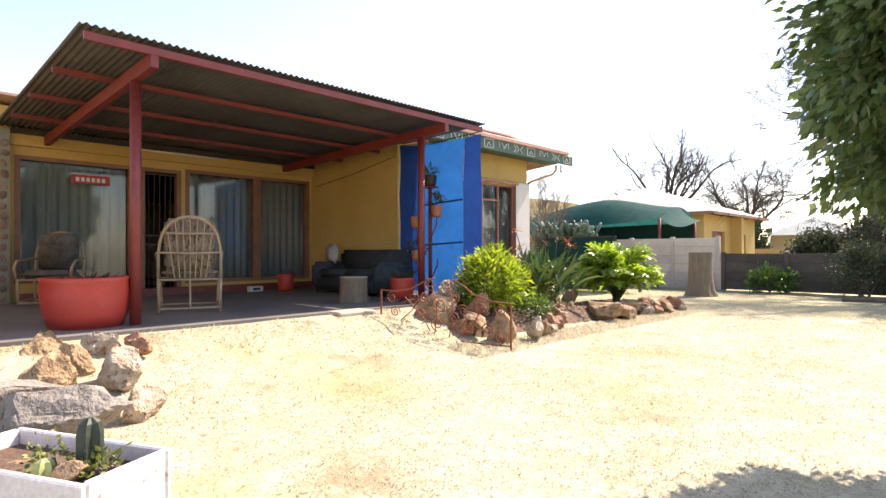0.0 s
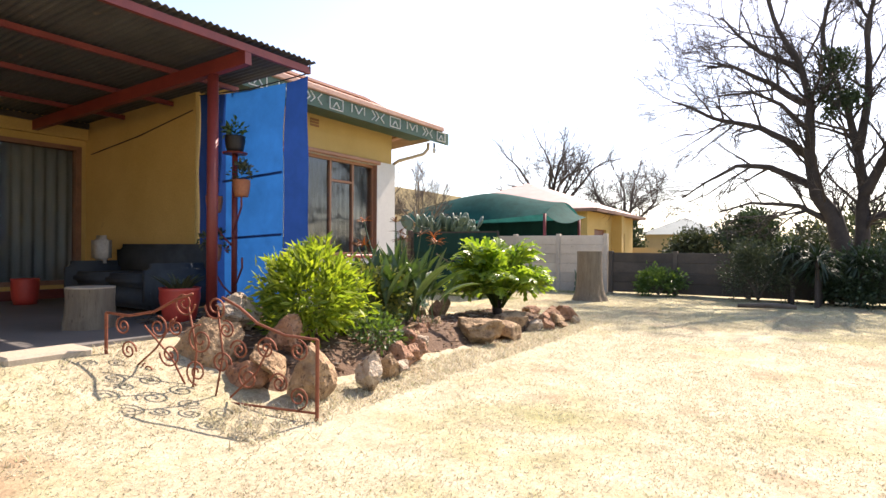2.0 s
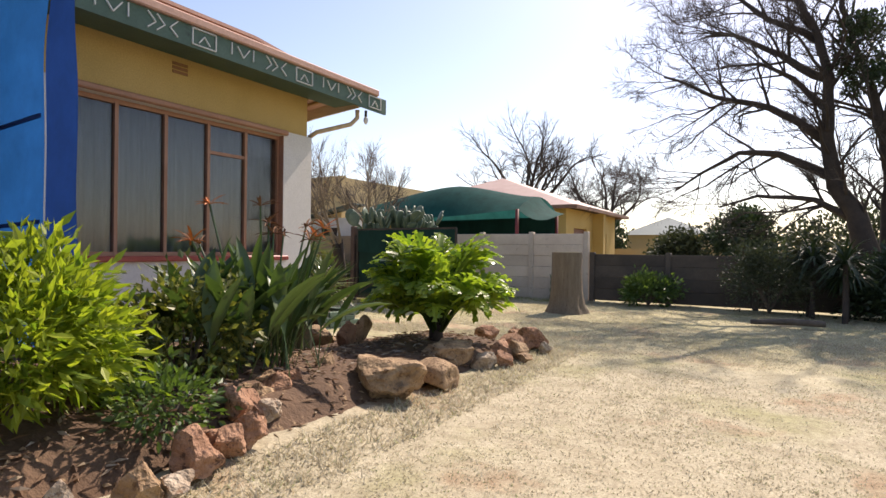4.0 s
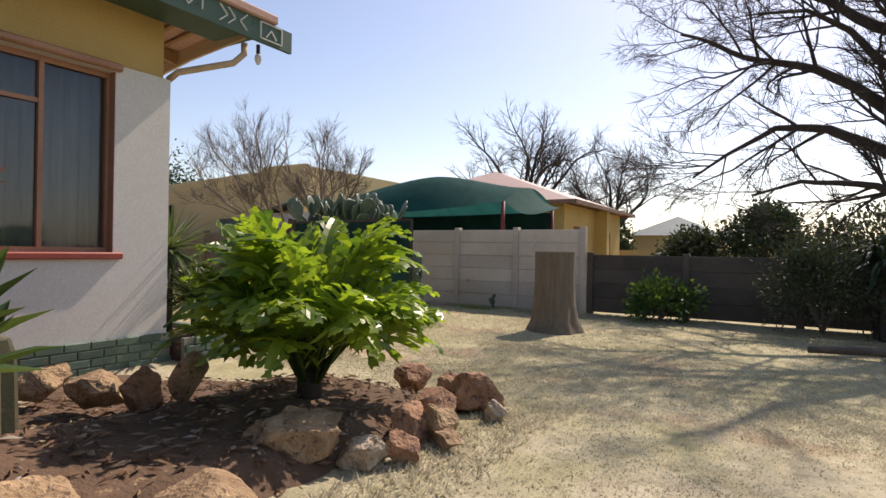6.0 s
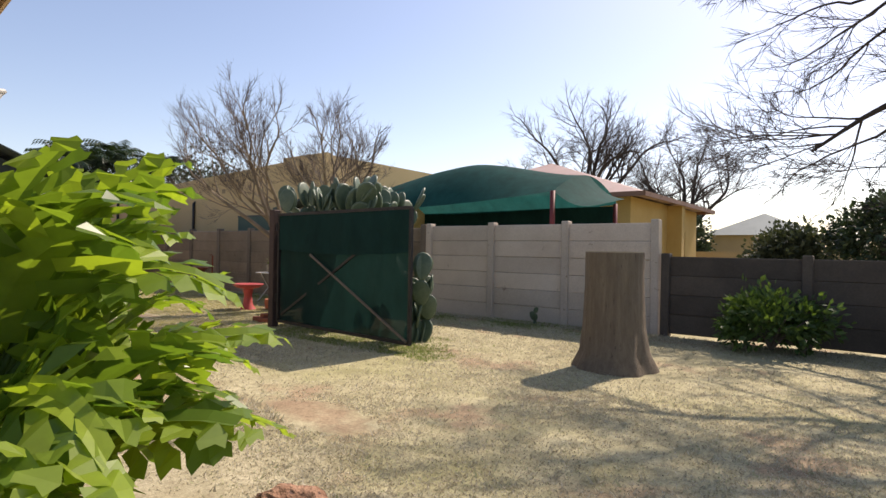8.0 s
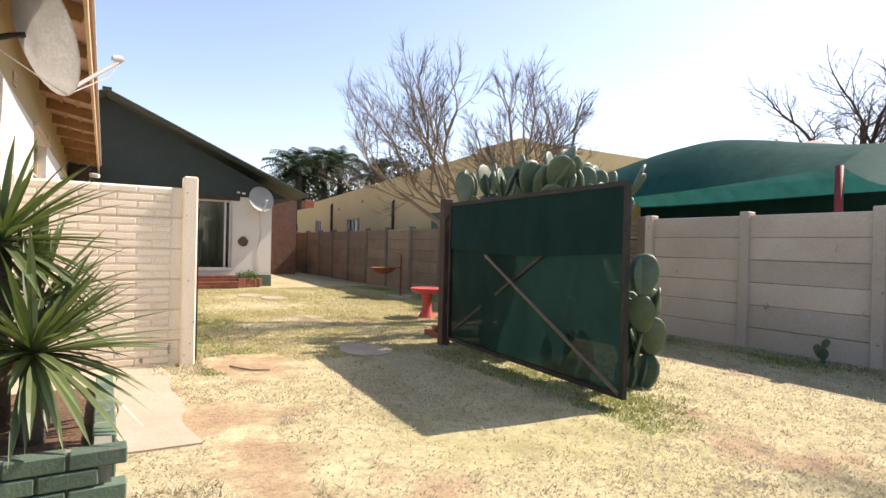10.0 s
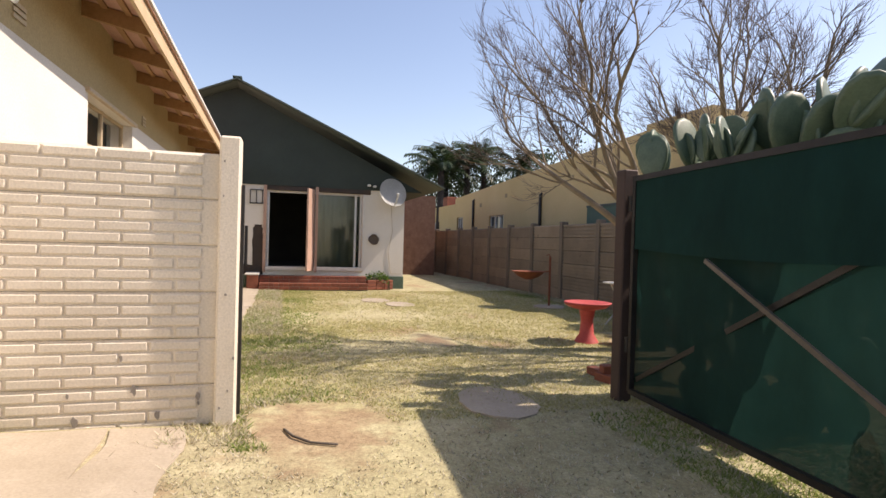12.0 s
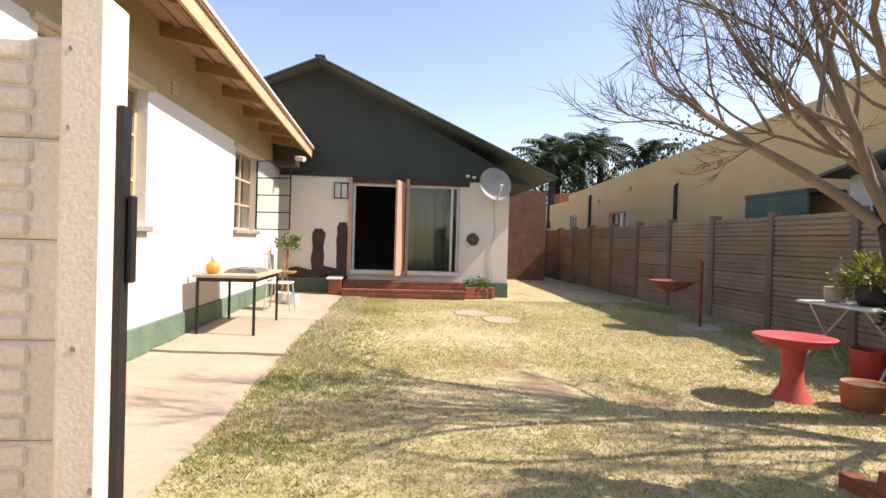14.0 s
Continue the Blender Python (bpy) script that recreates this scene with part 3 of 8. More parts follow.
for y, z, x, r in spots:
    bm = bmesh.new()
    ring = [bm.verts.new((x + 0.002, y + math.cos(k * math.tau / 9) * r * crnd.uniform(0.5, 1.1), z + math.sin(k * math.tau / 9) * r * crnd.uniform(0.7, 2.0))) for k in range(9)]
    bm.faces.new(ring)
    r_ = bmesh.ops.extrude_face_region(bm, geom=bm.faces[:])
    bmesh.ops.translate(bm, verts=[v for v in r_["geom"] if isinstance(v, bmesh.types.BMVert)], vec=(-0.006, 0, 0))
    part("paint_chip", bm, CHIP, endw, "bare grey concrete where paint flaked")
latch = thing("gate_latch", "black steel latch bar on the wall post", "latch", (GX, 13.22, 0))
part("bar", box(GX - 0.03, GX + 0.02, 13.203, 13.222, 0.02, 1.50), BLACK, latch)
part("keep", box(GX - 0.03, GX + 0.0, 13.226, 13.245, 0.98, 1.24, bevel=0.004), BLACK, latch)

# ---- gate leaf, swung open ----
HX, HY, TX, TY = -11.10, 16.08, -8.15, 15.86
gdir = Vector((TX - HX, TY - HY, 0)).normalized()
GATELEN = math.hypot(TX - HX, TY - HY)


def net_material(name, c, open_=0.2, glow=0.4):
    m, nt, b = nodes_of(name, 0.8)
    b.inputs["Specular IOR Level"].default_value = 0.12
    pos = nt.nodes.new("ShaderNodeNewGeometry").outputs["Position"]
    f = noise_of(nt, 2.2, 5, 0.7, pos, (1, 1, 0.5))
    col = ramp(nt, f, [(0.3, tuple(v * 0.7 for v in c)), (0.7, tuple(v * 1.2 for v in c))])
    nt.links.new(col, b.inputs["Base Color"])
    tr = nt.nodes.new("ShaderNodeBsdfTranslucent")
    nt.links.new(mix(nt, 1.0, col, (1.4, 1.4, 1.4), "MULTIPLY"), tr.inputs["Color"])
    clear = nt.nodes.new("ShaderNodeBsdfTransparent")
    m1, m2 = nt.nodes.new("ShaderNodeMixShader"), nt.nodes.new("ShaderNodeMixShader")
    m1.inputs["Fac"].default_value = glow
    m2.inputs["Fac"].default_value = open_
    nt.links.new(b.outputs["BSDF"], m1.inputs[1])
    nt.links.new(tr.outputs["BSDF"], m1.inputs[2])
    nt.links.new(m1.outputs["Shader"], m2.inputs[1])
    nt.links.new(clear.outputs["BSDF"], m2.inputs[2])
    nt.links.new(m2.outputs["Shader"], nt.nodes["Material Output"].inputs["Surface"])
    return m


NETGATE = net_material("dark_green_shade_net", (0.009, 0.034, 0.028), 0.03, 0.18)
NETTOP = net_material("doubled_shade_net", (0.009, 0.040, 0.035), 0.01, 0.18)
NETBLUE = net_material("carport_net", (0.010, 0.075, 0.068), 0.02, 0.33)
gate = thing("gate", "open steel gate leaf covered in dark green shade net", "gate", (HX, HY, 0))


def gp(u, z, off=0.0):
    return Vector((HX + gdir.x * u - gdir.y * off, HY + gdir.y * u + gdir.x * off, z))


GT, GB = 1.70, 0.06
bm = bmesh.new()
for a, b in ((gp(0.05, GB), gp(0.05, GT + 0.02)), (gp(GATELEN, GB - 0.02), gp(GATELEN, GT + 0.0)), (gp(0.05, GT), gp(GATELEN, GT)), (gp(0.05, GB), gp(GATELEN, GB))):
    beam(a, b, 0.04, 0.04, bm, (0.1, 1, 0))
part("gate_frame", bm, BLACK, gate, "black square tube frame")
part("brace", beam(gp(0.92, 1.10, -0.03), gp(GATELEN - 0.02, GB + 0.02, -0.03), 0.02, 0.028), surface("grey_bare_steel", (0.13, 0.11, 0.09), (0.2, 0.17, 0.14), 0.6, 0.4), gate, "bare diagonal brace")
part("brace", beam(gp(0.1, GB + 0.1, 0.03), gp(GATELEN - 0.05, GT - 0.02, 0.03), 0.03, 0.035), BLACK, gate)


def net(name, u0, u1, z0, z1, off, material, wob, label):
    nu, nz = 30, 14
    v, f = [], []
    for i in range(nu + 1):
        for j in range(nz + 1):
            u, z = u0 + (u1 - u0) * i / nu, z0 + (z1 - z0) * j / nz
            w = wob * noise.noise((u * 2.3, z * 1.6, off * 50)) if 0 < i < nu and 0 < j < nz else 0
            sag = -0.05 * math.sin(i / nu * math.pi) if name == "upper_net" and j == 0 else 0
            v.append(gp(u, z + sag, off + w))
    for i in range(nu):
        for j in range(nz):
            a = i * (nz + 1) + j
            f.append((a, a + 1, a + nz + 2, a + nz + 1))
    return raw(name, v, f, material, gate, label, True)


net("net", 0.06, GATELEN - 0.01, GB + 0.01, GT - 0.01, 0.025, NETGATE, 0.03, "worn green shade net")
net("upper_net", 0.06, GATELEN - 0.01, 1.16, GT - 0.008, -0.012, NETTOP, 0.02, "second layer of net along the top")
gpost = thing("gate_post", "dark brown steel gate post with hinges", "post", (HX - 0.06, HY, 0))
part("shaft", box(HX - 0.14, HX - 0.02, HY - 0.06, HY + 0.06, -0.35, 1.78, bevel=0.01), surface("brown_post", (0.05, 0.03, 0.025), (0.08, 0.05, 0.04), 0.7, 0.2), gpost)
for z in (0.35, 1.45):
    part("hinge", tube([(HX, HY - 0.01, z), (HX, HY - 0.01, z + 0.12)], 0.02, 10), BLACK, gpost)

# ---- back building with gable ----
QX = -21.5
APY, APZ, EAVY, EAVZ = 12.4, 4.82, 17.45, 2.55
DOOR = (13.12, 15.42, 0.45, 2.32)
setting("wall_gable", wall_with_holes("x", QX, 0.25, 7.0, 16.5, 0.27, 2.45, [DOOR]), WHITE, "off-white plastered gable wall with sliding doors", "wall")
setting("plinth_gable", box(QX - 0.24, QX + 0.02, 7.0, 16.52, -0.3, 0.27, bevel=0.01), GREENBRICK, "dark green painted brick plinth", "plinth")
bld = thing("back_building_roof", "black-green boarded gable under a dark green sheet roof", "roof", kind="structure")
bm = bmesh.new()
LY, LZ = 7.0, 2.42
outline = [(16.95, 2.44), (APY, APZ - 0.12), (LY, LZ), (LY, 2.44)]
f0 = [bm.verts.new((QX + 0.04, y, z)) for y, z in outline]
f1 = [bm.verts.new((QX - 0.05, y, z)) for y, z in outline]
bm.faces.new(f0)
bm.faces.new(f1[::-1])
for i in range(4):
    bm.faces.new((f0[i], f1[i], f1[(i + 1) % 4], f0[(i + 1) % 4]))
part("gable_board", bm, GABLE, bld, "black-green gable boarding")
part("roof_side", beam((-26.2, (APY + EAVY) / 2, (APZ + EAVZ) / 2), (QX + 0.35, (APY + EAVY) / 2, (APZ + EAVZ) / 2), math.hypot(EAVY - APY, APZ - EAVZ), 0.05, None, (0, APZ - EAVZ, EAVY - APY)), ROOFG, bld)
part("roof_side", beam((-26.2, (APY + LY) / 2, (APZ + LZ) / 2), (QX + 0.35, (APY + LY) / 2, (APZ + LZ) / 2), math.hypot(LY - APY, APZ - LZ), 0.05, None, (0, LZ - APZ, APY - LY)), ROOFG, bld)
part("barge", beam((QX + 0.36, APY, APZ + 0.0), (QX + 0.36, EAVY, EAVZ + 0.0), 0.03, 0.16, None, (1, 0, 0)), ROOFG, bld, "dark green bargeboard")
part("barge", beam((QX + 0.36, APY, APZ + 0.0), (QX + 0.36, LY, LZ + 0.0), 0.03, 0.16, None, (1, 0, 0)), ROOFG, bld)
part("ridge", beam((-26.2, APY, APZ + 0.05), (QX + 0.38, APY, APZ + 0.05), 0.2, 0.03), ROOFG, bld)
setting("wall_gable_side", box(-27.5, QX - 0.25, 16.25, 16.5, -0.3, 2.6), surface("brown_brick_far", (0.16, 0.08, 0.05), (0.24, 0.13, 0.085), 0.9, big=6), "brown brick side wall of the back building", "wall")
setting("wall_brick_annex", box(-31.0, -27.6, 16.5, 19.0, -0.3, 2.9), bpy.data.materials["brown_brick_far"], "brown brick annex behind the back building", "wall")
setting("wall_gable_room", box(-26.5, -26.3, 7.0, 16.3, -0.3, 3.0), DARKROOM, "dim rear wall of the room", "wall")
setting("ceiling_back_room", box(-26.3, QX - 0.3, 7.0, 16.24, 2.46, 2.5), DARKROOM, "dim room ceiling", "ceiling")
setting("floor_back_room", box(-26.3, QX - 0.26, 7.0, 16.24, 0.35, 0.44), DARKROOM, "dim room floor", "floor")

# ---- neighbours over the wall ----
TAN = surface("tan_plaster", (0.60, 0.43, 0.20), (0.68, 0.50, 0.25), 0.9, big=0.5, fine=30, stain=(0.38, 0.28, 0.15), stain_at=0.68)
nb = thing("neighbour_long_house", "long tan plastered house with rising parapet and small windows", "house", (-26, 21.3, 0))
NY = 21.3


def top_of(x):
    return 3.0 if x < -32.5 else 3.25 + (x + 32.5) * (3.82 - 3.25) / (32.5 - 18.2)


holes = [(-28.0, -26.5, 1.2, 2.28), (-32.2, -31.3, 1.2, 2.36), (-36.8, -35.2, 1.2, 2.24)]
part("wall", wall_with_holes("y", NY + 0.25, 0.25, -39.0, -16.2, -0.3, 2.9, holes), TAN, nb)
bm = bmesh.new()
for x0, x1 in ((-39.0, -32.5), (-32.5, -18.2), (-18.2, -16.2)):
    z0, z1 = (3.0, 3.0) if x1 < -32 else (3.25, 3.82) if x1 < -18 else (3.95, 3.95)
    vs = [bm.verts.new(p) for p in ((x0, NY, 2.9), (x1, NY, 2.9), (x1, NY, z1), (x0, NY, z0), (x0, NY + 0.25, 2.9), (x1, NY + 0.25, 2.9), (x1, NY + 0.25, z1), (x0, NY + 0.25, z0))]
    for f in ((0, 1, 2, 3), (7, 6, 5, 4), (0, 4, 5, 1), (3, 2, 6, 7), (1, 5, 6, 2), (0, 3, 7, 4)):
        bm.faces.new([vs[i] for i in f])
part("parapet", bm, TAN, nb, "tan parapet stepping up")
part("end_wall", box(-16.45, -16.2, NY + 0.25, NY + 6, -0.3, 3.9), TAN, nb)
part("back_wall", box(-39.0, -16.45, NY + 5.8, NY + 6, -0.3, 3.0), TAN, nb)
part("roof", box(-38.9, -16.5, NY + 0.26, NY + 5.8, 2.7, 2.8), ZINC, nb)
part("chimney", box(-34.6, -33.9, NY - 0.0, NY + 0.6, 3.0, 3.45, bevel=0.02), BRICKRED, nb, "red painted chimney stub")
for a, b, c, d in holes:
    w = part("window", box(a, b, NY + 0.12, NY + 0.135, c, d), surface("dark_pane", (0.05, 0.06, 0.07), (0.08, 0.09, 0.10), 0.1), nb, "small white-framed window")
    bm = bmesh.new()
    for i in range(4):
        x = a + (b - a) * i / 3
        box(x - 0.025, x + 0.025, NY + 0.07, NY + 0.12, c, d, bm)
    box(a, b, NY + 0.072, NY + 0.12, c, c + 0.05, bm)
    box(a, b, NY + 0.072, NY + 0.12, d - 0.05, d, bm)
    part("frame", bm, PAINTW, w)
for x, z in ((-29.8, 2.98), (-23.4, 2.76)):
    part("downpipe", tube([(x, NY - 0.05, 0), (x, NY - 0.05, z), (x, NY + 0.06, z + 0.08)], 0.05, 10), BLACK, nb, "black downpipe", True)
for x, z in ((-26.3, 2.95), (-29.0, 2.75), (-21.5, 3.1)):
    part("air_vent", box(x - 0.1, x + 0.1, NY - 0.012, NY - 0.002, z - 0.07, z + 0.07), surface("vent", (0.3, 0.22, 0.12), (0.36, 0.27, 0.15)), nb)
shed = thing("green_lean_to", "dark green sheet lean-to against the tan house", "shed", (-18.6, 20.9, 0))
part("sheet", box(-19.5, -17.9, 20.6, 21.28, 2.12, 2.17), ROOFG, shed)
part("side", box(-19.5, -17.9, 20.62, 20.66, 1.0, 2.12), FASCIA, shed)
part("prop", box(-19.45, -19.37, 20.6, 20.68, -0.2, 1.0), FASCIA, shed)
part("prop", box(-18.0, -17.92, 20.6, 20.68, -0.2, 1.0), FASCIA, shed)
part("meter_box", box(-19.9, -19.6, 20.9, 21.28, 1.75, 2.15, bevel=0.02), PAINTW, shed)
part("bracket", box(-19.85, -19.5, 21.0, 21.05, 1.7, 1.752), BLACK, shed)

# whitewashed outbuilding beside the lean-to
ob_ = thing("outbuilding", "low whitewashed outbuilding with a dark sheet roof", "shed", (-16.6, 21.0, 0))
part("wall", wall_with_holes("y", 21.28, 0.2, -17.6, -15.2, -0.3, 2.3, [(-17.05, -16.2, -0.3, 2.0)]), PAINTW, ob_)
part("door", box(-17.05, -16.2, 21.16, 21.2, -0.3, 2.0), DARKPAINT, ob_, "dark door")
part("roof", beam((-17.75, 21.0, 2.34), (-15.1, 21.0, 2.82), 0.7, 0.05), ROOFG, ob_)
part("gable", box(-17.6, -15.2, 21.1, 21.27, 2.301, 2.36), PAINTW, ob_)

# shade-net carport
cp = thing("carport", "shade-net carport with green netting over red posts", "carport", (-13.7, 23.8, 0))


def carport_point(u, v):
    """u along the wall from left to right, v from the front eave over the ridge to the rear eave."""
    x = -18.3 + 8.9 * u
    y = 22.0 + 3.8 * v
    eave = 2.55 - 0.22 * math.sin(math.pi * u)
    ridge = 2.75 + 0.78 * smooth01(u * 1.5) - 0.42 * smooth01((u - 0.62) * 2.6)
    arch = math.sin(math.pi * v) ** 0.9
    return Vector((x, y, eave + (ridge - eave) * arch + 0.12 * math.sin(math.pi * u) * math.sin(math.pi * v)))


nu, nv = 36, 16
vv = [carport_point(i / nu, j / nv) for i in range(nu + 1) for j in range(nv + 1)]
ff = [(i * (nv + 1) + j, (i + 1) * (nv + 1) + j, (i + 1) * (nv + 1) + j + 1, i * (nv + 1) + j + 1) for i in range(nu) for j in range(nv)]
raw("netting", vv, ff, NETBLUE, cp, "teal shade netting", True)
# dark sheet added at the back to give the carport its inner shadow
part("inner_shade_sheet", box(-18.2, -9.45, 25.72, 25.74, 0.4, 2.5), NETTOP, cp, "dark sheet added for the shadow inside the carport")
tip = Vector((-8.4, 22.0, 2.2))
vv, ff = [], []
for j in range(nv // 2 + 1):
    a = carport_point(1, j / nv)
    b = tip.lerp(Vector((-8.5, 23.9, 2.5)), j / (nv / 2))
    for k in range(7):
        q = a.lerp(b, k / 6)
        vv.append(q - Vector((0, 0, 0.14 * math.sin(math.pi * k / 6))))
for j in range(nv // 2):
    for k in range(6):
        n0 = j * 7 + k
        ff.append((n0, n0 + 1, n0 + 8, n0 + 7))
raw("end_flap", vv, ff, NETBLUE, cp, "sloping end flap of netting", True)
for x, y in ((-9.42, 22.0), (-18.2, 22.0), (-13.9, 22.0), (-9.42, 25.7), (-18.2, 25.7)):
    part("post", tube([(x, y, -0.2), (x, y, 2.56 if x > -10 or x < -18 else 2.34)], 0.06, 10), REDSTEEL, cp, "red steel post", True)

# neighbour's hipped house
nh = thing("neighbour_hipped_house", "yellow house with pinkish hipped roof", "house", (-15, 33, 0))
YEL2 = surface("far_yellow_plaster", (0.50, 0.33, 0.10), (0.58, 0.40, 0.15), 0.9, big=0.6)
W = (-20.0, -10.35, 29.5, 38.0)
part("wall", wall_with_holes("x", W[1], 0.25, W[2], W[3], -0.3, 3.15, [(30.6, 32.6, -0.3, 2.3), (35.4, 36.2, 1.0, 2.2)]), YEL2, nh)
part("wall", wall_with_holes("y", W[2] + 0.25, 0.25, W[0], W[1] - 0.25, -0.3, 3.15, [(-14.6, -13.1, 1.5, 2.25)]), YEL2, nh)
part("wall", box(W[0], W[0] + 0.25, W[2] + 0.25, W[3], -0.3, 3.15), YEL2, nh)
part("wall", box(W[0] + 0.25, W[1] - 0.25, W[3] - 0.25, W[3], -0.3, 3.15), YEL2, nh)
part("garage_door", box(W[1] - 0.2, W[1] - 0.14, 30.6, 32.6, -0.3, 2.3), surface("brown_door", (0.16, 0.06, 0.035), (0.22, 0.09, 0.05), 0.6), nh, "reddish brown garage door")
part("pilaster", box(W[1], W[1] + 0.55, 33.6, 34.0, -0.3, 3.12), YEL2, nh)
w = part("window", box(-14.6, -13.1, 29.62, 29.64, 1.5, 2.25), surface("dark_pane_2", (0.05, 0.06, 0.07), (0.08, 0.09, 0.10), 0.1), nh, "white-framed window")
for i in range(4):
    x = -14.6 + 1.5 * i / 3
    part("mullion", box(x - 0.03, x + 0.03, 29.57, 29.62, 1.5, 2.25), PAINTW, w)
bm = bmesh.new()
e = (W[0] - 0.6, W[1] + 0.65, W[2] - 0.6, W[3] + 0.5)
zz = 3.22
low = [bm.verts.new(p) for p in ((e[0], e[2], zz), (e[1], e[2], zz), (e[1], e[3], zz), (e[0], e[3], zz))]
top = [bm.verts.new(p) for p in ((-15.2, 33.2, 5.15), (-15.2, 34.3, 5.15))]
bm.faces.new((low[0], low[1], top[0]))
bm.faces.new((low[1], low[2], top[1], top[0]))
bm.faces.new((low[2], low[3], top[1]))
bm.faces.new((low[3], low[0], top[0], top[1]))
bm.faces.new(low[::-1])
part("roof", bm, surface("pale_pink_sheet", (0.50, 0.34, 0.28), (0.60, 0.43, 0.36), 0.6), nh, "pinkish hipped roof")
bm = bmesh.new()
for a, b in zip(low_pts := [(e[0], e[2]), (e[1], e[2]), (e[1], e[3]), (e[0], e[3])], low_pts[1:] + low_pts[:1]):
    beam((*a, zz - 0.05), (*b, zz - 0.05), 0.06, 0.16, bm)
part("fascia", bm, surface("brown_fascia", (0.20, 0.10, 0.06), (0.26, 0.14, 0.09), 0.7), nh, "brown fascia")
# small far house between the trees
fh = thing("far_grey_house", "small far house with pale green roof", "house", (-8.7, 47, 0))
part("wall", box(-11.5, -6.5, 46, 52, -0.3, 2.4), CREAM, fh)
bm = bmesh.new()
vs = [bm.verts.new(p) for p in ((-11.9, 45.6, 2.4), (-6.1, 45.6, 2.4), (-6.1, 52.4, 2.4), (-11.9, 52.4, 2.4), (-9.0, 47.5, 3.7), (-9.0, 50.5, 3.7))]
for f in ((0, 1, 4), (1, 2, 5, 4), (2, 3, 5), (3, 0, 4, 5), (3, 2, 1, 0)):
    bm.faces.new([vs[i] for i in f])
part("roof", bm, surface("pale_roof", (0.35, 0.40, 0.36), (0.42, 0.47, 0.43), 0.7), fh)
# distant garden walls and tree belt on the horizon
setting("backdrop_far_wall", box(-12, 30, 40.0, 40.2, -0.3, 1.4), CREAM, "low far garden wall", "wall")

# ---- planting ----
BARK = surface("grey_bark", (0.09, 0.07, 0.055), (0.15, 0.12, 0.095), 0.9, big=5, fine=50, strength=0.8, dist=0.01)
BARKDARK = surface("dark_bark", (0.035, 0.028, 0.024), (0.065, 0.05, 0.042), 0.9, big=5, fine=50, strength=0.8, dist=0.01)
BARKPALE = surface("pale_bark", (0.22, 0.17, 0.11), (0.32, 0.25, 0.17), 0.85, big=4, fine=50, strength=0.5)


def bare_branches(base, way, length, radius, seed, levels, spread=38, rise=0.12, kids=(3, 5), shrink=(0.55, 0.8), first=0.35, thin=0.0035):
    """Boughs of a leafless tree as lists of (points, radii) split by level: level 0 trunk, then limbs and twigs."""
    rnd = random.Random(seed)
    out = [[] for _ in range(levels + 1)]

    def grow(p, d, ln, r, lv):
        n = 5 if lv < 2 else 4 if lv < 3 else 3
        pts, rad = [p.copy()], [r]
        d = d.copy()
        for i in range(n):
            bend = 0.26 if lv else 0.12
            d = (d + Vector((rnd.uniform(-bend, bend), rnd.uniform(-bend, bend), rnd.uniform(-bend, bend) + rise * (0.6 if lv else 0)))).normalized()
            p = p + d * ln / n
            pts.append(p.copy())
            rad.append(r * (1 - (i + 1) / n * (0.45 if lv < levels else 0.8)))
        out[lv].append((pts, rad))
        if lv == levels:
            return
        count = rnd.randint(*kids) + (1 if lv >= 1 else 0)
        for c in range(count):
            f = 1.0 if c == 0 else first + (1 - first) * rnd.random()
            i = min(n - 1, int(f * n))
            q = pts[i].lerp(pts[i + 1], f * n - i) if f < 1 else pts[-1]
            axis = (pts[min(i + 1, n)] - pts[i]).normalized()
            side = axis.orthogonal().normalized()
            side.rotate(Matrix.Rotation(rnd.uniform(0, math.tau), 3, axis))
            ang = radians(spread * rnd.uniform(0.5, 1.25)) * (0.5 if c == 0 else 1)
            nd = (axis * math.cos(ang) + side * math.sin(ang)).normalized()
            grow(q, nd, ln * rnd.uniform(*shrink), max(thin, rad[n] * 0.95 if c == 0 else rad[i] * rnd.uniform(0.42, 0.62)), lv + 1)

    grow(Vector(base), Vector(way).normalized(), length, radius, 0)
    return out


def tubes_mesh(list_, sides, vv=None, ff=None):
    vv = [] if vv is None else vv
    ff = [] if ff is None else ff
    for pts, rad in list_:
        ref = None
        start = len(vv)
        for i, p in enumerate(pts):
            d = (pts[min(i + 1, len(pts) - 1)] - pts[max(i - 1, 0)]).normalized()
            if ref is None:
                ref = d.orthogonal()
            ref = (ref - d * ref.dot(d)).normalized()
            o = d.cross(ref)
            for k in range(sides):
                a = k * math.tau / sides
                vv.append(p + (ref * math.cos(a) + o * math.sin(a)) * rad[i])
        for i in range(len(pts) - 1):
            for k in range(sides):
                a, b = start + i * sides + k, start + i * sides + (k + 1) % sides
                ff.append((a, b, b + sides, a + sides))
    return vv, ff


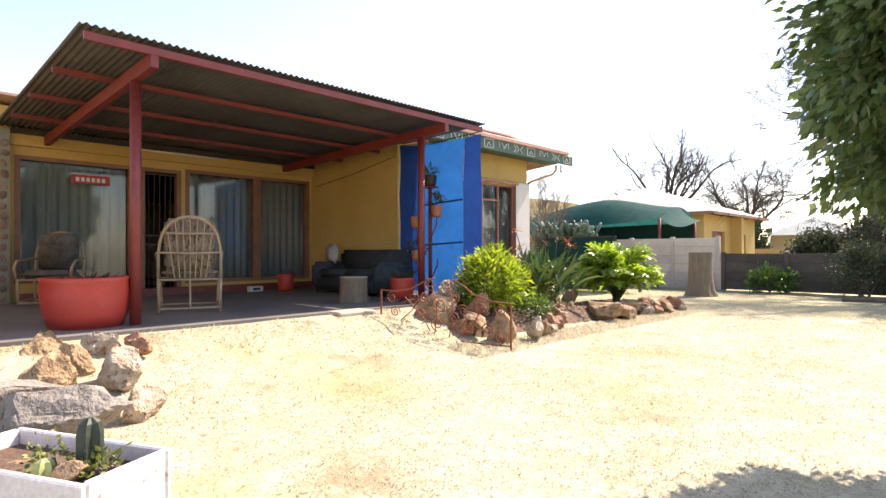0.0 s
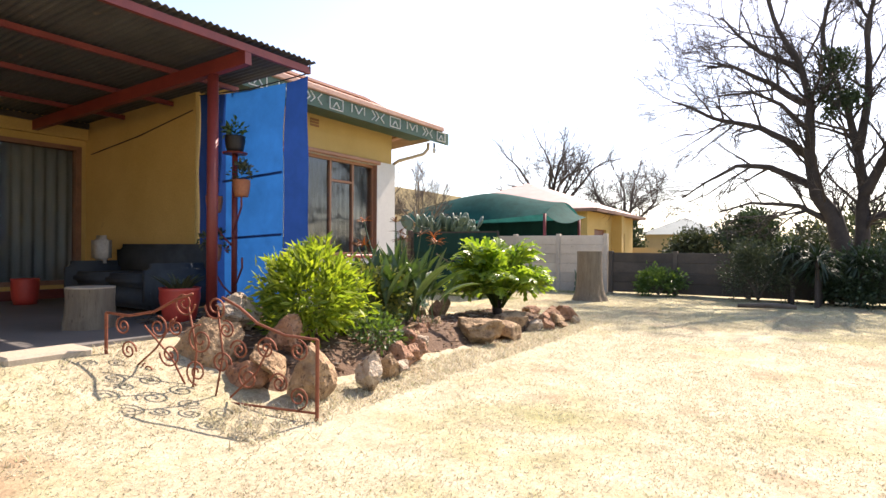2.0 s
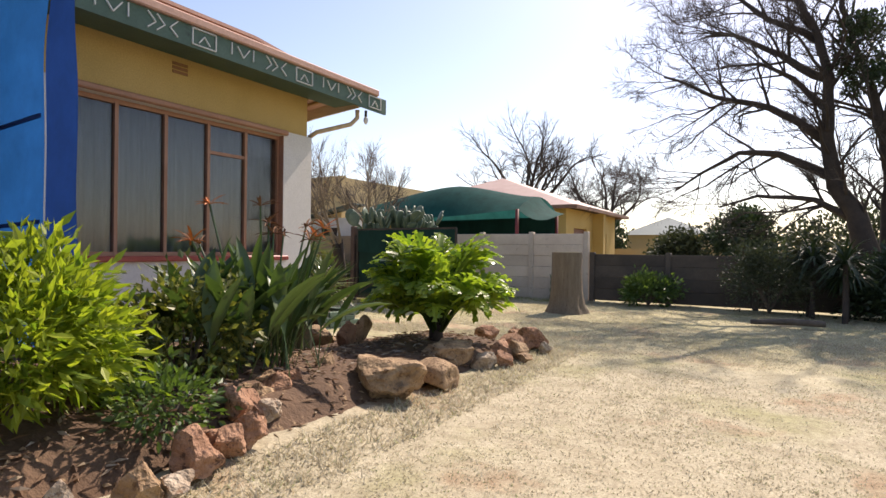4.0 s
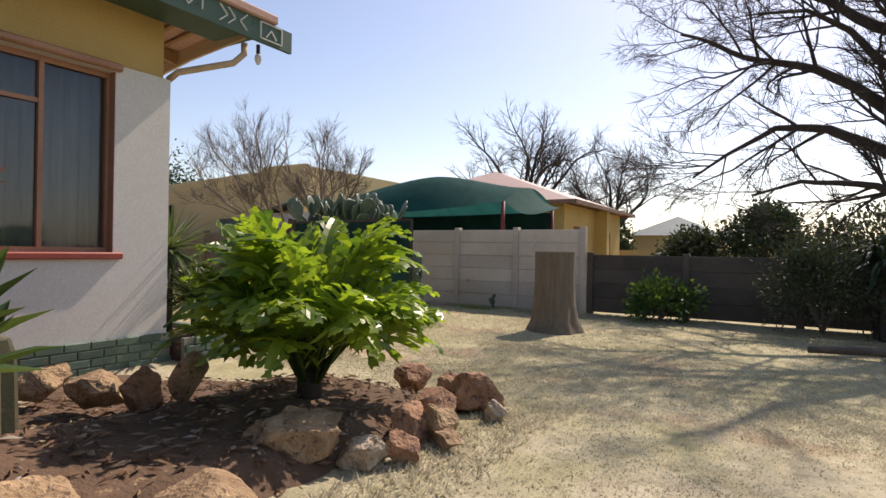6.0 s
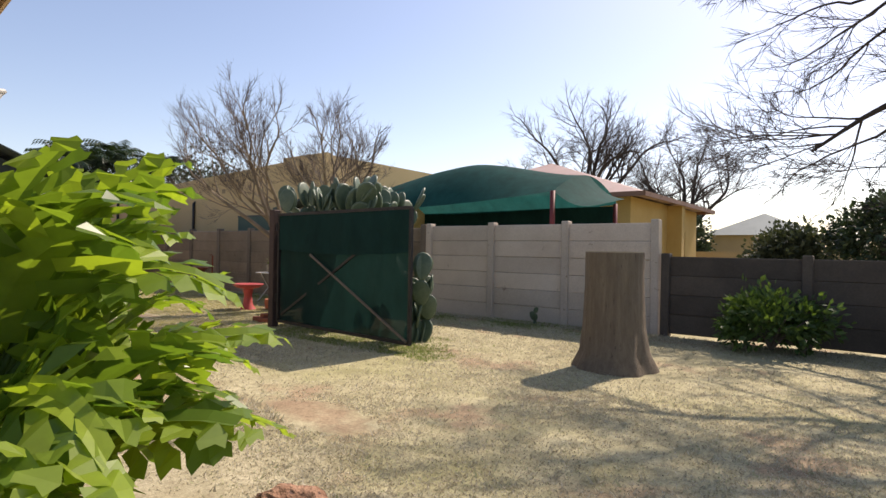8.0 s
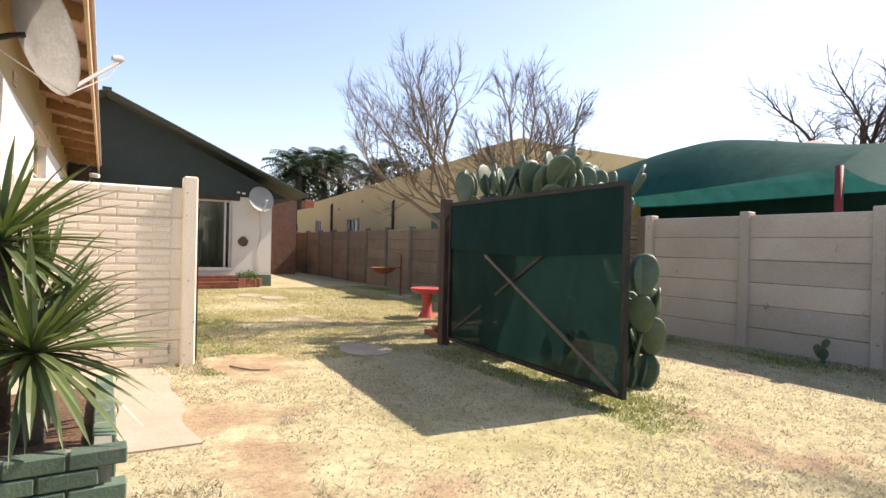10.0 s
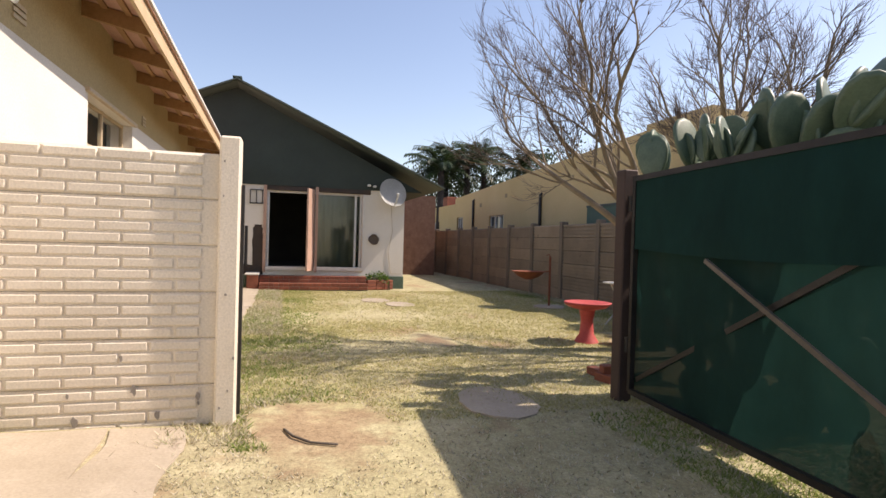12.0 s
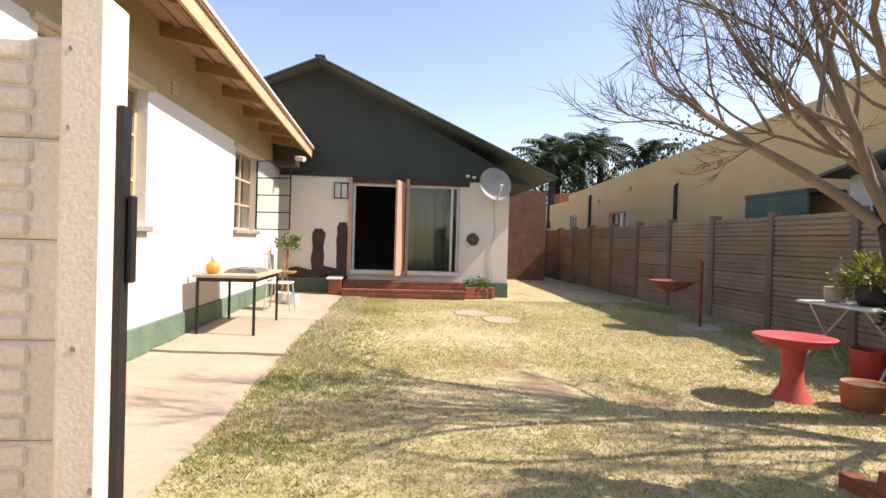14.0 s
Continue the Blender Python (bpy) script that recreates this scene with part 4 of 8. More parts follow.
def bare_tree(name, label, base, stems, material, levels=4, twig=None, **kw):
    """stems: list of (offset, direction, length, radius, seed)."""
    t = thing(name, label, "tree", base)
    tv, tf, lv, lf, wv, wf = [], [], [], [], [], []
    for off, way, ln, r, seed, *lift in stems:
        out = bare_branches(Vector(base) + Vector(off), way, ln, r, seed, levels, **{**kw, **({"rise": lift[0]} if lift else {})})
        tubes_mesh(out[0], 10, tv, tf)
        for l in range(1, levels - 1):
            tubes_mesh(out[l], 6, lv, lf)
        for l in range(max(1, levels - 1), levels + 1):
            tubes_mesh(out[l], 3, wv, wf)
    raw("trunk", tv, tf, material, t, "", True)
    raw("branchwork", lv, lf, material, t, "", True)
    raw("twigwork", wv, wf, twig or material, t, "leafless twigs", True)
    return t


def leaves_mesh(n, place, size, seed, long=1.8, droop=0.0, fold=0.25):
    """n folded leaf blades; place(rnd) gives a point and an outward way."""
    rnd = random.Random(seed)
    vv, ff = [], []
    for _ in range(n):
        p, out = place(rnd)
        d = (out + Vector((rnd.uniform(-0.8, 0.8), rnd.uniform(-0.8, 0.8), rnd.uniform(-0.8, 0.8) - droop))).normalized()
        s = d.orthogonal().normalized()
        s.rotate(Matrix.Rotation(rnd.uniform(0, math.tau), 3, d))
        u = s.cross(d)
        z = size * rnd.uniform(0.6, 1.3)
        k = len(vv)
        w = z / long / 2
        vv += [p, p + d * z * 0.45 + s * w + u * w * fold, p + d * z, p + d * z * 0.45 - s * w + u * w * fold]
        ff += [(k, k + 1, k + 2), (k, k + 2, k + 3)]
    return vv, ff


def clumps(centre, radii, count, seed, clump=0.35, low=-0.6):
    """Places leaves in many small clumps over an uneven ellipsoid."""
    rnd = random.Random(seed)
    cs = []
    c = Vector(centre)
    while len(cs) < count:
        d = Vector((rnd.gauss(0, 1), rnd.gauss(0, 1), rnd.gauss(0, 1))).normalized()
        if d.z < low:
            continue
        f = rnd.uniform(0.55, 1.08)
        cs.append((c + Vector((d.x * radii[0], d.y * radii[1], d.z * radii[2])) * f, d, clump * rnd.uniform(0.6, 1.3)))

    def place(r):
        p, d, s = cs[r.randrange(len(cs))]
        o = Vector([max(-0.85, min(0.85, r.gauss(0, 0.5))) for _ in range(3)])
        return p + o * s, (d + o * 0.7).normalized()

    return place


def bush(name, label, base, radii, n, size, material, seed, count=40, clump=0.3, long=1.8, lift=0.9, category="bush", stem=BARK, low=-0.6, group=""):
    b = thing(name, label, category, base, group)
    c = (base[0], base[1], base[2] + radii[2] * lift)
    rnd = random.Random(seed)
    bm = bmesh.new()
    for i in range(7):
        a = rnd.uniform(0, math.tau)
        tube([base, (base[0] + math.cos(a) * radii[0] * 0.25, base[1] + math.sin(a) * radii[1] * 0.25, base[2] + radii[2] * 0.6), (base[0] + math.cos(a) * radii[0] * 0.6, base[1] + math.sin(a) * radii[1] * 0.6, base[2] + radii[2] * 1.2)], [0.025, 0.016, 0.006], 5, bm)
    part("stemwork", bm, stem, b)
    v, f = leaves_mesh(n, clumps(c, radii, count, seed, clump, low), size, seed, long)
    raw("foliage", v, f, material, b)
    return b


L_GOLD = leaf("golden_green_leaf", (0.12, 0.20, 0.025), (0.36, 0.42, 0.05), 0.5, 0.5)
L_MID = leaf("mid_green_leaf", (0.05, 0.10, 0.025), (0.12, 0.19, 0.05), 0.45, 0.35)
L_DARK = leaf("dark_green_leaf", (0.018, 0.036, 0.015), (0.045, 0.075, 0.03), 0.45, 0.15)
L_OLIVE = leaf("grey_olive_leaf", (0.036, 0.049, 0.026), (0.085, 0.10, 0.054), 0.6, 0.15)
L_SPECK = leaf("speckled_leaf", (0.06, 0.09, 0.025), (0.24, 0.24, 0.06), 0.5, 0.3)
L_BLADE = leaf("strap_leaf", (0.035, 0.07, 0.025), (0.10, 0.16, 0.05), 0.4, 0.25)
L_YUCCA = leaf("yucca_leaf", (0.07, 0.11, 0.045), (0.15, 0.19, 0.08), 0.35, 0.2, True)
L_PHIL = leaf("split_leaf", (0.09, 0.17, 0.03), (0.32, 0.42, 0.05), 0.34, 0.5)
L_TREE = leaf("broad_tree_leaf", (0.06, 0.11, 0.04), (0.15, 0.20, 0.09), 0.5, 0.3)
CACTUS = surface("prickly_pear_skin", (0.075, 0.12, 0.07), (0.13, 0.18, 0.11), 0.5, big=8, fine=60, stain=(0.22, 0.24, 0.18), stain_at=0.68)

ROCK_MATS = [
    surface("tan_rock", (0.22, 0.135, 0.07), (0.50, 0.34, 0.19), 0.9, big=7, fine=32, strength=1.0, dist=0.025, stain=(0.13, 0.075, 0.04), stain_at=0.56),
    surface("red_rock", (0.25, 0.12, 0.065), (0.45, 0.26, 0.155), 0.9, big=7, fine=32, strength=1.0, dist=0.025, stain=(0.09, 0.045, 0.028), stain_at=0.55),
    surface("pale_rock", (0.27, 0.19, 0.12), (0.58, 0.48, 0.36), 0.9, big=7, fine=32, strength=1.0, dist=0.025, stain=(0.17, 0.10, 0.055), stain_at=0.55),
    surface("grey_rock", (0.16, 0.14, 0.115), (0.31, 0.275, 0.23), 0.9, big=6, fine=30, strength=1.0, dist=0.025, stain=(0.09, 0.075, 0.06), stain_at=0.56),
]
ROCK_WORDS = ["rough tan rock edging the flower bed", "reddish brown rock edging the flower bed", "pale weathered rock edging the flower bed", "dark grey rock on the lawn edge"]


def rock(at, size, kind, seed, label="", smoothness=0.0, turn=None, group="bed rocks"):
    """A broken stone: a cube sphere cut by planes and roughened."""
    rnd = random.Random(seed)
    bm = bmesh.new()
    bmesh.ops.create_icosphere(bm, subdivisions=4, radius=1.0)
    planes = [(Vector((rnd.gauss(0, 1), rnd.gauss(0, 1), rnd.gauss(0, 0.8))).normalized(), rnd.uniform(0.42, 0.78)) for _ in range(15 if smoothness < 0.5 else 5)]
    off = Vector((rnd.uniform(0, 50), rnd.uniform(0, 50), rnd.uniform(0, 50)))
    for v in bm.verts:
        p = v.co.copy()
        for n, d in planes:
            over = p.dot(n) - d
            if over > 0:
                p -= n * over * 0.97
        rough = (0.20 * noise.noise(p * 2.2 + off) + 0.10 * abs(noise.noise(p * 5.5 + off)) + 0.06 * noise.noise(p * 13 + off) + 0.03 * noise.noise(p * 30 + off)) * (1 - smoothness)
        p *= 1.08 * (1 + rough)
        v.co = Vector((p.x * size[0], p.y * size[1], p.z * size[2]))
    m = Matrix.Rotation(turn if turn is not None else rnd.uniform(0, math.tau), 4, "Z") @ Matrix.Rotation(rnd.uniform(-0.2, 0.2), 4, "X")
    bm.transform(m)
    low = min(v.co.z for v in bm.verts)
    z = at[2] if len(at) > 2 else ground_at(at[0], at[1]) + 0.02
    bm.transform(Matrix.Translation((at[0], at[1], z - low - size[2] * 0.28)))
    ob = part("rock", bm, ROCK_MATS[kind], None, "", smoothness > 0.5)
    return tagged(ob, label or ROCK_WORDS[kind], "rock", group)


# soil of the flower bed, a low mound between lawn and house
def bed_z(x, y):
    edge = min((-4.75 - x) / 0.4, (x + 8.4) / 0.1, (y - 5.55) / 0.5, (12.15 - y + max(0, (-6.2 - x)) * -0.35) / 0.5)
    return ground_at(x, y) - 0.06 + (0.20 - 0.13 * smooth01((-6.0 - x) / 0.9)) * smooth01(edge) + 0.03 * noise.noise((x * 3, y * 3, 5)) + 0.015 * noise.noise((x * 9, y * 9, 7))


bx = np.arange(-8.34, -4.5, 0.08)
by = np.arange(5.3, 12.4, 0.08)
raw("flower_bed_soil", [(float(x), float(y), bed_z(x, y)) for y in by for x in bx],
    [(j * len(bx) + i, j * len(bx) + i + 1, (j + 1) * len(bx) + i + 1, (j + 1) * len(bx) + i) for j in range(len(by) - 1) for i in range(len(bx) - 1)], SOIL, None, "", True)
tagged(bpy.data.objects["flower_bed_soil"], "red-brown soil mound of the rock-edged flower bed", "soil", kind="structure")

# stones along the edge of the bed, from the iron rail to the far end and back to the house
edge = [(-4.55, 6.95), (-4.72, 7.55), (-5.05, 7.95), (-5.3, 8.5)]
rr = random.Random(4)
for (ax, ay), (cx, cy) in zip(edge, edge[1:]):
    for k in range(4):
        f = (k + rr.uniform(0.2, 0.8)) / 4
        w = rr.uniform(0.09, 0.16)
        rock((ax + (cx - ax) * f - rr.uniform(-0.05, 0.2), ay + (cy - ay) * f), (w * rr.uniform(1.0, 1.4), w, w * rr.uniform(0.8, 1.1)), rr.choice([0, 0, 1, 2]), rr.randrange(9999))
# stones behind the iron rail
for at, size, kind, seed, sm in (
        ((-5.72, 5.72, 0.06), (0.44, 0.36, 0.38), 0, 11, 0.3), ((-5.9, 6.15, 0.42), (0.34, 0.26, 0.2), 2, 12, 0.1), ((-5.35, 6.2, 0.3), (0.24, 0.22, 0.22), 1, 33, 0.1), ((-5.08, 5.82, 0.2), (0.5, 0.15, 0.14), 0, 15, 0.2), ((-5.2, 5.66, 0.02), (0.36, 0.2, 0.16), 1, 32, 0.1),
        ((-4.68, 5.92, 0.0), (0.26, 0.2, 0.27), 0, 13, 0.1), ((-4.5, 6.42, 0.0), (0.17, 0.16, 0.22), 2, 14, 0.0), ((-4.62, 6.85, 0.0), (0.14, 0.13, 0.15), 0, 34, 0.0), ((-5.3, 7.3, 0.1), (0.2, 0.16, 0.16), 1, 35, 0.0)):
    rock(at, size, kind, seed, "", sm)
# stones from the strelitzia to the far end of the bed
for at, size, kind, seed, sm in (
        ((-5.75, 8.4, 0.02), (0.18, 0.14, 0.25), 2, 26, 0.0), ((-5.75, 8.62, 0.05), (0.11, 0.1, 0.1), 0, 27, 0.2), ((-5.42, 8.2, 0.0), (0.18, 0.14, 0.09), 2, 28, 0.1), ((-5.9, 8.92, 0.05), (0.27, 0.22, 0.2), 0, 25, 0.35),
        ((-5.55, 9.02, 0.05), (0.14, 0.13, 0.16), 0, 36, 0.0), ((-5.3, 8.7, 0.0), (0.2, 0.1, 0.06), 1, 37, 0.2), ((-4.98, 9.12, 0.0), (0.46, 0.34, 0.19), 0, 16, 0.0)):
    rock(at, size, kind, seed, "", sm)
for at, size, kind, seed, sm in (
        ((-4.84, 9.68, 0.0), (0.34, 0.18, 0.15), 0, 17, 0.75), ((-5.1, 10.42, 0.04), (0.29, 0.22, 0.19), 0, 18, 0.0), ((-4.8, 10.62, 0.02), (0.15, 0.14, 0.16), 2, 38, 0.15), ((-4.66, 10.78, 0.0), (0.13, 0.11, 0.09), 1, 39, 0.0),
        ((-4.82, 11.12, 0.02), (0.16, 0.14, 0.17), 1, 20, 0.3), ((-4.66, 11.2, 0.0), (0.12, 0.12, 0.14), 0, 21, 0.2), ((-4.86, 11.46, 0.04), (0.14, 0.12, 0.15), 1, 30, 0.75), ((-4.55, 11.1, 0.0), (0.1, 0.09, 0.08), 0, 40, 0.0)):
    rock(at, size, kind, seed, "", sm)
for at, size, kind, seed, sm in (
        ((-5.05, 11.92, 0.04), (0.15, 0.13, 0.13), 1, 19, 0.0), ((-4.82, 11.98, 0.0), (0.26, 0.2, 0.16), 1, 52, 0.1), ((-4.6, 11.85, 0.0), (0.12, 0.1, 0.1), 2, 56, 0.0), ((-5.55, 12.2, 0.0), (0.2, 0.14, 0.12), 1, 57, 0.0),
        ((-6.8, 10.25, 0.12), (0.24, 0.2, 0.17), 0, 22, 0.1), ((-6.4, 10.3, 0.1), (0.16, 0.12, 0.18), 1, 23, 0.1), ((-6.55, 10.75, 0.1), (0.13, 0.13, 0.18), 0, 24, 0.9), ((-7.3, 10.1, 0.12), (0.24, 0.2, 0.15), 0, 29, 0.0)):
    rock(at, size, kind, seed, "", sm)
# the pile by the start of the walk
for at, size, kind, seed in (
        ((-4.3, 0.75, 0.02), (0.50, 0.34, 0.22), 3, 41), ((-4.75, 0.55, 0.25), (0.5, 0.3, 0.12), 3, 42), ((-5.1, 1.45, 0.05), (0.32, 0.24, 0.3), 2, 43), ((-4.45, 1.38, 0.02), (0.24, 0.18, 0.17), 2, 44),
        ((-5.9, 1.55, 0.2), (0.32, 0.24, 0.25), 2, 45), ((-6.1, 1.1, 0.25), (0.34, 0.24, 0.26), 0, 46), ((-6.05, 0.6, 0.25), (0.3, 0.24, 0.28), 2, 47), ((-5.3, 0.2, 0.1), (0.34, 0.28, 0.24), 2, 48),
        ((-5.7, 1.75, 0.3), (0.22, 0.16, 0.14), 1, 49), ((-5.2, 0.95, 0.05), (0.32, 0.26, 0.3), 0, 50), ((-3.75, 0.35, 0.0), (0.26, 0.2, 0.2), 2, 51), ((-3.9, 0.75, 0.0), (0.2, 0.2, 0.2), 0, 53), ((-5.55, 1.2, 0.2), (0.25, 0.2, 0.24), 0, 54), ((-4.0, 0.1, 0.02), (0.32, 0.24, 0.22), 0, 55)):
    big_ = 1.0 if kind == 3 else 0.8
    rock(at, tuple(v * big_ for v in size), kind, seed, "sunlit rock in the heap by the lawn" if kind != 3 else "", 0.1, None, "rock heap")

# golden bush, speckled shrub
bush("golden_bush", "bright yellow-green feathery bush behind the iron rail", (-5.5, 6.72, 0.22), (0.42, 0.44, 0.5), 4600, 0.11, L_GOLD, 61, 70, 0.17, 3.2, 0.95)
bush("speckled_shrub", "small-leaved shrub with yellowing leaves below the strelitzia", (-5.75, 7.85, 0.2), (0.42, 0.5, 0.42), 2600, 0.065, L_SPECK, 62, 60, 0.18, 1.7, 0.85)
bush("low_green_shrub", "low rounded green shrub between the bed rocks", (-5.15, 7.3, 0.15), (0.22, 0.26, 0.2), 800, 0.06, L_MID, 63, 40, 0.15, 2.0, 0.9)


def blade(vv, ff, base, way, length, width, droop, seg=6, cup=0.25, tip=0.0, petiole=0.0):
    """One long leaf with a fold, drooping along its length."""
    d = Vector(way).normalized()
    s = d.cross(Vector((0, 0, 1)))
    s = s.normalized() if s.length > 1e-3 else Vector((1, 0, 0))
    p = Vector(base)
    k = len(vv)
    for i in range(seg + 1):
        f = i / seg
        if f < petiole:
            w = width * 0.08
        else:
            g = (f - petiole) / (1 - petiole)
            w = width * (math.sin(math.pi * min(1, g * 0.9 + 0.1)) ** 0.7) * (1 if g < 1 else 0.05)
        n = s.cross(d)
        vv += [p - s * w / 2 + n * w * cup, p.copy(), p + s * w / 2 + n * w * cup]
        p = p + d * length / seg
        d = (d + Vector((0, 0, -droop / seg))).normalized()
    for i in range(seg):
        a = k + i * 3
        ff += [(a, a + 1, a + 4, a + 3), (a + 1, a + 2, a + 5, a + 4)]


# strelitzia
st = thing("strelitzia", "large strelitzia clump with orange flowers and dry heads", "plant", (-5.75, 8.55, 0.25))
rnd = random.Random(7)
vv, ff = [], []
for i in range(170):
    a = rnd.uniform(0, math.tau)
    out = rnd.uniform(0.1, 0.75)
    b = (-5.85 + rnd.gauss(0, 0.26), 8.45 + rnd.gauss(0, 0.28), 0.25)
    blade(vv, ff, b, (math.cos(a) * out, math.sin(a) * out, 1), rnd.uniform(0.75, 1.15), rnd.uniform(0.10, 0.15), rnd.uniform(0.3, 1.3), 8, 0.3, petiole=0.42)
raw("foliage", vv, ff, L_BLADE, st, "", True)
ORANGE = surface("orange_petal", (0.55, 0.13, 0.02), (0.65, 0.22, 0.04), 0.5, big=20)
DRY = surface("dry_flower_head", (0.16, 0.07, 0.03), (0.26, 0.13, 0.06), 0.9, big=20)
for i in range(11):
    a = rnd.uniform(0, math.tau)
    r = rnd.uniform(0.1, 0.75)
    p0 = Vector((-5.75 + math.cos(a) * r * 0.4, 8.55 + math.sin(a) * r * 0.4, 0.3))
    p1 = Vector((-5.75 + math.cos(a) * r, 8.55 + math.sin(a) * r, rnd.uniform(1.25, 1.72)))
    stalk = part("stalk", tube([p0, p0.lerp(p1, 0.5) + Vector((0, 0, 0.1)), p1], [0.012, 0.01, 0.008], 6), L_BLADE, st)
    vv, ff = [], []
    for k in range(9):
        b = rnd.uniform(0, math.tau)
        blade(vv, ff, p1, (math.cos(b), math.sin(b), rnd.uniform(-0.2, 1.1)), rnd.uniform(0.1, 0.2), 0.022, 0.5, 3, 0.3)
    raw("flower", vv, ff, ORANGE if i % 3 == 0 else DRY, stalk)

# split-leaf philodendron: arching stalks, deeply lobed blades
PHX, PHY = -5.68, 11.1
ph = thing("split_leaf_philodendron", "big split-leaf philodendron with glossy yellow-green leaves", "plant", (PHX, PHY, 0.18))
rnd = random.Random(12)
lv, lf, sv = [], [], bmesh.new()


def lobed(vv, ff, base, way, size, droop, rnd):
    """A long arching blade cut into finger lobes, each with a notched, wavy tip."""
    d = Vector(way).normalized()
    s = d.cross(Vector((0, 0, 1))).normalized()
    s.rotate(Matrix.Rotation(rnd.uniform(-0.95, 0.95), 3, d))
    p = Vector(base) - d * size * 0.12
    lobes = 7
    ribs = []
    for i in range(lobes + 1):
        ribs.append((p.copy(), d.copy()))
        p = p + d * size / lobes
        d = (d + Vector((0, 0, -droop / lobes))).normalized()
    k = len(vv)
    for i, (q, dd) in enumerate(ribs):
        n = s.cross(dd)
        w = size * (0.115 - 0.06 * i / lobes)
        vv += [q - s * w + n * w * 0.35, q, q + s * w + n * w * 0.35]
    for i in range(lobes):
        a = k + i * 3
        ff += [(a, a + 1, a + 4, a + 3), (a + 1, a + 2, a + 5, a + 4)]
    for i in range(lobes + 1):
        q, dd = ribs[i]
        n = s.cross(dd)
        f = i / lobes
        ln = size * (0.42 - 0.32 * abs(f - 0.28) - 0.08 * f) * rnd.uniform(0.85, 1.12)
        for side in ((-1, 1) if i < lobes else (0,)):
            out = (s * side * (1 - 0.45 * f) + dd * (0.15 + 0.85 * f - (0.9 if i == 0 else 0.35 if i == 1 else 0)) + n * 0.12).normalized()
            across = out.cross(n).normalized() * size * 0.044
            fall = Vector((0, 0, -ln * 0.22)) + n * rnd.uniform(-0.02, 0.03)
            r0 = q + s * side * size * (0.09 - 0.05 * f)
            wave = n * size * rnd.uniform(-0.03, 0.03)
            k = len(vv)
            vv += [r0 - across * 0.9, r0 + across * 0.9, r0 + out * ln * 0.45 + across * 0.9 + wave, r0 + out * ln * 0.45 - across * 0.9 - wave,
                   r0 + out * ln * 0.72 + across * 1.5 + fall * 0.4, r0 + out * ln * 0.72 - across * 1.4 + fall * 0.4,
                   r0 + out * ln * 0.9 + across * 1.5 + fall * 0.8, r0 + out * ln * 0.86 + fall * 0.7, r0 + out * ln - across * 0.7 + fall]
            ff += [(k, k + 1, k + 2, k + 3), (k + 3, k + 2, k + 4, k + 5), (k + 5, k + 4, k + 7), (k + 4, k + 6, k + 7), (k + 5, k + 7, k + 8)]


for i in range(92):
    a = rnd.uniform(0, math.tau)
    up = 0.14 + 0.86 * rnd.random() ** 0.9
    reach = 0.42 * math.cos(up * 1.3) + 0.10
    top = Vector((PHX + math.cos(a) * reach, PHY + math.sin(a) * reach, 0.44 + 0.68 * up))
    root = Vector((PHX + math.cos(a) * 0.08, PHY + math.sin(a) * 0.08, 0.25 + 0.35 * rnd.random()))
    mid = root.lerp(top, 0.55) + Vector((0, 0, 0.08))
    tube([root, mid, top], [0.016, 0.012, 0.008], 6, sv)
    lobed(lv, lf, top, (math.cos(a), math.sin(a), 2.0 * up + 0.35), rnd.uniform(0.44, 0.60), rnd.uniform(0.8, 2.1), rnd)
part("stalkwork", sv, L_MID, ph, "", True)
raw("foliage", lv, lf, L_PHIL, ph)
part("trunk", tube([(PHX, PHY, 0.1), (PHX - 0.04, PHY + 0.03, 0.4), (PHX + 0.02, PHY - 0.03, 0.62)], [0.09, 0.08, 0.06], 10), BARKDARK, ph, "dark stubby trunk", True)

# column cactus in the bed
cc = thing("column_cactus", "short ribbed corky column cactus in the bed", "cactus", (-6.3, 9.38, 0.1))
bm = bmesh.new()
rings = []
for i, (z, r) in enumerate(((0.0, 0.2), (0.3, 0.19), (0.6, 0.18), (0.70, 0.15), (0.74, 0.06))):
    rings.append([bm.verts.new((-6.3 + math.cos(k * math.tau / 24) * r * (1 if k % 2 else 0.8), 9.38 + math.sin(k * math.tau / 24) * r * (1 if k % 2 else 0.8), z)) for k in range(24)])
for r0, r1 in zip(rings, rings[1:]):
    for k in range(24):
        bm.faces.new((r0[k], r0[(k + 1) % 24], r1[(k + 1) % 24], r1[k]))
bm.faces.new(rings[-1])
part("column", bm, surface("corky_cactus_skin", (0.06, 0.06, 0.03), (0.11, 0.10, 0.05), 0.8, big=6, fine=50, stain=(0.13, 0.09, 0.05), stain_at=0.55), cc)


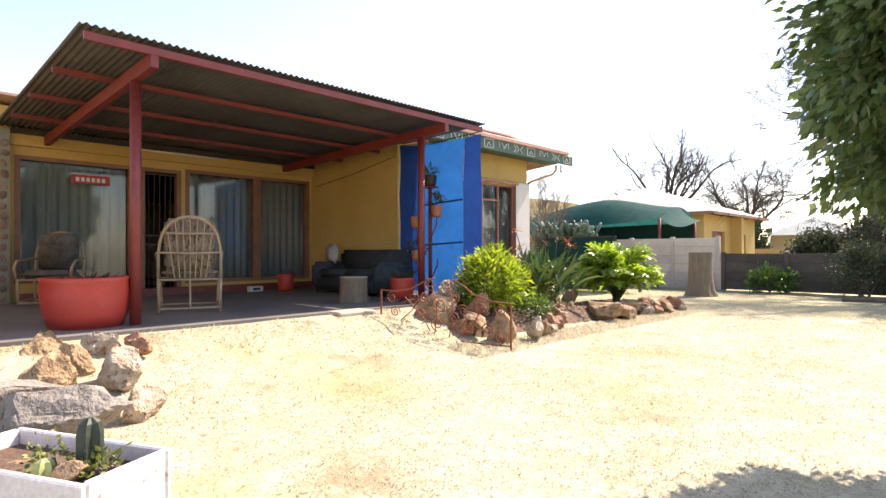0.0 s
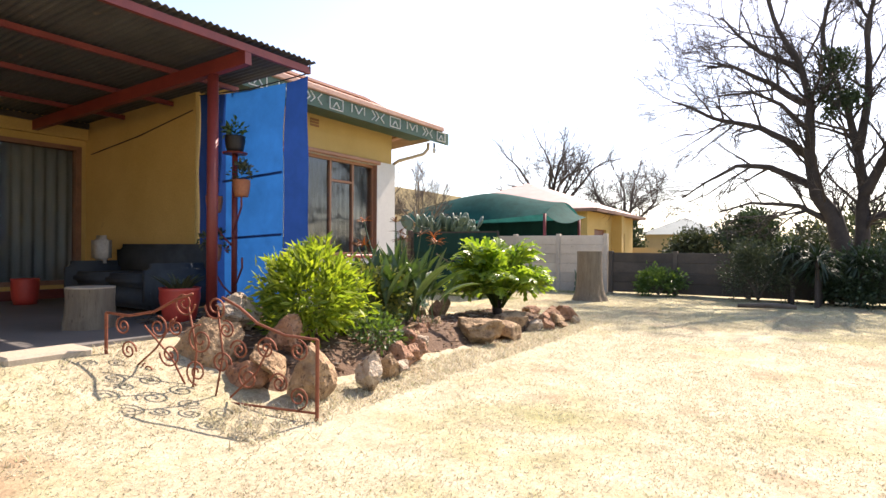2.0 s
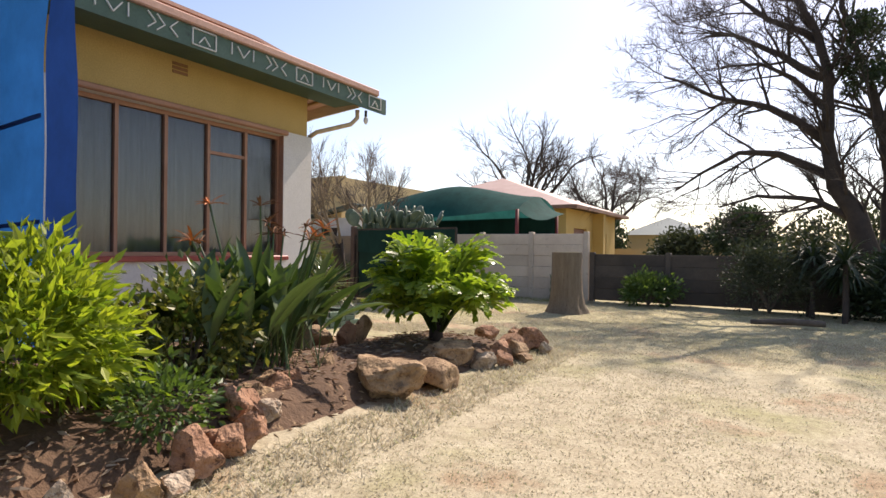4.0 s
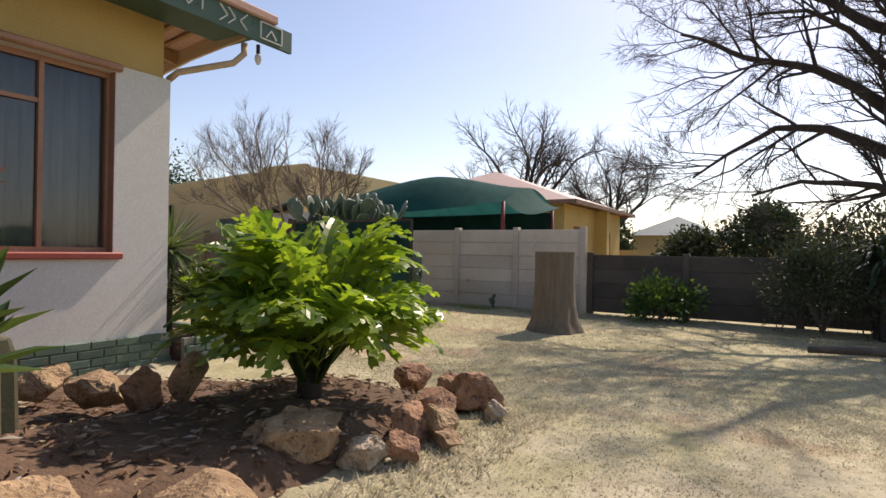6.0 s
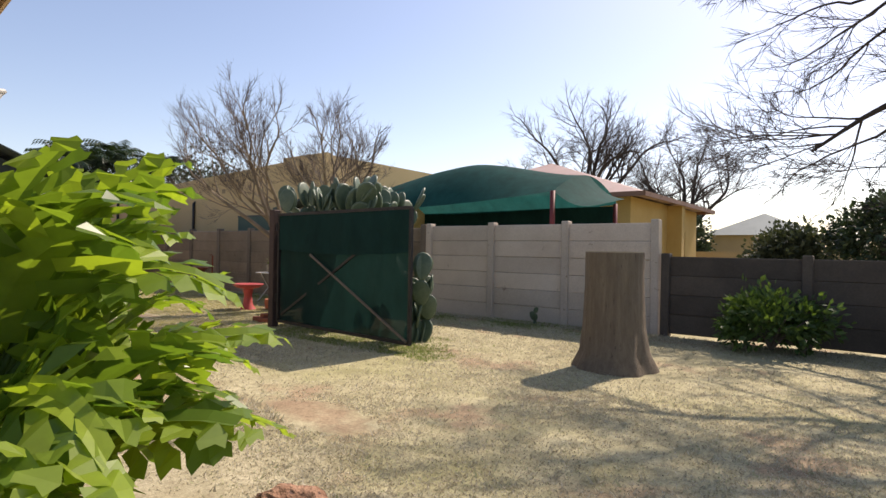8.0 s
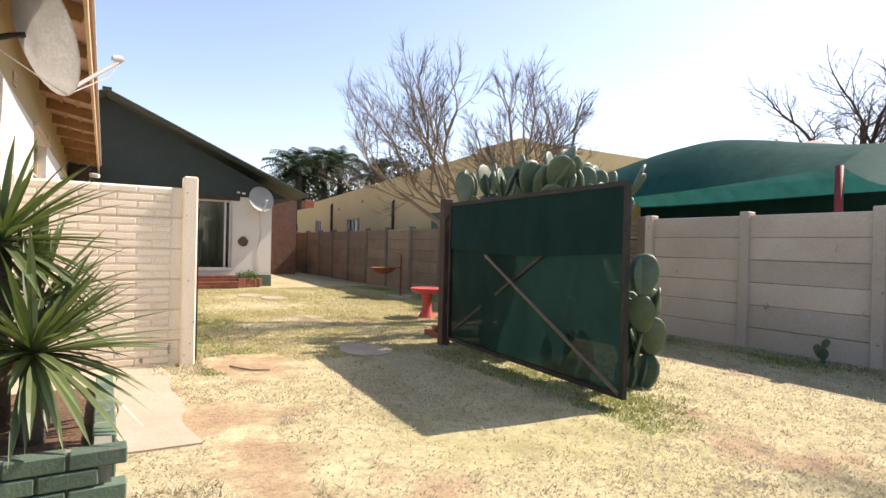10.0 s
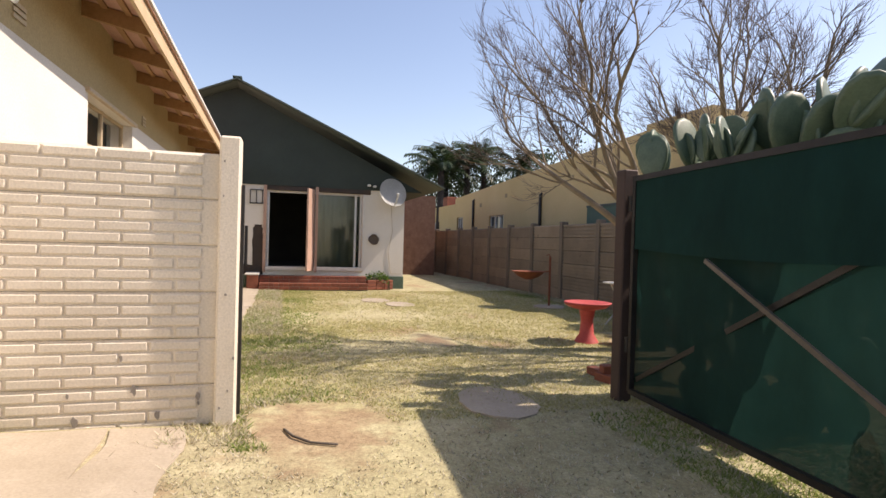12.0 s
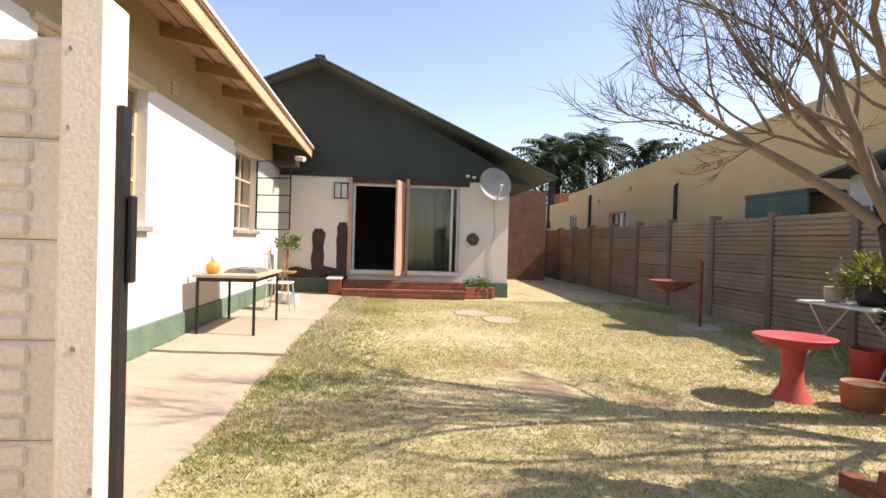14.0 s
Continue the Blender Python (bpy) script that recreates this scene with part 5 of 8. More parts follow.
# prickly pear: chains of flat pads
def pad(bm, base, way, flat, size):
    d, n = Vector(way).normalized(), Vector(flat)
    s = d.cross(n).normalized()
    n = s.cross(d).normalized()
    rings = 10
    loops = []
    for h in (-1, -0.6, 0.6, 1):
        k = 0.86 if abs(h) == 1 else 1.0
        loop = []
        for i in range(14):
            a = i * math.tau / 14
            wide = 0.34 * math.sin(a) * k
            long = 0.5 - 0.5 * math.cos(a) * (k if math.cos(a) < 0 else k)
            loop.append(bm.verts.new(Vector(base) + s * wide * size * (0.8 + 0.35 * long) + d * long * size + n * h * size * 0.045))
        loops.append(loop)
    for l0, l1 in zip(loops, loops[1:]):
        for i in range(14):
            bm.faces.new((l0[i], l0[(i + 1) % 14], l1[(i + 1) % 14], l1[i]))
    bm.faces.new(loops[0][::-1])
    bm.faces.new(loops[-1])
    return Vector(base) + d * size * 0.96, d, n


def prickly_pear(name, label, at, stems, height, size, seed, spread=0.6, slim=None):
    t = thing(name, label, "cactus", at)
    rnd = random.Random(seed)
    for i in range(stems):
        a = rnd.uniform(0, math.tau)
        p = Vector(at) + Vector((math.cos(a) * spread * rnd.random(), math.sin(a) * spread * rnd.random(), -0.05))
        d = Vector((math.cos(a) * 0.3, math.sin(a) * 0.3, 1))
        todo = [(p, d, 0)]
        while todo:
            p, d, lv = todo.pop()
            if p.z > at[2] + height or lv > 6:
                continue
            if slim and p.x + d.x * size > slim:
                d = Vector((-abs(d.x), d.y, d.z))
            if at[1] < 18 and p.y + d.y * size < 16.45:
                d = Vector((d.x, abs(d.y), d.z))
            b = rnd.uniform(0, math.tau)
            bm = bmesh.new()
            q, dd, n = pad(bm, p, d, (math.cos(b), math.sin(b), 0.1), size * rnd.uniform(0.75, 1.15))
            part("pad", bm, CACTUS, t, "", True)
            for k in range(1 if rnd.random() < 0.6 or lv < 1 else 2):
                todo.append((q, (dd + Vector((rnd.uniform(-0.38, 0.38), rnd.uniform(-0.38, 0.38), rnd.uniform(0.1, 0.7)))).normalized(), lv + 1))
    return t


prickly_pear("prickly_pear", "tall prickly pear clump behind the open gate", (-10.7, 17.1, -0.05), 17, 1.95, 0.42, 21, 0.6)
prickly_pear("prickly_pear", "prickly pear leaning past the gate edge", (-8.64, 16.58, -0.05), 8, 0.85, 0.34, 27, 0.13, -8.35)
prickly_pear("prickly_pear", "small prickly pear at the foot of the wall", (-7.3, 19.35, -0.05), 3, 0.5, 0.24, 23, 0.15)
prickly_pear("prickly_pear", "tiny prickly pear at the foot of the wall", (-8.35, 19.4, -0.05), 2, 0.2, 0.16, 24, 0.1)

# yucca in the green brick planter
yu = thing("yucca", "spiky yucca with stiff green rosettes in the planter", "plant", (-8.6, 12.1, 0.2))
rnd = random.Random(31)
for (cx, cy, cz), n, ln in (((-8.5, 12.15, 0.62), 125, 0.62), ((-8.78, 11.98, 1.15), 110, 0.62), ((-9.05, 12.12, 0.8), 60, 0.55)):
    stem = part("stem", tube([(cx, cy, 0.1), (cx, cy, cz)], [0.06, 0.05], 8), BARK, yu, "", True)
    for i in range(n):
        a, u = rnd.uniform(0, math.tau), rnd.uniform(-0.55, 1.0)
        h = math.sqrt(max(0, 1 - u * u))
        vv, ff = [], []
        blade(vv, ff, (cx, cy, cz), (math.cos(a) * h, math.sin(a) * h, u), ln * rnd.uniform(0.75, 1.1), 0.042, 0.25 if u > 0 else 0.5, 4, 0.2)
        raw("leaf_blade", vv, ff, L_YUCCA, stem)

# big sawn stump
TRUNKCUT = surface("weathered_stump_wood", (0.15, 0.115, 0.08), (0.25, 0.20, 0.14), 0.95, big=3, fine=30, strength=0.9, dist=0.015, stretch=(6, 6, 0.6), stain=(0.08, 0.055, 0.04), stain_at=0.6)
CUTTOP = surface("sawn_wood_top", (0.38, 0.31, 0.22), (0.50, 0.43, 0.33), 0.9, big=4, fine=40)


def stump(name, label, at, r, h, seed, flare=1.35, lean=(0, 0)):
    t = thing(name, label, "stump", at)
    rnd = random.Random(seed)
    n = 40
    bm = bmesh.new()
    rings = []
    prof = [(flare * 1.12, -0.08), (flare, 0.02), (1.12, 0.14), (1.02, 0.35), (0.98, 0.7), (1.0, 1.0)]
    for m, f in prof:
        ring = []
        for k in range(n):
            a = k * math.tau / n
            rr_ = r * m * (1 + 0.10 * noise.noise((math.cos(a) * 1.5 + seed, math.sin(a) * 1.5, f * 0.5)) + 0.05 * noise.noise((math.cos(a) * 5, math.sin(a) * 5 + seed, f * 0.8)) + (0.12 * noise.noise((math.cos(a) * 2.5 + 9, math.sin(a) * 2.5, 0)) if f < 0.2 else 0))
            ring.append(bm.verts.new((at[0] + math.cos(a) * rr_ + lean[0] * f, at[1] + math.sin(a) * rr_ + lean[1] * f, at[2] + f * h)))
        rings.append(ring)
    for r0, r1 in zip(rings, rings[1:]):
        for k in range(n):
            bm.faces.new((r0[k], r0[(k + 1) % n], r1[(k + 1) % n], r1[k]))
    top = [v.co.copy() for v in rings[-1]]
    part("trunk", bm, TRUNKCUT, t, "", True)
    bm = bmesh.new()
    a = [bm.verts.new(p) for p in top]
    b = [bm.verts.new(Vector(p) + Vector((0, 0, 0.012))) for p in top]
    bm.faces.new(b)
    for k in range(n):
        bm.faces.new((a[k], a[(k + 1) % n], b[(k + 1) % n], b[k]))
    part("cut_top", bm, CUTTOP, t, "pale sawn top")
    return t


stump("tree_stump", "tall sawn grey tree stump standing on the lawn", (-5.98, 16.75, -0.05), 0.31, 1.25, 5)

# ---- bare trees in the yard and beyond ----
TWIG = surface("grey_brown_twig", (0.085, 0.062, 0.05), (0.14, 0.105, 0.085), 0.9, big=5, fine=50)
gt = bare_tree("bare_garden_tree", "leafless multi-stemmed tree with pale bark leaning over the back lawn", (-13.05, 17.75, -0.08),
               [((-0.05, -0.32, 1.42), (-0.42, -0.80, 0.85), 1.5, 0.045, 3), ((0.0, -0.28, 1.45), (-0.05, -0.72, 1.0), 1.6, 0.044, 5), ((0.04, -0.12, 1.45), (-0.15, -0.85, 0.95), 1.5, 0.042, 8), ((0.06, -0.1, 1.45), (0.15, -0.35, 1.0), 1.5, 0.042, 9), ((0.02, -0.2, 1.45), (-0.5, -0.2, 1.0), 1.4, 0.04, 10)],
               BARKPALE, 4, TWIG, spread=31, rise=0.13, kids=(4, 5), shrink=(0.5, 0.68), first=0.35, thin=0.003)
part("trunk_base", tube([(-13.05, 17.8, -0.2), (-13.06, 17.72, 0.6), (-13.08, 17.55, 1.25), (-13.1, 17.45, 1.5)], [0.15, 0.12, 0.10, 0.06], 12), BARKDARK, gt, "dark rough lower trunk", True)
part("trunk_base", tube([(-13.03, 17.8, 0.1), (-13.0, 17.72, 0.8), (-13.0, 17.65, 1.5)], [0.12, 0.1, 0.06], 12), BARKDARK, gt, "dark rough lower trunk", True)
g2 = bare_tree("bare_garden_tree", "leafless slender tree behind the prickly pears", (-12.45, 18.45, -0.08),
               [((0, 0, 1.5), (-0.35, 0.3, 1), 1.35, 0.05, 13), ((0.02, 0.02, 1.5), (0.05, -0.45, 1), 1.35, 0.048, 15), ((0, 0.02, 1.5), (0.55, 0.1, 1), 1.3, 0.045, 17), ((0, 0, 1.5), (-0.1, 0.1, 1), 1.5, 0.045, 18), ((0, 0, 1.5), (-0.5, -0.3, 1), 1.3, 0.042, 19)],
               BARKPALE, 4, TWIG, spread=31, rise=0.13, kids=(4, 5), shrink=(0.5, 0.68), first=0.35, thin=0.003)
part("trunk_base", tube([(-12.45, 18.45, -0.2), (-12.43, 18.47, 0.7), (-12.45, 18.45, 1.52)], [0.11, 0.09, 0.075], 12), BARKDARK, g2, "dark lower trunk", True)


def limbed_tree(name, label, base, limbs, material, seed, lean=0.5, thin=0.005):
    """A big leafless tree: limbs are (radius at foot, radius at end, depth drift, points as x and z); shoots break out along each."""
    t = thing(name, label, "tree", base)
    rnd = random.Random(seed)
    bv, bf, wv, wf = [], [], [], []
    for r0, r1, drift, pts in limbs:
        n = len(pts) - 1
        line = []
        for i in range(n * 4 + 1):
            k, f = min(n - 1, i // 4), i / 4 - min(n - 1, i // 4)
            x, z = (pts[k][j] + (pts[k + 1][j] - pts[k][j]) * f for j in (0, 1))
            w = 0.10 if 0 < i else 0
            line.append(Vector((x + w * noise.noise((x, z, seed)), base[1] + drift * i / (n * 4) + w * noise.noise((z, x, 3)), z + w * noise.noise((z * 1.3, x, 9)))))
        rad = [r1 + (r0 - r1) * (1 - i / (n * 4)) ** 1.5 for i in range(n * 4 + 1)]
        tubes_mesh([(line, rad)], 9, bv, bf)
        total = sum((q - p).length for p, q in zip(line, line[1:]))
        for c in range(int(total * 2.3) + 3):
            f = 1.0 if c == 0 else rnd.uniform(0.22, 1.0)
            i = min(n * 4 - 1, int(f * n * 4))
            axis = (line[i + 1] - line[i]).normalized()
            side = axis.orthogonal().normalized()
            side.rotate(Matrix.Rotation(rnd.uniform(0, math.tau), 3, axis))
            way = (axis * rnd.uniform(0.5, 1.1) + side * (0.25 if c == 0 else rnd.uniform(0.5, 1.0))).normalized()
            out = bare_branches(line[i], way, rnd.uniform(0.8, 1.5) * (1 if f > 0.4 else 0.8), max(0.012, min(0.045, rad[i] * 0.5)), rnd.randrange(9999), 3, spread=40, rise=0.05, kids=(4, 5), shrink=(0.48, 0.7), first=0.3, thin=thin)
            tubes_mesh(out[0] + out[1], 5, bv, bf)
            tubes_mesh(out[2] + out[3], 3, wv, wf)
    raw("limbwork", bv, bf, material, t, "", True)
    raw("twigwork", wv, wf, material, t, "leafless twigs", True)
    return t


BIG = (-0.45, 20.9, -0.1)
big_tree = limbed_tree("big_bare_tree", "huge dark leafless tree with long limbs behind the low wall", BIG, [
    (0.30, 0.05, -0.4, [(-0.5, -0.1), (-0.5, 1.27), (-0.72, 2.08), (-1.16, 2.83), (-1.27, 3.89), (-1.24, 5.23), (-1.5, 6.17), (-2.04, 7.34), (-2.5, 8.8)]),
    (0.13, 0.03, -0.5, [(-1.27, 3.81), (-1.82, 4.31), (-3.06, 4.91), (-4.1, 5.35), (-4.75, 5.65)]),
    (0.12, 0.025, 0.3, [(-1.2, 3.0), (-2.21, 3.58), (-3.05, 3.71), (-3.93, 3.28), (-4.6, 2.85)]),
    (0.11, 0.03, -0.3, [(-1.24, 5.23), (-2.23, 5.98), (-3.22, 6.53), (-3.8, 6.6)]),
    (0.10, 0.025, -0.6, [(-0.78, 2.0), (-1.54, 2.47), (-2.62, 2.58), (-3.4, 2.3)]),
    (0.09, 0.03, 0.8, [(-1.5, 6.17), (-2.4, 6.9), (-3.2, 7.8), (-3.6, 8.4)]),
    (0.08, 0.025, -1.6, [(-1.25, 4.5), (-1.9, 5.2), (-2.6, 5.5), (-3.3, 5.4)])], BARKDARK, 31)
limbed_tree("big_bare_tree", "dark leafless forked tree beside the huge one over the low wall", (-0.1, 21.1, -0.1), [
    (0.22, 0.05, 0.2, [(-0.15, -0.1), (-0.17, 1.34), (-0.04, 2.78), (-0.19, 3.94), (-0.43, 4.98), (-1.0, 6.99), (-0.82, 8.6)]),
    (0.15, 0.04, -0.6, [(-0.04, 2.78), (0.28, 3.62), (0.83, 4.27), (1.47, 5.29), (2.2, 6.4)]),
    (0.12, 0.05, 0.4, [(-0.19, 3.94), (0.04, 5.5), (-0.03, 7.09), (0.25, 8.4)]),
    (0.10, 0.03, -0.5, [(0.0, 2.06), (0.62, 2.33), (1.48, 2.58), (2.4, 2.9)])], BARKDARK, 35)
# dark creeper clumps caught in the forks
v, f = leaves_mesh(3200, clumps((-0.65, 20.6, 5.6), (0.4, 0.4, 0.8), 20, 91, 0.26, -0.9), 0.09, 91, 1.6)
raw("creeper", v, f, L_DARK, big_tree, "dark green creeper in the crown")
bare_tree("far_bare_tree", "leafless round-crowned tree behind the neighbour's roof", (-18.6, 45, -0.3),
          [((0, 0, 0), (0.02, 0, 1), 5.0, 0.30, 51), ((0, 0, 4.2), (-0.75, 0, 0.8), 4.2, 0.17, 52), ((0, 0, 4.4), (0.75, 0.1, 0.75), 4.0, 0.17, 53), ((0, 0, 4.6), (-0.25, 0.3, 1), 4.0, 0.17, 54), ((0, 0, 4.6), (0.3, -0.3, 1), 3.9, 0.16, 55), ((0, 0, 4.0), (-0.95, -0.2, 0.35), 3.8, 0.13, 56), ((0, 0, 4.0), (0.95, 0, 0.3), 3.4, 0.13, 57)],
          BARKDARK, 4, BARKDARK, spread=40, rise=0.05, kids=(4, 5), shrink=(0.5, 0.66), first=0.35, thin=0.008)
bare_tree("far_bare_tree", "leafless spreading tree behind the neighbour's roof", (-12.6, 45, -0.3),
          [((0, 0, 0), (0.05, 0, 1), 3.6, 0.24, 61), ((0, 0, 3.0), (-0.8, 0, 0.75), 3.2, 0.14, 62), ((0, 0, 3.0), (0.85, 0, 0.6), 2.9, 0.14, 63), ((0, 0, 3.2), (-0.2, 0.2, 1), 3.0, 0.13, 64), ((0, 0, 3.2), (0.35, -0.2, 1), 2.9, 0.12, 65), ((0, 0, 2.8), (-0.95, 0.2, 0.35), 3.0, 0.12, 66)],
          BARKDARK, 4, BARKDARK, spread=40, rise=0.05, kids=(4, 5), shrink=(0.5, 0.66), first=0.35, thin=0.008)

# leafy tree overhanging the start of the walk
lt = thing("leafy_tree", "broad-leaved green tree overhanging the lawn", "tree", (1.05, 4.72, 0))
part("trunk", tube([(1.05, 4.72, -0.1), (1.0, 4.69, 0.9), (0.86, 4.56, 1.8), (0.69, 4.47, 2.9)], [0.14, 0.115, 0.095, 0.05], 10), BARK, lt, "", True)
bm = bmesh.new()
rnd = random.Random(3)
for i in range(14):
    a = rnd.uniform(0, math.tau)
    p = Vector((0.9, 4.6, rnd.uniform(1.5, 2.5)))
    tube([p, p + Vector((math.cos(a) * 0.6, math.sin(a) * 0.6, 0.38)), p + Vector((math.cos(a) * 1.2, math.sin(a) * 1.2, 0.43))], [0.035, 0.022, 0.007], 6, bm)
part("branchwork", bm, BARK, lt, "", True)
v, f = leaves_mesh(90000, clumps((0.57, 4.53, 2.63), (1.44, 1.2, 1.38), 440, 77, 0.22, -0.98), 0.09, 77, 1.9, 0.6)
raw("crown", v, f, L_TREE, lt)

# bushes along the low wall and the far gardens
bush("wall_bush", "green bush with yellowish leaves at the low wall", (-4.8, 19.1, 0.0), (0.66, 0.4, 0.34), 2000, 0.10, L_MID, 71, 40, 0.22, 1.8, 0.9)
bush("grey_bush", "grey-green twiggy bush at the low wall", (-2.35, 18.9, 0.0), (0.75, 0.6, 0.66), 8000, 0.07, L_OLIVE, 72, 70, 0.28, 2.5, 0.95)
bush("dark_shrub", "dense dark shrub under the big bare tree", (0.3, 19.0, 0.0), (1.4, 0.75, 0.68), 11000, 0.10, L_DARK, 73, 80, 0.35, 2.2, 0.9)
ag = thing("strap_leaved_plant", "large clump of drooping dark strap leaves", "plant", (-1.25, 18.8, 0))
rnd = random.Random(44)
for i in range(7):
    cx, cy, cz = -1.25 + rnd.gauss(0, 0.4), 18.8 + rnd.gauss(0, 0.25), rnd.uniform(0.7, 1.35)
    part("stem", tube([(cx, cy, -0.1), (cx, cy, cz)], [0.05, 0.04], 6), BARKDARK, ag)
    vv, ff = [], []
    for k in range(60):
        a, u = rnd.uniform(0, math.tau), rnd.uniform(-0.3, 1.0)
        h = math.sqrt(1 - u * u)
        blade(vv, ff, (cx, cy, cz), (math.cos(a) * h, math.sin(a) * h, u), rnd.uniform(0.5, 0.8), 0.045, 1.6, 5, 0.15)
    raw("rosette", vv, ff, L_DARK, ag)


def far_tree(label, at, radii, n, material, seed, size=0.2):
    t = thing("leafy_garden_tree", label, "tree", at)
    part("trunk", tube([at, (at[0], at[1], at[2] + radii[2])], [radii[0] * 0.12, radii[0] * 0.06], 8), BARKDARK, t, "", True)
    v, f = leaves_mesh(n, clumps((at[0], at[1], at[2] + radii[2] * 1.15), radii, 70, seed, radii[0] * 0.35, -0.75), size, seed, 1.6)
    raw("crown", v, f, material, t)


far_tree("round grey-green tree behind the low wall", (-6.2, 33, 0.0), (1.25, 1.2, 0.95), 6500, L_OLIVE, 81, 0.17)
far_tree("round dark evergreen behind the low wall", (-3.6, 33, 0.9), (1.25, 1.2, 0.98), 6500, L_DARK, 82, 0.17)
far_tree("green garden tree beside the neighbour's house", (-12.6, 42, -0.3), (1.9, 1.8, 1.8), 6000, L_DARK, 83)
far_tree("grey-green garden tree beyond the low wall", (0.8, 36, -0.3), (2.8, 2.0, 1.5), 6500, L_OLIVE, 84)
far_tree("grey-green garden tree beyond the low wall", (6.5, 38, -0.3), (3.2, 2.0, 1.7), 6500, L_OLIVE, 85)
far_tree("dark leafy tree behind the tan house", (-37, 29, -0.3), (3.0, 2.5, 3.3), 5000, L_DARK, 86)
far_tree("dark leafy tree below the palms", (-40, 23.5, -0.3), (3.4, 3.0, 2.7), 6000, L_DARK, 88)
far_tree("dark leafy tree behind the tan house", (-43, 27, -0.3), (3.0, 2.5, 2.9), 4000, L_DARK, 87)

# feather palms behind the back building
for (px, py, pz), seed in (((-36.0, 23.0, 5.5), 1), ((-37.5, 24.5, 6.0), 2), ((-35.5, 21.4, 4.9), 3), ((-38.0, 22.4, 5.7), 4), ((-36.5, 26.2, 5.4), 5)):
    pm = thing("feather_palm", "dark feathery palm behind the back building", "palm", (px, py, -0.2), "palms")
    part("trunk", tube([(px, py, -0.2), (px, py, pz)], [0.22, 0.16], 10), BARKDARK, pm, "", True)
    rnd = random.Random(seed)
    vv, ff = [], []
    for i in range(42):
        a, u = rnd.uniform(0, math.tau), rnd.uniform(0.0, 1.0)
        d = Vector((math.cos(a), math.sin(a), 1.6 * u)).normalized()
        p = Vector((px, py, pz))
        for k in range(14):
            p = p + d * 0.15
            d = (d + Vector((0, 0, -0.10))).normalized()
            s = d.cross(Vector((0, 0, 1))).normalized()
            for side in (-1, 1):
                n0 = len(vv)
                w = s * side * 0.42 * math.sin(math.pi * (k + 1.5) / 16) + d * 0.2 + Vector((0, 0, -0.14))
                vv += [p, p + d * 0.13, p + w]
                ff.append((n0, n0 + 1, n0 + 2))
    raw("fronds", vv, ff, L_DARK, pm)

v, f = leaves_mesh(9000, (lambda r: (Vector((r.uniform(-120, 60), r.uniform(75, 95), r.uniform(-0.5, 1.0) + r.random() ** 2 * 3.2)), Vector((0, -1, 0.3)))), 1.2, 5, 1.4)
tagged(raw("far_tree_belt", v, f, L_OLIVE), "hazy belt of far trees", "trees", kind="stuff")

# ---- terrace: doors, curtains, furniture ----
WOODRED = surface("red_brown_frame", (0.20, 0.095, 0.055), (0.28, 0.14, 0.08), 0.6, big=3, fine=40)
LACE = surface("lace_curtain", (0.66, 0.66, 0.64), (0.8, 0.8, 0.77), 0.95, big=5, fine=60, stretch=(1, 5, 0.4))
for i, (y0, y1, z0, z1) in enumerate(BACKH):
    w = thing("window_2" if i == 0 else "door_1" if i == 1 else "window_3", "red-brown framed terrace window with drawn curtains" if i != 1 else "open terrace doorway with barred security gate", "window" if i != 1 else "door", kind="structure")
    bm = bmesh.new()
    ys = [y0, y1] if i < 2 else [y0, 5.9, y1]
    for y in ys:
        box(PX - 0.14, PX + 0.012, max(y0, y - 0.08), min(y1, y + 0.08), z0, z1, bm)
    box(PX - 0.14, PX + 0.008, y0, y1, z1 - 0.07, z1, bm)
    if i != 1:
        box(PX - 0.14, PX - 0.025, y0, y1, z0, z0 + 0.07, bm)
    part("window_frame" if i != 1 else "door_frame", bm, WOODRED, w)
    if i == 1:
        bm = bmesh.new()
        for k in range(7):
            y = y0 + 0.07 + k * (y1 - y0 - 0.14) / 6
            tube([(PX - 0.08, y, z0 + 0.04), (PX - 0.08, y, z1 - 0.08)], 0.009, 6, bm)
        for z in (z0 + 0.06, z0 + 0.95, z0 + 1.12, z1 - 0.12):
            box(PX - 0.09, PX - 0.07, y0 + 0.06, y1 - 0.06, z, z + 0.03, bm)
        part("security_gate", bm, BLACK, w, "black barred security gate")
    else:
        for a, b in zip(ys, ys[1:]):
            p = part("pane", box(PX - 0.085, PX - 0.08, a + 0.03, b - 0.03, z0 + 0.06, z1 - 0.06), GLASS, w)
            p.visible_shadow = False
        curtain("curtain", "x", PX - 0.32, y0 - 0.05, y1 + 0.05, z0 - 0.1, z1 + 0.05, LACE, "grey lace curtain drawn behind the terrace window", 0.16)
setting("step_terrace", box(PX + 0.002, PX + 0.14, 1.7, PY - 0.03, TZ - 0.05, TZ + 0.14, bevel=0.012), surface("red_polished_step", (0.16, 0.035, 0.03), (0.22, 0.06, 0.045), 0.5), "dark red step along the terrace wall", "step")
# stone-faced pier at the end of the terrace wall
pier = thing("stone_pier", "pier faced with small mottled stones", "wall", (PX + 0.1, 1.3, TZ), kind="structure")
part("core", box(PX - 0.2, PX + 0.2, 0.55, 1.58, TZ - 0.3, 3.2), MORTAR, pier)
pebble = bpy.data.meshes.new("stone")
bm = bmesh.new()
bmesh.ops.create_icosphere(bm, subdivisions=1, radius=1.0)
bm.to_mesh(pebble)
bm.free()
rnd = random.Random(9)
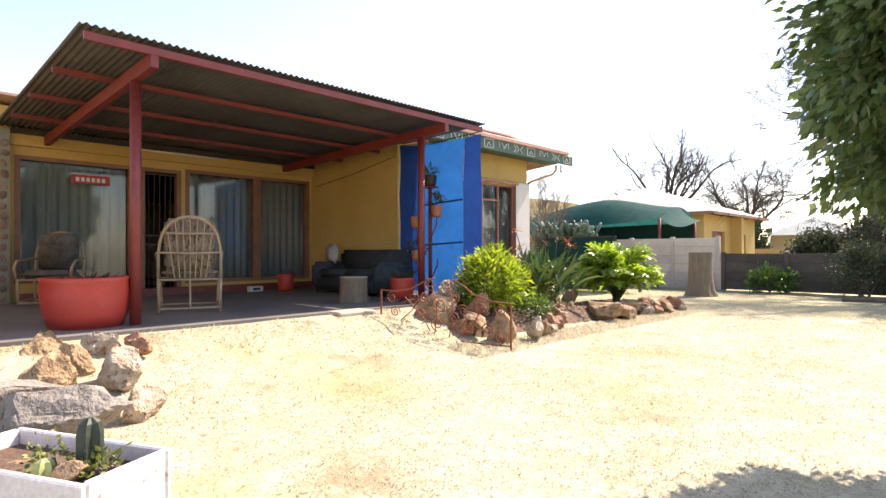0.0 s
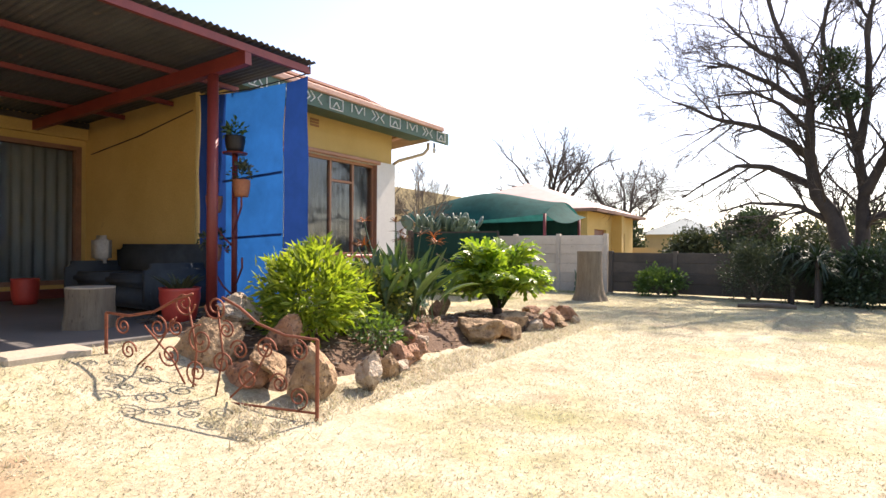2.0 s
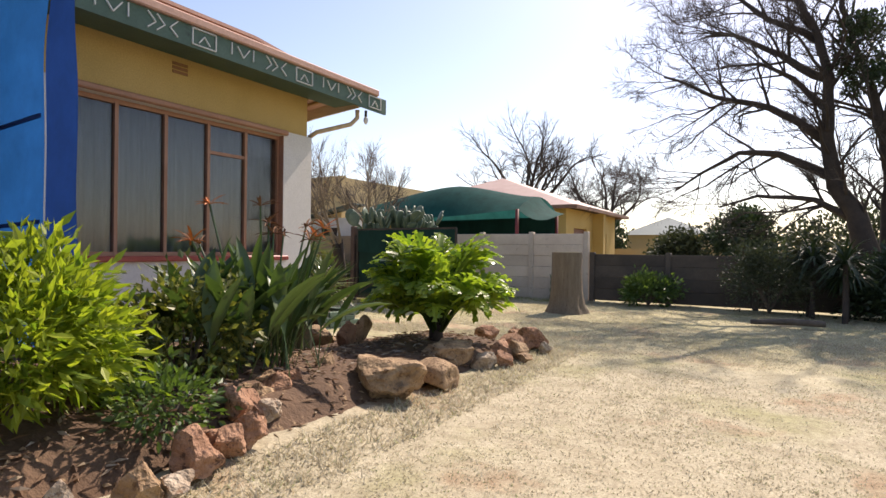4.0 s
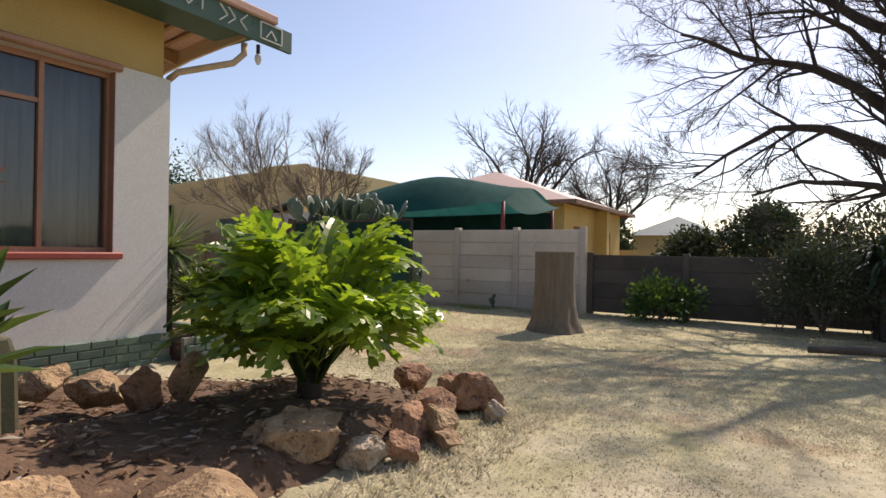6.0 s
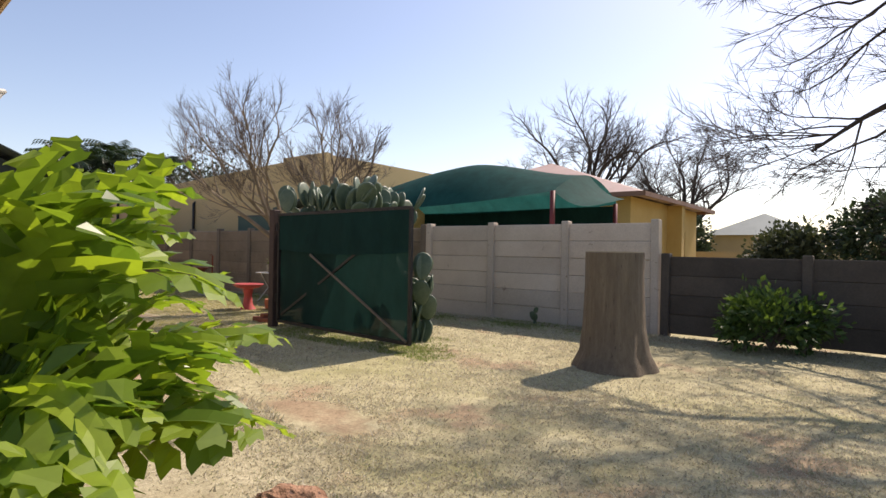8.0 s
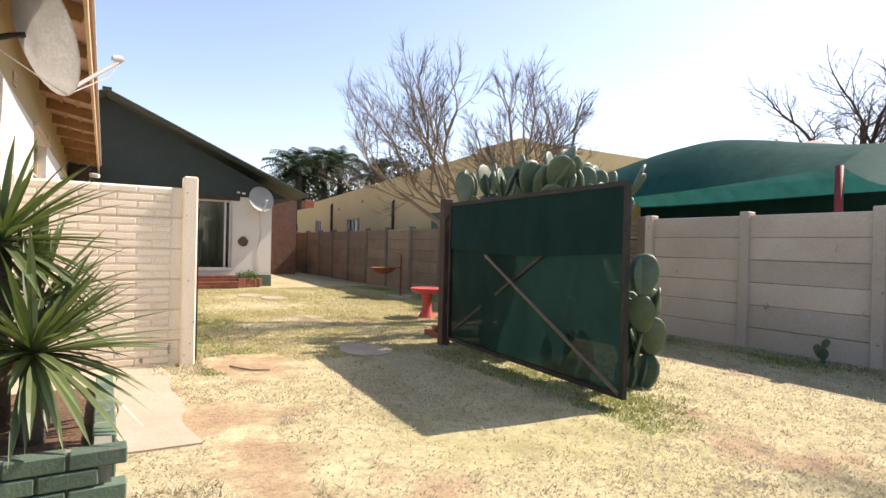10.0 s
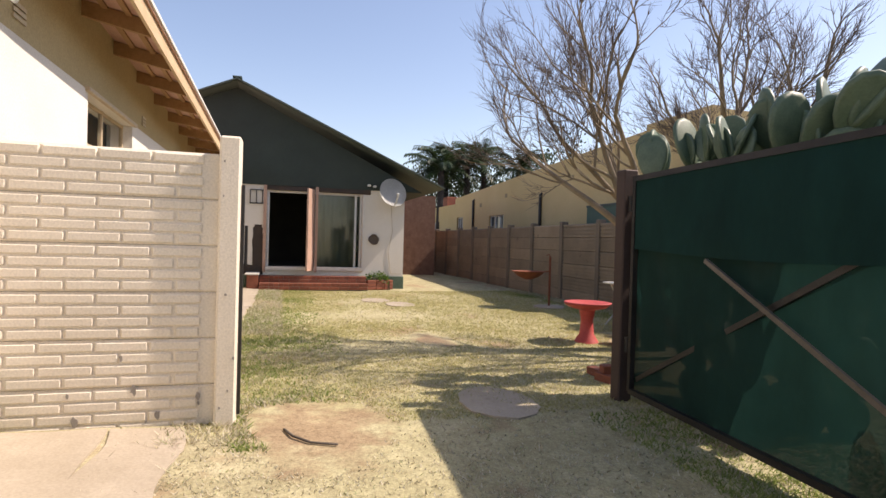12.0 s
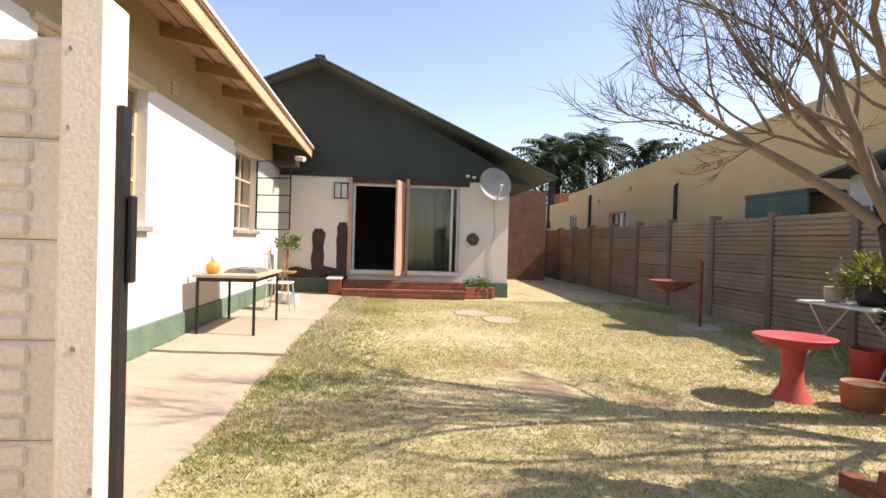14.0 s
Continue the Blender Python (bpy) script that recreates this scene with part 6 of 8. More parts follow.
for k in range(150):
    ob = piece("stone", pebble, surface("mottled_stone", (0.16, 0.09, 0.06), (0.34, 0.28, 0.24), 0.9, big=3, vary=0.6) if not pebble.materials else pebble.materials[0], pier,
               Matrix.LocRotScale((PX + 0.2, 0.62 + 0.11 * (k % 9) + rnd.uniform(-0.02, 0.02), TZ + 0.08 + 0.165 * (k // 9) + rnd.uniform(-0.02, 0.02)), Euler((rnd.uniform(0, 6), 0, 0)), (0.025, rnd.uniform(0.04, 0.065), rnd.uniform(0.06, 0.085))))
tl = thing("tube_light", "white fluorescent tube fitting on the terrace wall plate", "lamp", (PX + 0.1, 4.3, 3.2))
part("batten", box(PX + 0.004, PX + 0.07, 3.4, 5.2, 3.14, 3.2, bevel=0.01), PAINTW, tl)
part("tube", tube([(PX + 0.09, 3.45, 3.15), (PX + 0.09, 5.15, 3.15)], 0.018, 10), PAINTW, tl, "", True)
sg = thing("door_sign", "small red sign with white marks on the window", "sign", (PX, 2.75, 2.45))
part("board", box(PX + 0.004, PX + 0.02, 2.45, 3.05, 2.44, 2.6, bevel=0.006), surface("red_sign", (0.35, 0.03, 0.03), (0.42, 0.05, 0.04), 0.5), sg)
for k in range(6):
    part("mark", box(PX + 0.02, PX + 0.024, 2.52 + k * 0.08, 2.57 + k * 0.08, 2.48, 2.55), PAINTW, sg)

# blue sheet hung from canopy corner to house corner
def cloth(name, c, amount, clear=0.0):
    m, nt, b = nodes_of(name, 0.7)
    f = noise_of(nt, 3.0, 5, 0.7)
    col = ramp(nt, f, [(0.3, tuple(v * 0.8 for v in c)), (0.7, tuple(v * 1.15 for v in c))])
    nt.links.new(col, b.inputs["Base Color"])
    tr = nt.nodes.new("ShaderNodeBsdfTranslucent")
    nt.links.new(col, tr.inputs["Color"])
    ms = nt.nodes.new("ShaderNodeMixShader")
    ms.inputs["Fac"].default_value = amount
    nt.links.new(b.outputs["BSDF"], ms.inputs[1])
    nt.links.new(tr.outputs["BSDF"], ms.inputs[2])
    nt.links.new(ms.outputs["Shader"], nt.nodes["Material Output"].inputs["Surface"])
    return m


BLUE1 = cloth("blue_sheet", (0.012, 0.115, 0.37), 0.38)
BLUE2 = cloth("doubled_blue_sheet", (0.01, 0.05, 0.22), 0.3)
bs = thing("blue_sheet", "blue plastic sheet hung as a wind screen beside the post", "sheet", (-7.3, 7.3, 3.2))


def sheet_part(name, x0, x1, z0, material, label, off=0.0):
    vv, ff, nx_, nz_ = [], [], 24, 26
    for i in range(nx_ + 1):
        for j in range(nz_ + 1):
            x = x0 + (x1 - x0) * i / nx_
            f = j / nz_
            topz = 3.33 - 0.08 * (x + 8.4) / 2.2 - 0.05 * math.sin((x + 8.4) / 2.2 * math.pi)
            z = z0 + (topz - z0) * f
            vv.append((x, 7.31 + off + 0.035 * noise.noise((x * 2.2, 0, z * 1.3)) + 0.02 * math.sin(x * 9 + z) * (1 - f), z))
    for i in range(nx_):
        for j in range(nz_):
            a = i * (nz_ + 1) + j
            ff.append((a, a + nz_ + 1, a + nz_ + 2, a + 1))
    return raw(name, vv, ff, material, bs, label, True)


sheet_part("sheet", -7.75, -6.62, 0.5, BLUE1, "sunlit single layer of blue sheet")
sheet_part("sheet_fold", -8.33, -7.75, 0.5, BLUE2, "dark doubled blue edge", 0.012)
sheet_part("sheet_fold", -6.62, -6.22, 0.5, BLUE2, "dark doubled blue edge", 0.012)
for z in (1.35, 2.1):
    part("seam", beam((-7.75, 7.275, z), (-6.62, 7.275, z + 0.05), 0.012, 0.03), BLUE2, bs)
part("cord", tube([(-8.36, 7.33, 3.33), (-7.3, 7.33, 3.26), (-6.25, 7.36, 3.3), (-6.24, 7.36, 3.39)], 0.008, 6), BLACK, bs, "black hanging cord")

# rattan armchairs
CANE = surface("pale_cane", (0.30, 0.21, 0.13), (0.42, 0.32, 0.21), 0.6, big=8, fine=60)
CUSH = surface("worn_print_cushion", (0.16, 0.11, 0.07), (0.40, 0.32, 0.22), 0.95, big=14, fine=60, stain=(0.05, 0.04, 0.035), stain_at=0.53, stretch=(1, 1, 0.25))


def rattan_chair(label, at, face, cushion, big=1.0):
    """Arched cane chair; local y is forward."""
    t = thing("rattan_armchair", label, "chair", at, "terrace armchairs")
    turn = math.atan2(-face[0], face[1])
    M = Matrix.Translation(at) @ Matrix.Rotation(turn, 4, "Z") @ Matrix.Scale(big, 4)
    L = lambda pts: [M @ Vector(p) for p in pts]
    arch = [(-0.34 * math.cos(a), -0.32 - 0.10 * math.sin(a) - 0.02, 0.42 + 0.72 * math.sin(a) ** 0.5 if math.sin(a) > 0 else 0.42) for a in [math.pi * i / 18 for i in range(19)]]
    part("back_hoop", tube(L(arch), 0.02, 8), CANE, t, "", True)
    for s in (-1, 1):
        part("leg", tube(L([(s * 0.33, -0.32, 0), (s * 0.34, -0.32, 0.45)]), 0.02, 8), CANE, t, "", True)
        part("leg", tube(L([(s * 0.33, 0.34, 0), (s * 0.34, 0.34, 0.42)]), 0.02, 8), CANE, t, "", True)
        part("armrest", tube(L([(s * 0.34, -0.34, 0.72), (s * 0.37, -0.05, 0.70), (s * 0.38, 0.25, 0.68), (s * 0.37, 0.38, 0.58), (s * 0.35, 0.36, 0.42)]), 0.02, 8), CANE, t, "", True)
        for z in (0.08, 0.40):
            part("side_rail", tube(L([(s * 0.33, -0.32, z), (s * 0.33, 0.34, z)]), 0.015, 6), CANE, t)
    for y in (-0.32, 0.34):
        for z in (0.06, 0.40):
            part("cross_rail", tube(L([(-0.33, y, z), (0.33, y, z)]), 0.015, 6), CANE, t)
        part("strut", tube(L([(0, y, 0.06), (0, y, 0.40)]), 0.013, 6), CANE, t)
    for i in range(7):
        x = -0.24 + 0.08 * i
        h = 0.42 + 0.76 * math.sqrt(max(0.05, 1 - (x / 0.34) ** 2))
        part("spoke", tube(L([(x * 0.7, -0.34, 0.42), (x, -0.42, h)]), 0.009, 6), CANE, t)
    for z, w in ((0.72, 0.33), (0.95, 0.31)):
        part("hoop_rail", tube(L([(-w, -0.37, z), (0, -0.43, z - 0.01), (w, -0.37, z)]), 0.016, 6), CANE, t)
    bm = box(-0.31, 0.31, -0.28, 0.34, 0.42, 0.54)
    bmesh.ops.bevel(bm, geom=bm.edges[:], offset=0.05, segments=3, affect="EDGES")
    bm.transform(M)
    part("seat_cushion", bm, cushion, t, "", True)
    bm = box(-0.28, 0.28, -0.36, -0.26, 0.52, 1.12)
    bmesh.ops.bevel(bm, geom=bm.edges[:], offset=0.045, segments=3, affect="EDGES")
    bm.transform(M)
    part("back_cushion", bm, cushion, t, "worn patterned cushion", True)
    return t


rattan_chair("pale rattan armchair with a worn patterned cushion, seen from behind", (-7.95, 3.12, TZ), (-0.93, 0.36), CUSH, 1.12)
rattan_chair("dim rattan armchair with a dark cushion by the curtained window", (-10.45, 2.0, TZ), (0.75, -0.4), surface("dark_cushion", (0.05, 0.045, 0.04), (0.16, 0.15, 0.14), 0.95, big=5))

# red planter pot
REDPOT = surface("red_glazed_pot", (0.42, 0.04, 0.03), (0.52, 0.06, 0.04), 0.45, big=3, fine=50, stain=(0.3, 0.05, 0.04), stain_at=0.66)


def pot(name, label, at, r, h, material, soil=True, flare=0.8):
    t = thing(name, label, "pot", at)
    part("pot", lathe([(r * flare, 0.0), (r * (flare + 0.12), h * 0.25), (r, h * 0.7), (r * 0.98, h * 0.92), (r * 1.02, h), (r * 0.93, h), (r * 0.9, h * 0.9)], at, 28), material, t, "", True)
    if soil:
        part("soil", lathe([(r * 0.9, h * 0.8), (r * 0.89, h * 0.905)], at, 20), SOIL, t)
    return t


big = pot("flower_pot", "huge red round pot standing by the canopy post", (-7.12, 1.68, TZ), 0.44, 0.54, REDPOT)
vv, ff = [], []
rnd = random.Random(5)
for i in range(60):
    a = rnd.uniform(0, math.tau)
    blade(vv, ff, (-7.12 + math.cos(a) * 0.3 * rnd.random(), 1.68 + math.sin(a) * 0.3 * rnd.random(), TZ + 0.46), (math.cos(a) * 0.7, math.sin(a) * 0.7, 1), rnd.uniform(0.08, 0.2), 0.02, 0.6, 3)
raw("seedling_clump", vv, ff, L_DARK, big)
p2 = pot("flower_pot", "red tapered pot with a dry succulent", (-7.05, 6.25, TZ), 0.21, 0.38, REDPOT, flare=0.72)
vv, ff = [], []
for i in range(70):
    a = rnd.uniform(0, math.tau)
    blade(vv, ff, (-7.05 + math.cos(a) * 0.1, 6.25 + math.sin(a) * 0.1, TZ + 0.35), (math.cos(a) * 0.8, math.sin(a) * 0.8, 1), rnd.uniform(0.12, 0.32), 0.022, 0.8, 4)
raw("succulent", vv, ff, L_OLIVE, p2)
pot("flower_pot", "bright red round pot by the sofa end", (-10.55, 6.1, TZ), 0.17, 0.36, REDPOT)

# sofa with loose cushion
SOFA = surface("dark_blue_grey_fabric", (0.025, 0.032, 0.04), (0.05, 0.06, 0.07), 0.9, big=3, fine=80)


def soft_box(x0, x1, y0, y1, z0, z1, r=0.06):
    bm = box(x0, x1, y0, y1, z0, z1)
    bmesh.ops.bevel(bm, geom=bm.edges[:], offset=r, segments=3, affect="EDGES")
    return bm


sf = thing("sofa", "dark blue-grey fabric sofa against the yellow wall", "sofa", (-8.85, 6.8, TZ))
part("base", soft_box(-9.95, -7.75, 6.35, 7.2, TZ + 0.06, TZ + 0.34), SOFA, sf, "", True)
part("backrest", soft_box(-9.9, -7.8, 6.98, 7.24, TZ + 0.3, TZ + 0.86, 0.08), SOFA, sf, "", True)
for x in (-9.95, -7.98):
    part("armrest", soft_box(x, x + 0.24, 6.3, 7.2, TZ + 0.08, TZ + 0.62, 0.08), SOFA, sf, "", True)
for k in range(2):
    part("seat_cushion", soft_box(-9.7 + k * 0.86, -8.86 + k * 0.86, 6.32, 7.0, TZ + 0.32, TZ + 0.48, 0.05), SOFA, sf, "", True)
for x in (-9.85, -7.85):
    for y in (6.42, 7.12):
        part("foot", tube([(x, y, TZ), (x, y, TZ + 0.08)], 0.03, 8), BLACK, sf)
ck = thing("loose_cushion", "pale grey patterned cushion propped on the sofa arm", "cushion", (-9.85, 6.75, TZ + 0.6))
bm = soft_box(-10.05, -9.65, 6.7, 6.86, TZ + 0.58, TZ + 0.98, 0.07)
part("cover", bm, surface("pale_print", (0.35, 0.33, 0.3), (0.5, 0.48, 0.44), 0.95, big=9), ck, "", True)
stump("stump_seat", "low sawn log stump used as a stool on the terrace", (-7.4, 5.5, TZ), 0.22, 0.40, 8, 1.1)
wb = thing("white_tub", "small white plastic tub on the terrace floor", "tub", (-10.9, 5.6, TZ))
part("tub", box(-10.98, -10.84, 5.45, 5.75, TZ, TZ + 0.11, bevel=0.012), PAINTW, wb)
part("label", box(-10.839, -10.835, 5.52, 5.68, TZ + 0.03, TZ + 0.08), SOFA, wb)
# pale slab shape in place of sunlight on the floor edge
slabs = thing("sun_patch_slab", "pale slab standing for a sunlit patch at the terrace edge", "slab", (-6.3, 4.6, 0.36))
part("slab", box(-6.5, -6.15, 4.35, 4.95, 0.3, 0.425, bevel=0.02), CONCRETE, slabs)

# red steel plant stand with hanging pots
ps = thing("plant_stand", "red steel plant stand with curled arms and small pots", "plant stand", (-7.2, 7.05, TZ))
part("pole", tube([(-7.2, 7.05, TZ), (-7.2, 7.05, 2.38)], 0.035, 10), REDSTEEL, ps, "", True)
part("foot", box(-7.45, -6.95, 6.85, 7.22, TZ, TZ + 0.03), REDSTEEL, ps)
part("top_tray", lathe([(0.14, 0), (0.15, 0.02)], (-7.2, 7.05, 2.38), 20), REDSTEEL, ps)
TERRA = surface("terracotta", (0.34, 0.12, 0.06), (0.44, 0.18, 0.09), 0.8, big=5)
for z, dx in ((1.72, 0.26), (1.55, -0.26), (1.0, 0.28), (0.95, -0.26)):
    s = 1 if dx > 0 else -1
    part("arm", tube([(-7.2, 7.03, z - 0.3), (-7.2 + dx * 0.5, 6.98, z - 0.18), (-7.2 + dx, 6.95, z), (-7.2 + dx, 6.95, z + 0.12)], 0.012, 6), REDSTEEL, ps)
    part("scroll", tube([(-7.2 + s * (0.03 + 0.09 * (1 - k / 14) * abs(math.cos(k * 0.5))), 7.0, z - 0.32 - 0.07 * math.sin(k * 0.5) * (1 - k / 16)) for k in range(14)], 0.007, 5), REDSTEEL, ps)
for (x, z, r), leafy in (((-6.94, 1.84, 0.1), True), ((-7.46, 1.67, 0.1), False), ((-7.2, 2.4, 0.12), True), ((-7.46, 1.07, 0.09), True)):
    y = 6.95 if z < 2.3 else 7.05
    q = pot("flower_pot", "small terracotta pot with trailing plant on the stand" if z < 2.3 else "dark pot with leafy plant on top of the stand", (x, y, z), r, 0.2, TERRA if z < 2.3 else BLACK, flare=0.75)
    if leafy:
        v, f = leaves_mesh(160, clumps((x, y, z + 0.26), (0.1, 0.1, 0.1), 12, int(z * 100), 0.08), 0.06, 3, 1.8)
        raw("plant", v, f, L_MID if z > 2.3 else L_OLIVE, q)

# wrought iron rail in front of the bed
rail = thing("iron_rail", "rusty red wrought iron scroll rail leaning at the bed", "rail", (-5.2, 5.3, 0.1))
RA, RB = Vector((-6.12, 5.03, 0.14)), Vector((-4.26, 5.57, 0.0))
rd = (RB - RA)


def rp(u, h):
    return RA + rd * u + Vector((0, 0, h))


part("end_post", tube([rp(0, -0.06), rp(0, 0.56)], 0.014, 8), RUST, rail)
part("end_post", tube([rp(1, -0.08), rp(1, 0.58)], 0.014, 8), RUST, rail)
part("bottom_rail", tube([rp(0, 0.03), rp(0.5, 0.0), rp(1, 0.05)], 0.01, 6), RUST, rail)
part("top_rail", tube([rp(0, 0.56), rp(0.12, 0.56), rp(0.25, 0.62), rp(0.36, 0.74), rp(0.44, 0.8)], 0.011, 6), RUST, rail, "", True)
part("top_rail", tube([rp(0.58, 0.8), rp(0.66, 0.74), rp(0.74, 0.64), rp(0.86, 0.58), rp(1, 0.58)], 0.011, 6), RUST, rail, "", True)


def scroll(u, h, r, way=1, turns=1.7, start=0.0):
    pts = []
    n = int(16 * turns)
    for k in range(n + 1):
        a = start + way * k / 16 * math.tau
        q = r * (1 - 0.85 * k / n)
        pts.append(rp(u, h) + rd.normalized() * math.cos(a) * q + Vector((0, 0, math.sin(a) * q)))
    part("scroll", tube(pts, 0.0075, 5), RUST, rail)


for u, h, r, w, s in ((0.09, 0.47, 0.075, 1, 1.6), (0.09, 0.12, 0.08, -1, 4.7), (0.12, 0.28, 0.08, 1, 0), (0.27, 0.50, 0.09, -1, 1.6), (0.33, 0.3, 0.1, 1, 3.1), (0.40, 0.72, 0.1, -1, 0), (0.48, 0.45, 0.12, 1, 1.6),
                       (0.55, 0.72, 0.1, 1, 3.1), (0.46, 0.2, 0.1, -1, 4.7), (0.58, 0.3, 0.09, 1, 0), (0.66, 0.42, 0.08, -1, 3.1), (0.70, 0.22, 0.09, 1, 1.6), (0.78, 0.46, 0.09, 1, 0), (0.84, 0.22, 0.08, -1, 3.1),
                       (0.92, 0.48, 0.08, -1, 1.6), (0.92, 0.14, 0.085, 1, 4.7), (0.22, 0.14, 0.07, 1, 2), (0.36, 0.52, 0.07, 1, 2), (0.6, 0.56, 0.07, -1, 2)):
    scroll(u, h, r, w, 1.8, s)
for a, b in (((0.1, 0.06), (0.36, 0.6)), ((0.44, 0.02), (0.42, 0.7)), ((0.55, 0.02), (0.56, 0.7)), ((0.62, 0.05), (0.8, 0.5)), ((0.2, 0.5), (0.42, 0.05))):
    m_ = ((a[0] + b[0]) / 2 + 0.03, (a[1] + b[1]) / 2)
    part("curved_bar", tube([rp(*a), rp(*m_), rp(*b)], 0.008, 5), RUST, rail, "", True)

# white planter box by the start with small cacti
WPINK = surface("peeling_white_planter", (0.60, 0.52, 0.49), (0.74, 0.70, 0.67), 0.8, big=4, fine=50, stain=(0.45, 0.22, 0.19), stain_at=0.60)
pl = thing("planter_box", "peeling white and pink planter box with small cacti", "planter", (-2.75, 0.55, 0))
U, V = Vector((-0.90, -0.43, 0)).normalized(), Vector((0.43, -0.90, 0)).normalized()
A0 = Vector((-2.48, 0.90, 0))


def obox(u0, u1, v0, v1, z0, z1, bevel=0.008):
    bm = box(u0, u1, v0, v1, z0, z1, bevel=bevel)
    bm.transform(Matrix(((U.x, V.x, 0, A0.x), (U.y, V.y, 0, A0.y), (0, 0, 1, 0), (0, 0, 0, 1))))
    return bm


for args in ((0, 0.9, 0, 0.03, 0, 0.40), (0, 0.9, 0.39, 0.42, 0, 0.40), (0, 0.03, 0.03, 0.39, 0, 0.40), (0.87, 0.9, 0.03, 0.39, 0, 0.40)):
    part("side", obox(*args), WPINK, pl)
part("soil", obox(0.03, 0.87, 0.03, 0.39, 0, 0.33, 0), SOIL, pl)


def opos(u, v, z):
    return A0 + U * u + V * v + Vector((0, 0, z))


def ribbed(parent, at, r, h, material, name="column"):
    bm = bmesh.new()
    rings = []
    for f, m in ((0, 0.9), (0.3, 1), (0.75, 1), (0.92, 0.8), (1, 0.3)):
        rings.append([bm.verts.new(Vector(at) + Vector((math.cos(k * math.tau / 12) * r * m * (1 if k % 2 else 0.62), math.sin(k * math.tau / 12) * r * m * (1 if k % 2 else 0.62), f * h))) for k in range(12)])
    for r0, r1 in zip(rings, rings[1:]):
        for k in range(12):
            bm.faces.new((r0[k], r0[(k + 1) % 12], r1[(k + 1) % 12], r1[k]))
    bm.faces.new(rings[-1])
    part(name, bm, material, parent)


c1 = thing("small_cactus", "dark ribbed column cactus with pale edges in the planter", "cactus", opos(0.22, 0.2, 0.33))
ribbed(c1, opos(0.22, 0.2, 0.31), 0.05, 0.25, surface("dark_cactus", (0.018, 0.028, 0.018), (0.04, 0.055, 0.035), 0.6, big=8))
c2 = thing("small_cactus", "small pale green barrel cactus in the planter", "cactus", opos(0.3, 0.33, 0.33))
ribbed(c2, opos(0.3, 0.33, 0.31), 0.04, 0.12, surface("pale_cactus", (0.25, 0.30, 0.10), (0.36, 0.40, 0.16), 0.6, big=8))
bush("planter_weed", "pale green succulent sprigs in the planter", tuple(opos(0.14, 0.2, 0.32)), (0.06, 0.06, 0.05), 120, 0.028, L_SPECK, 91, 12, 0.05, 1.5, 0.9, "plant")
bush("planter_weed", "pale green succulent sprigs in the planter", tuple(opos(0.42, 0.2, 0.32)), (0.06, 0.06, 0.06), 100, 0.03, L_SPECK, 92, 12, 0.05, 1.5, 0.9, "plant")
rock(tuple(opos(0.2, 0.3, 0.34)), (0.06, 0.05, 0.045), 0, 93, "round pebble in the planter box", 0.9)
rc = thing("red_pipe", "short faded red pipe lying on the rocks", "pipe", (-3.35, 0.15, 0.2))
part("pipe", tube([(-3.1, 0.25, 0.3), (-3.65, -0.2, 0.3)], 0.1, 18), surface("faded_red", (0.42, 0.14, 0.13), (0.55, 0.24, 0.22), 0.6), rc, "", True)
rock((-3.4, 0.02, 0.0), (0.35, 0.3, 0.2), 2, 94, "sunlit rock in the heap by the lawn", 0.1, None, "rock heap")

# floodlight and gutter pipe at the house corner
cl = thing("corner_floodlight", "small clear bulb lamp under the eave corner", "lamp", (-7.9, 12.45, 3.42))
part("holder", tube([(-7.9, 12.45, 3.46), (-7.9, 12.45, 3.36)], 0.022, 8), BLACK, cl)
part("bulb", lathe([(0.015, 0), (0.04, 0.05), (0.035, 0.1), (0.015, 0.12)], (-7.9, 12.45, 3.24), 12), PAINTW, cl, "", True)
gp_ = thing("downpipe", "pale gutter pipe bent round under the front eave", "pipe", (-8.2, 11.9, 3.2))
part("pipe", tube([(-7.95, 12.3, 3.44), (-7.95, 12.3, 3.32), (-8.0, 12.2, 3.2), (-8.3, 11.75, 3.02), (-8.42, 11.72, 2.95)], 0.035, 10), BARGE, gp_, "", True)
vent = thing("air_brick", "terracotta air brick in the yellow wall", "vent", (FX, 9.5, 3.38))
for k in range(3):
    part("slot", box(FX + 0.002, FX + 0.012, 9.42, 9.62, 3.32 + 0.05 * k, 3.355 + 0.05 * k), surface("air_brick", (0.26, 0.12, 0.05), (0.32, 0.16, 0.07)), vent)
wire = thing("wall_cable", "thin dark cable along the yellow wall", "cable", (FX, 7.2, 3))
part("cable", tube([(PX + 0.2, PY - 0.012, 2.75), (-9.8, PY - 0.012, 2.9), (FX + 0.0, PY - 0.012, 3.12)], 0.008, 5), BLACK, wire)

# ---- green brick planter at the house corner ----
pb = thing("brick_planter", "low planter of green painted bricks at the house corner", "planter", (-8.3, 12.1, -0.05))
gb = bpy.data.meshes.new("brick")
bm = box(-0.11, 0.11, -0.05, 0.05, -0.036, 0.036, bevel=0.006)
bm.to_mesh(gb)
bm.free()
part("core", box(-8.155, -8.105, 11.745, 12.48, -0.3, 0.245), MORTAR, pb)
part("core", box(-9.58, -8.155, 12.41, 12.48, -0.3, 0.245), MORTAR, pb)
part("soil", box(-9.58, -8.155, 11.76, 12.41, -0.3, 0.19), SOIL, pb)
